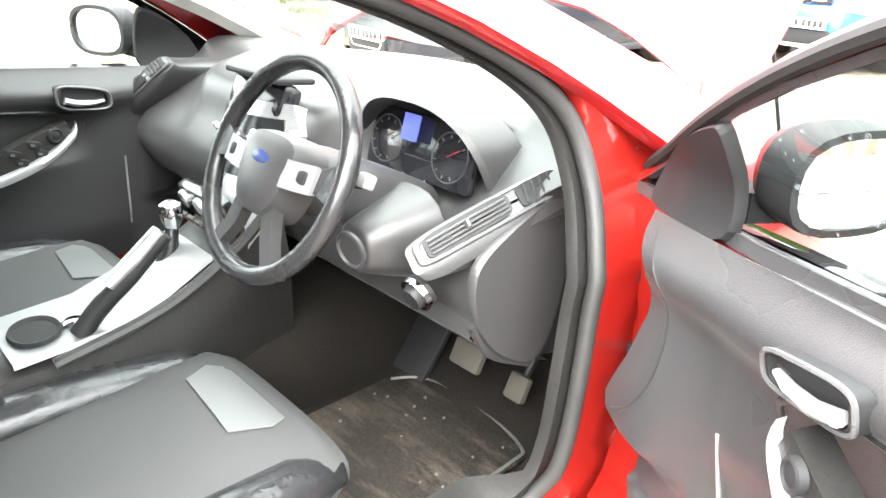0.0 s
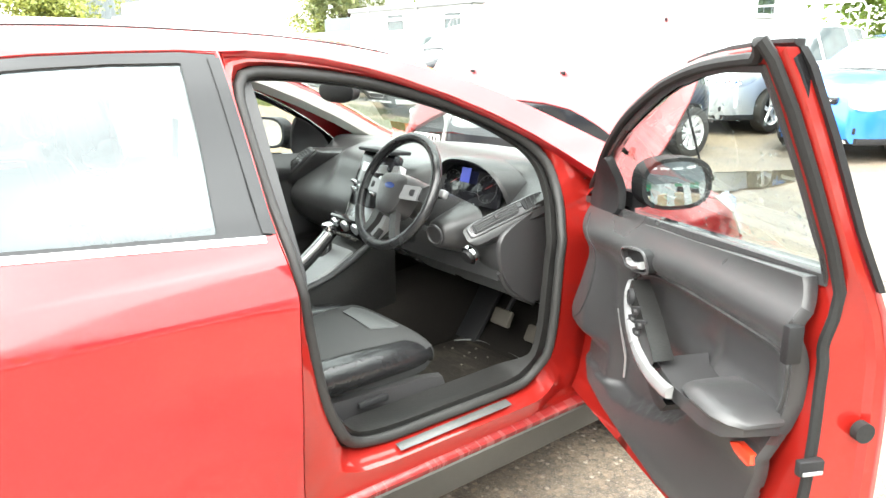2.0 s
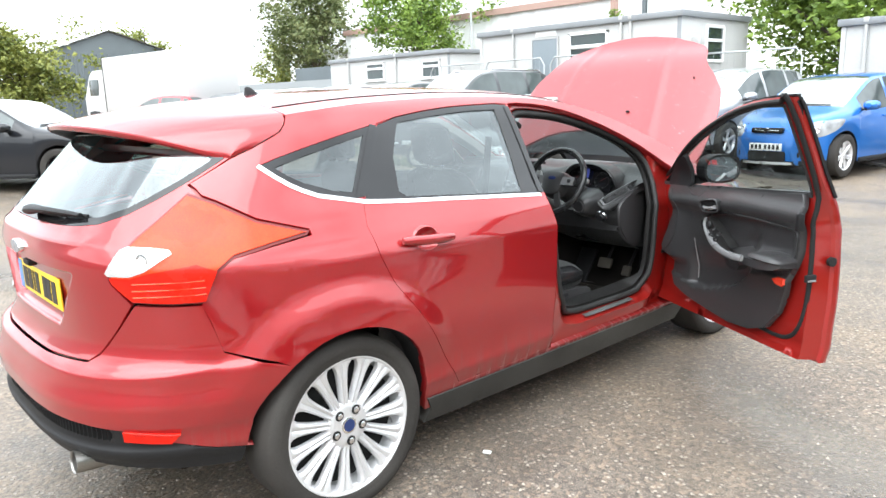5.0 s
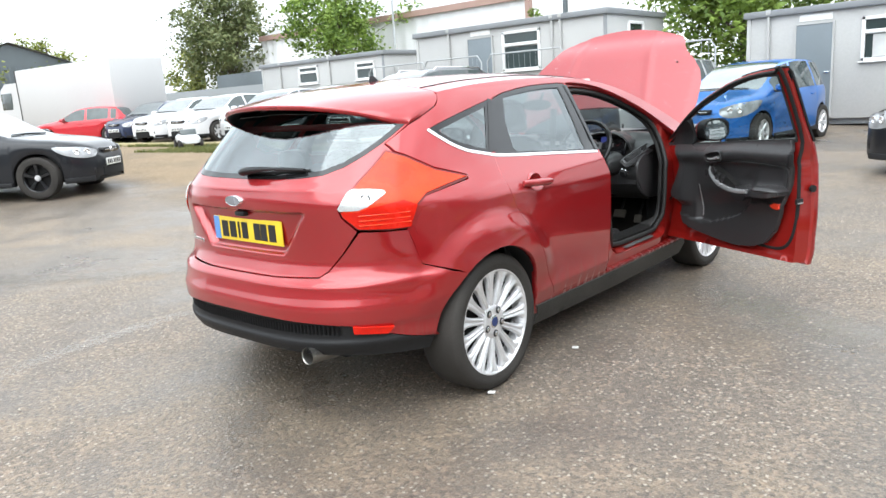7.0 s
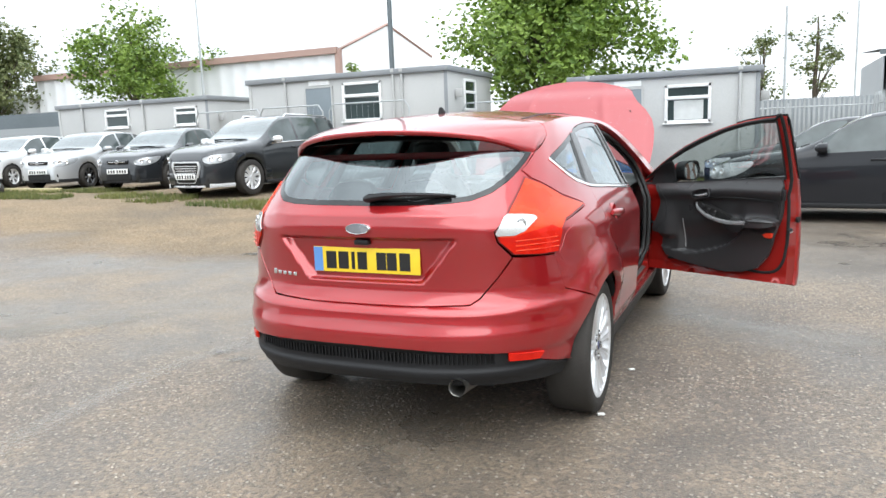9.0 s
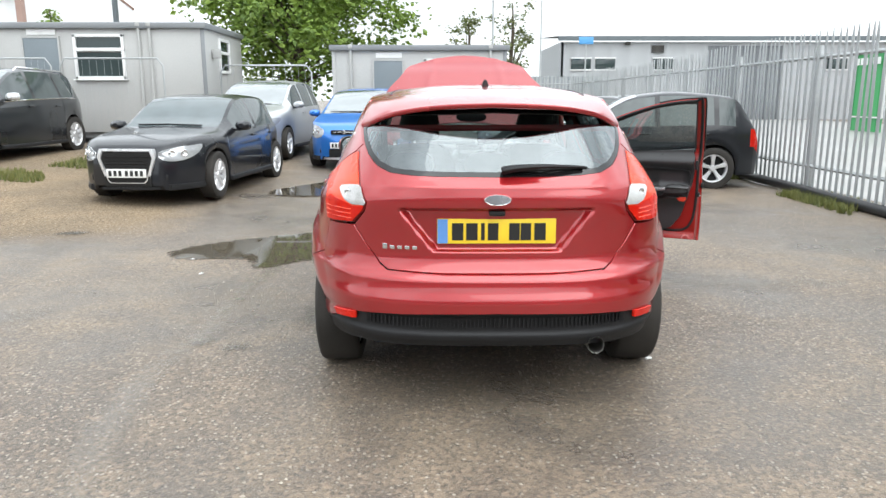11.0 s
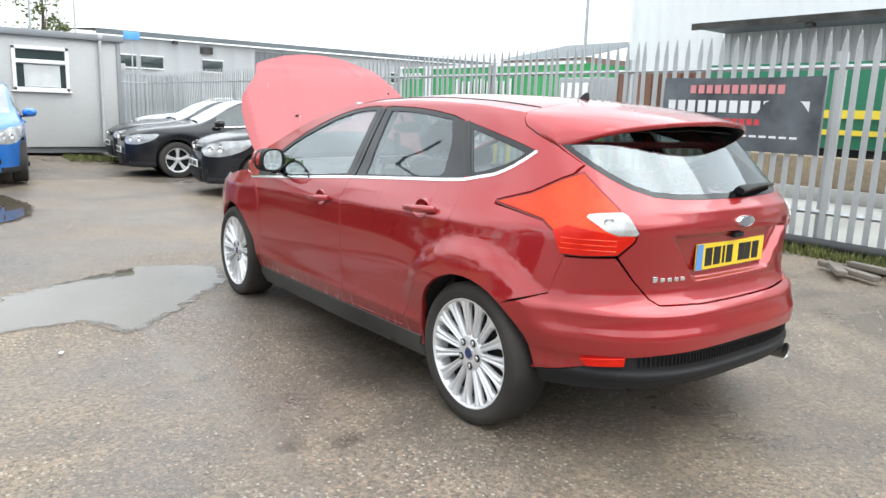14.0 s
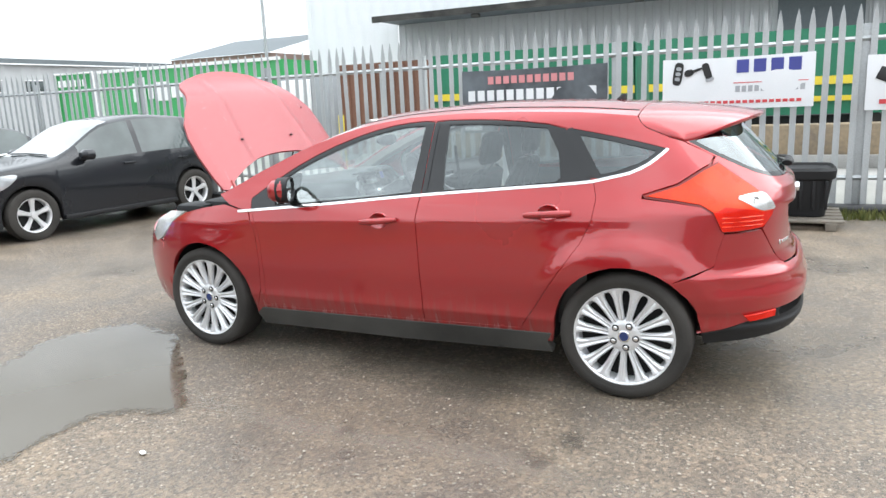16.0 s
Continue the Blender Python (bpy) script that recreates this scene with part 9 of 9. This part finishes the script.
for yy in (1.6, 8.9):
    for sx in (-1, 1):
        part("wheel", lathe([(-0.13, 0.2), (-0.13, 0.44), (0.13, 0.44), (0.13, 0.2), (0.05, 0.0)], 24), TYRE, lo).matrix_basis = pose(sx * 1.0, yy, 0.44)
part("box_seam", box(0, 7.42, 2.0, 2.42, 0.05, 2.52), CLAD, lo)

# ---- trees ----
BARK = surf("grey_brown_bark", (0.10, 0.08, 0.06), 0.9, 0, 0.35, 8, 0.01)


def leaf_material(name, a, b_):
    m = bpy.data.materials.new(name)
    m.use_nodes = True
    n, l = m.node_tree.nodes, m.node_tree.links
    p = n["Principled BSDF"]
    geo, mx, tc, no = n.new("ShaderNodeNewGeometry"), n.new("ShaderNodeMix"), n.new("ShaderNodeTexCoord"), n.new("ShaderNodeTexNoise")
    no.inputs["Scale"].default_value = 0.8
    l.new(tc.outputs["Object"], no.inputs["Vector"])
    ad = n.new("ShaderNodeMath")
    ad.operation = "MULTIPLY_ADD"
    l.new(geo.outputs["Random Per Island"], ad.inputs[0])
    ad.inputs[1].default_value = 0.6
    l.new(no.outputs[0], ad.inputs[2])
    mr_ = n.new("ShaderNodeMapRange")
    l.new(ad.outputs[0], mr_.inputs[0])
    mr_.inputs[1].default_value, mr_.inputs[2].default_value = 0.4, 1.1
    mx.data_type = "RGBA"
    l.new(mr_.outputs[0], mx.inputs[0])
    mx.inputs[6].default_value, mx.inputs[7].default_value = (*a, 1), (*b_, 1)
    l.new(mx.outputs[2], p.inputs["Base Color"])
    p.inputs["Roughness"].default_value = 0.55
    tl = n.new("ShaderNodeBsdfTranslucent")
    l.new(mx.outputs[2], tl.inputs[0])
    ms = n.new("ShaderNodeMixShader")
    ms.inputs[0].default_value = 0.22
    l.new(p.outputs[0], ms.inputs[1])
    l.new(tl.outputs[0], ms.inputs[2])
    l.new(ms.outputs[0], n["Material Output"].inputs[0])
    return m


LEAF = leaf_material("green_leaves", (0.066, 0.125, 0.016), (0.235, 0.335, 0.055))
LEAF_Y = leaf_material("yellow_green_leaves", (0.085, 0.12, 0.022), (0.27, 0.285, 0.06))
LEAF_D = leaf_material("dull_olive_leaves", (0.07, 0.10, 0.032), (0.20, 0.22, 0.085))


def tree(at, height, radius, leaf, label, seed, clumps=60, per=70, size=0.16, base=None, sparse=0.0):
    rnd = random.Random(seed)
    x, y = at
    t = thing("tree", label, "tree", (x, y, rise(x, y)), group="trees round the yard")
    base = height * 0.34 if base is None else base
    trunk_pts = [(0, 0, -0.1), (0.06, 0.03, height * 0.2), (-0.05, 0.08, height * 0.45), (0.04, 0.0, height * 0.72), (0.0, 0.05, height * 0.92)]
    part("trunk", tube(spline(trunk_pts, k=4), [0.22 * height / 8 * (1 - 0.85 * i / 16) for i in range(17)], 10), BARK, t)
    V, F = [], []
    zc, hz = (base + height) / 2, (height - base) / 2
    ends = []
    for i in range(clumps):
        while True:
            d = Vector((rnd.uniform(-1, 1), rnd.uniform(-1, 1), rnd.uniform(-1, 1)))
            if 0.25 < d.length < 1:
                break
        lump = 0.74 + 0.85 * noise.noise(d * 2.1 + Vector((seed, 0, 0)))
        taper = 1 - 0.35 * max(0, d.z)
        c = Vector((d.x * radius * lump * taper * 1.15, d.y * radius * lump * taper * 1.15, zc + d.z * hz * min(1.0, lump + 0.15)))
        ends.append(c)
        cr = radius * rnd.uniform(0.14, 0.30)
        for _ in range(int(per * rnd.uniform(0.5, 1.3) * (1 - sparse * rnd.random()))):
            q = Vector((rnd.gauss(0, 0.5), rnd.gauss(0, 0.5), rnd.gauss(0, 0.4))) * cr
            p = c + q
            if p.length > 0:
                u = Vector((rnd.uniform(-1, 1), rnd.uniform(-1, 1), rnd.uniform(-0.7, 0.4))).normalized()
                w = u.cross(Vector((rnd.uniform(-1, 1), rnd.uniform(-1, 1), rnd.uniform(0.2, 1)))).normalized()
                s_ = size * rnd.uniform(0.6, 1.3)
                o = len(V)
                nn = u.cross(w) * s_ * 0.18
                V += [tuple(p), tuple(p + u * s_ * 0.5 + w * s_ * 0.36 + nn), tuple(p + u * s_ * 1.05), tuple(p + u * s_ * 0.5 - w * s_ * 0.36 + nn)]
                F += [(o, o + 1, o + 2), (o, o + 2, o + 3)]
    for c in ends[::4]:
        z0 = max(height * 0.18, c.z * 0.55)
        part("limb", tube(spline([(0, 0, z0), tuple(Vector((c.x * 0.45, c.y * 0.45, (z0 + c.z) / 2 + 0.1))), tuple(c)], k=4), [0.05 * height / 8 * (1 - 0.1 * i) for i in range(9)], 6), BARK, t)
    me = bpy.data.meshes.new("crown")
    me.from_pydata(V, [], F)
    me.materials.append(leaf)
    cr_ = part("crown", me, None, t)
    tagged(cr_, kind="stuff")
    return t


tree((-4.9, 21.0), 8.4, 3.7, LEAF, "large leafy green tree between the cabins", 3, 210, 120, 0.20, 1.0, 0.15)
tree((-31.0, 28.0), 8.6, 3.6, LEAF, "round green tree behind the far cabin", 7, 100, 90, 0.24, 2.8)
tree((-51.0, 11.0), 6.4, 4.2, LEAF_Y, "yellow-green tree at the yard's end", 11, 110, 90, 0.28, 0.4)
tree((-47.0, 31.0), 10.5, 4.4, LEAF_D, "tall airy-crowned olive tree", 13, 130, 100, 0.30, 2.0, 0.25)
tree((-55.0, 33.0), 6.5, 3.5, LEAF_Y, "low yellowing tree behind the lorry", 17, 60, 70, 0.28, 1.0)
tree((-63.0, 24.0), 8.0, 4.5, LEAF_Y, "yellow-green tree far behind", 19, 70, 80, 0.30, 1.0)
tree((-72.0, 22.0), 9.0, 5.5, LEAF_Y, "broad yellow-green tree at the edge", 23, 80, 80, 0.34, 0.8)
tree((1.6, 40.0), 6.0, 1.6, LEAF_D, "thin sparse young tree", 29, 30, 40, 0.2, 2.0, 0.7)
tree((4.2, 40.5), 7.4, 1.9, LEAF_D, "tall sparse young tree", 31, 38, 42, 0.2, 1.8, 0.7)
tree((-14.5, 24.0), 4.6, 1.0, LEAF, "slender sapling beside the cabin", 37, 18, 40, 0.16, 2.4, 0.5)

# ---- grass and grit ----
GRASS = leaf_material("rough_grass", (0.06, 0.09, 0.02), (0.20, 0.20, 0.06))


def grass(label, spots, count, seed, h=0.11):
    """Rough tufts scattered over rectangles (x0, x1, y0, y1)."""
    rnd = random.Random(seed)
    V, F = [], []
    total = sum((b_ - a) * (d - c) for a, b_, c, d in spots)
    for a, b_, c, d in spots:
        for _ in range(int(count * (b_ - a) * (d - c) / total)):
            x, y = rnd.uniform(a, b_), rnd.uniform(c, d)
            if noise.noise(Vector((x * 0.9, y * 0.9, seed))) < -0.12:
                continue
            z = rise(x, y)
            for _ in range(3):
                ang, s_ = rnd.uniform(0, 6.28), h * rnd.uniform(0.4, 1.3)
                o = len(V)
                dx, dy, lean = math.cos(ang) * 0.008, math.sin(ang) * 0.008, rnd.uniform(-0.6, 0.6) * s_
                V += [(x - dx, y - dy, z), (x + dx, y + dy, z), (x + lean * math.sin(ang), y - lean * math.cos(ang), z + s_)]
                F.append((o, o + 1, o + 2))
                x, y = x + rnd.uniform(-0.02, 0.02), y + rnd.uniform(-0.02, 0.02)
    me = bpy.data.meshes.new("grass")
    me.from_pydata(V, [], F)
    me.materials.append(GRASS)
    return tagged(new("grass", me), label, "grass", kind="stuff")


grass("rough yellow-green grass along the fence foot", [(4.70, 5.35, -6.5, 12.0), (5.0, 5.5, 12, 24)], 14000, 5, 0.10)
grass("rough grass verge under the parked row", [(-16.5, -6.0, 7.0, 8.2), (-24, -12, 8.6, 9.6), (-7.0, -5.0, 8.0, 12.0), (0.2, 1.6, 14.2, 15.1)], 14000, 9, 0.09)

CHIP = surf("mixed_stone_chippings", (0.34, 0.30, 0.25), 0.85, 0, 0.5, 40)
rnd = random.Random(41)
V, F = [], []
for _ in range(5200):
    a, r_ = rnd.uniform(0, 6.28), 1.2 + 4.6 * rnd.random() ** 0.8
    x, y = 0.2 + 1.15 * r_ * math.cos(a), -0.4 + r_ * math.sin(a)
    if abs(x) < 0.95 and -0.9 < y < 3.6 or (-2.9 < x < -0.7 and 1.9 < y < 4.0):
        continue
    s_ = rnd.uniform(0.003, 0.009)
    o = len(V)
    z = rise(x, y)
    for p in ((1, 0, 0), (0, 1, 0), (-1, 0, 0), (0, -1, 0), (0, 0, 0.9), ):
        V.append((x + p[0] * s_ * rnd.uniform(0.6, 1.3), y + p[1] * s_ * rnd.uniform(0.6, 1.3), z + 0.008 + p[2] * s_))
    F += [(o, o + 1, o + 4), (o + 1, o + 2, o + 4), (o + 2, o + 3, o + 4), (o + 3, o, o + 4)]
me = bpy.data.meshes.new("stone_chippings")
me.from_pydata(V, [], F)
me.materials.append(CHIP)
tagged(new("stone_chippings", me), "loose stone chippings scattered over the yard", "gravel", kind="stuff")
PAPER = surf("pale_litter", (0.7, 0.7, 0.68), 0.8)
for x, y in ((0.886, -0.09), (0.918, 0.617), (-2.17, 1.88)):
    thing("litter_scrap", "tiny pale scrap lying on the asphalt", "litter", (x, y, 0.010), random.uniform(0, 90), "litter scraps", g=box(0, 0, 0, 0.035, 0.022, 0.010, 0.004), material=PAPER)
for x, y, r_ in ((0.60, -0.86, 0.035), (0.70, -0.84, 0.03), (-1.42, 0.12, 0.085), (-1.62, 0.20, 0.07), (-4.10, 3.70, 0.14), (-1.68, 1.11, 0.06)):
    pool("damp_patch", [(x + r_ * 1.6 * math.cos(k), y + r_ * math.sin(k)) for k in (0, 1, 2, 3, 4, 5)], 0.009, DAMP, "small dark stain on the asphalt", 0.01)

FILM = surf("thin_rain_film", (0.190, 0.168, 0.142), 0.06, 0, 0.2, 10, 0.0012, grain=120)
soft_shore(FILM, 0.40, 0.22, 0.75)
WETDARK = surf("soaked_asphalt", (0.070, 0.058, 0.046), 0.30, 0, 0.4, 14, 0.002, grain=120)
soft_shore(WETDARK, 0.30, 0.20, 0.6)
# wet trail; its pale base colour stands in for the mirrored sky
TRAIL = surf("rain_trail_painted_sheen", (0.250, 0.222, 0.190), 0.10, 0, 0.2, 10, 0.0012, grain=120)
soft_shore(TRAIL, 0.10, 0.10, 0.42)
for pts, m, nm in (
        ([(-1.62, -1.6), (-1.66, -1.4), (-1.80, -0.85), (-1.82, -0.1), (-1.74, 0.5), (-1.78, 1.2), (-1.76, 1.8), (-1.70, 2.2), (-1.52, 2.2), (-1.60, 1.6), (-1.62, 1.0), (-1.58, 0.4), (-1.66, -0.1), (-1.60, -0.8), (-1.50, -1.35), (-1.50, -1.6)], TRAIL, "thin wet trail running from the puddle"),
        ([(0.95, 2.05), (1.35, 2.10), (1.95, 1.85), (2.7, 1.75), (2.8, 1.45), (2.0, 1.30), (1.45, 1.50), (1.1, 1.75)], FILM, "pale film of rain water below the open door"),
        ([(-5.3, -0.7), (-4.4, -0.2), (-3.5, 0.6), (-2.9, 1.0), (-2.9, 0.5), (-3.6, -0.2), (-4.5, -0.9)], FILM, "pale film of rain water across the yard"),
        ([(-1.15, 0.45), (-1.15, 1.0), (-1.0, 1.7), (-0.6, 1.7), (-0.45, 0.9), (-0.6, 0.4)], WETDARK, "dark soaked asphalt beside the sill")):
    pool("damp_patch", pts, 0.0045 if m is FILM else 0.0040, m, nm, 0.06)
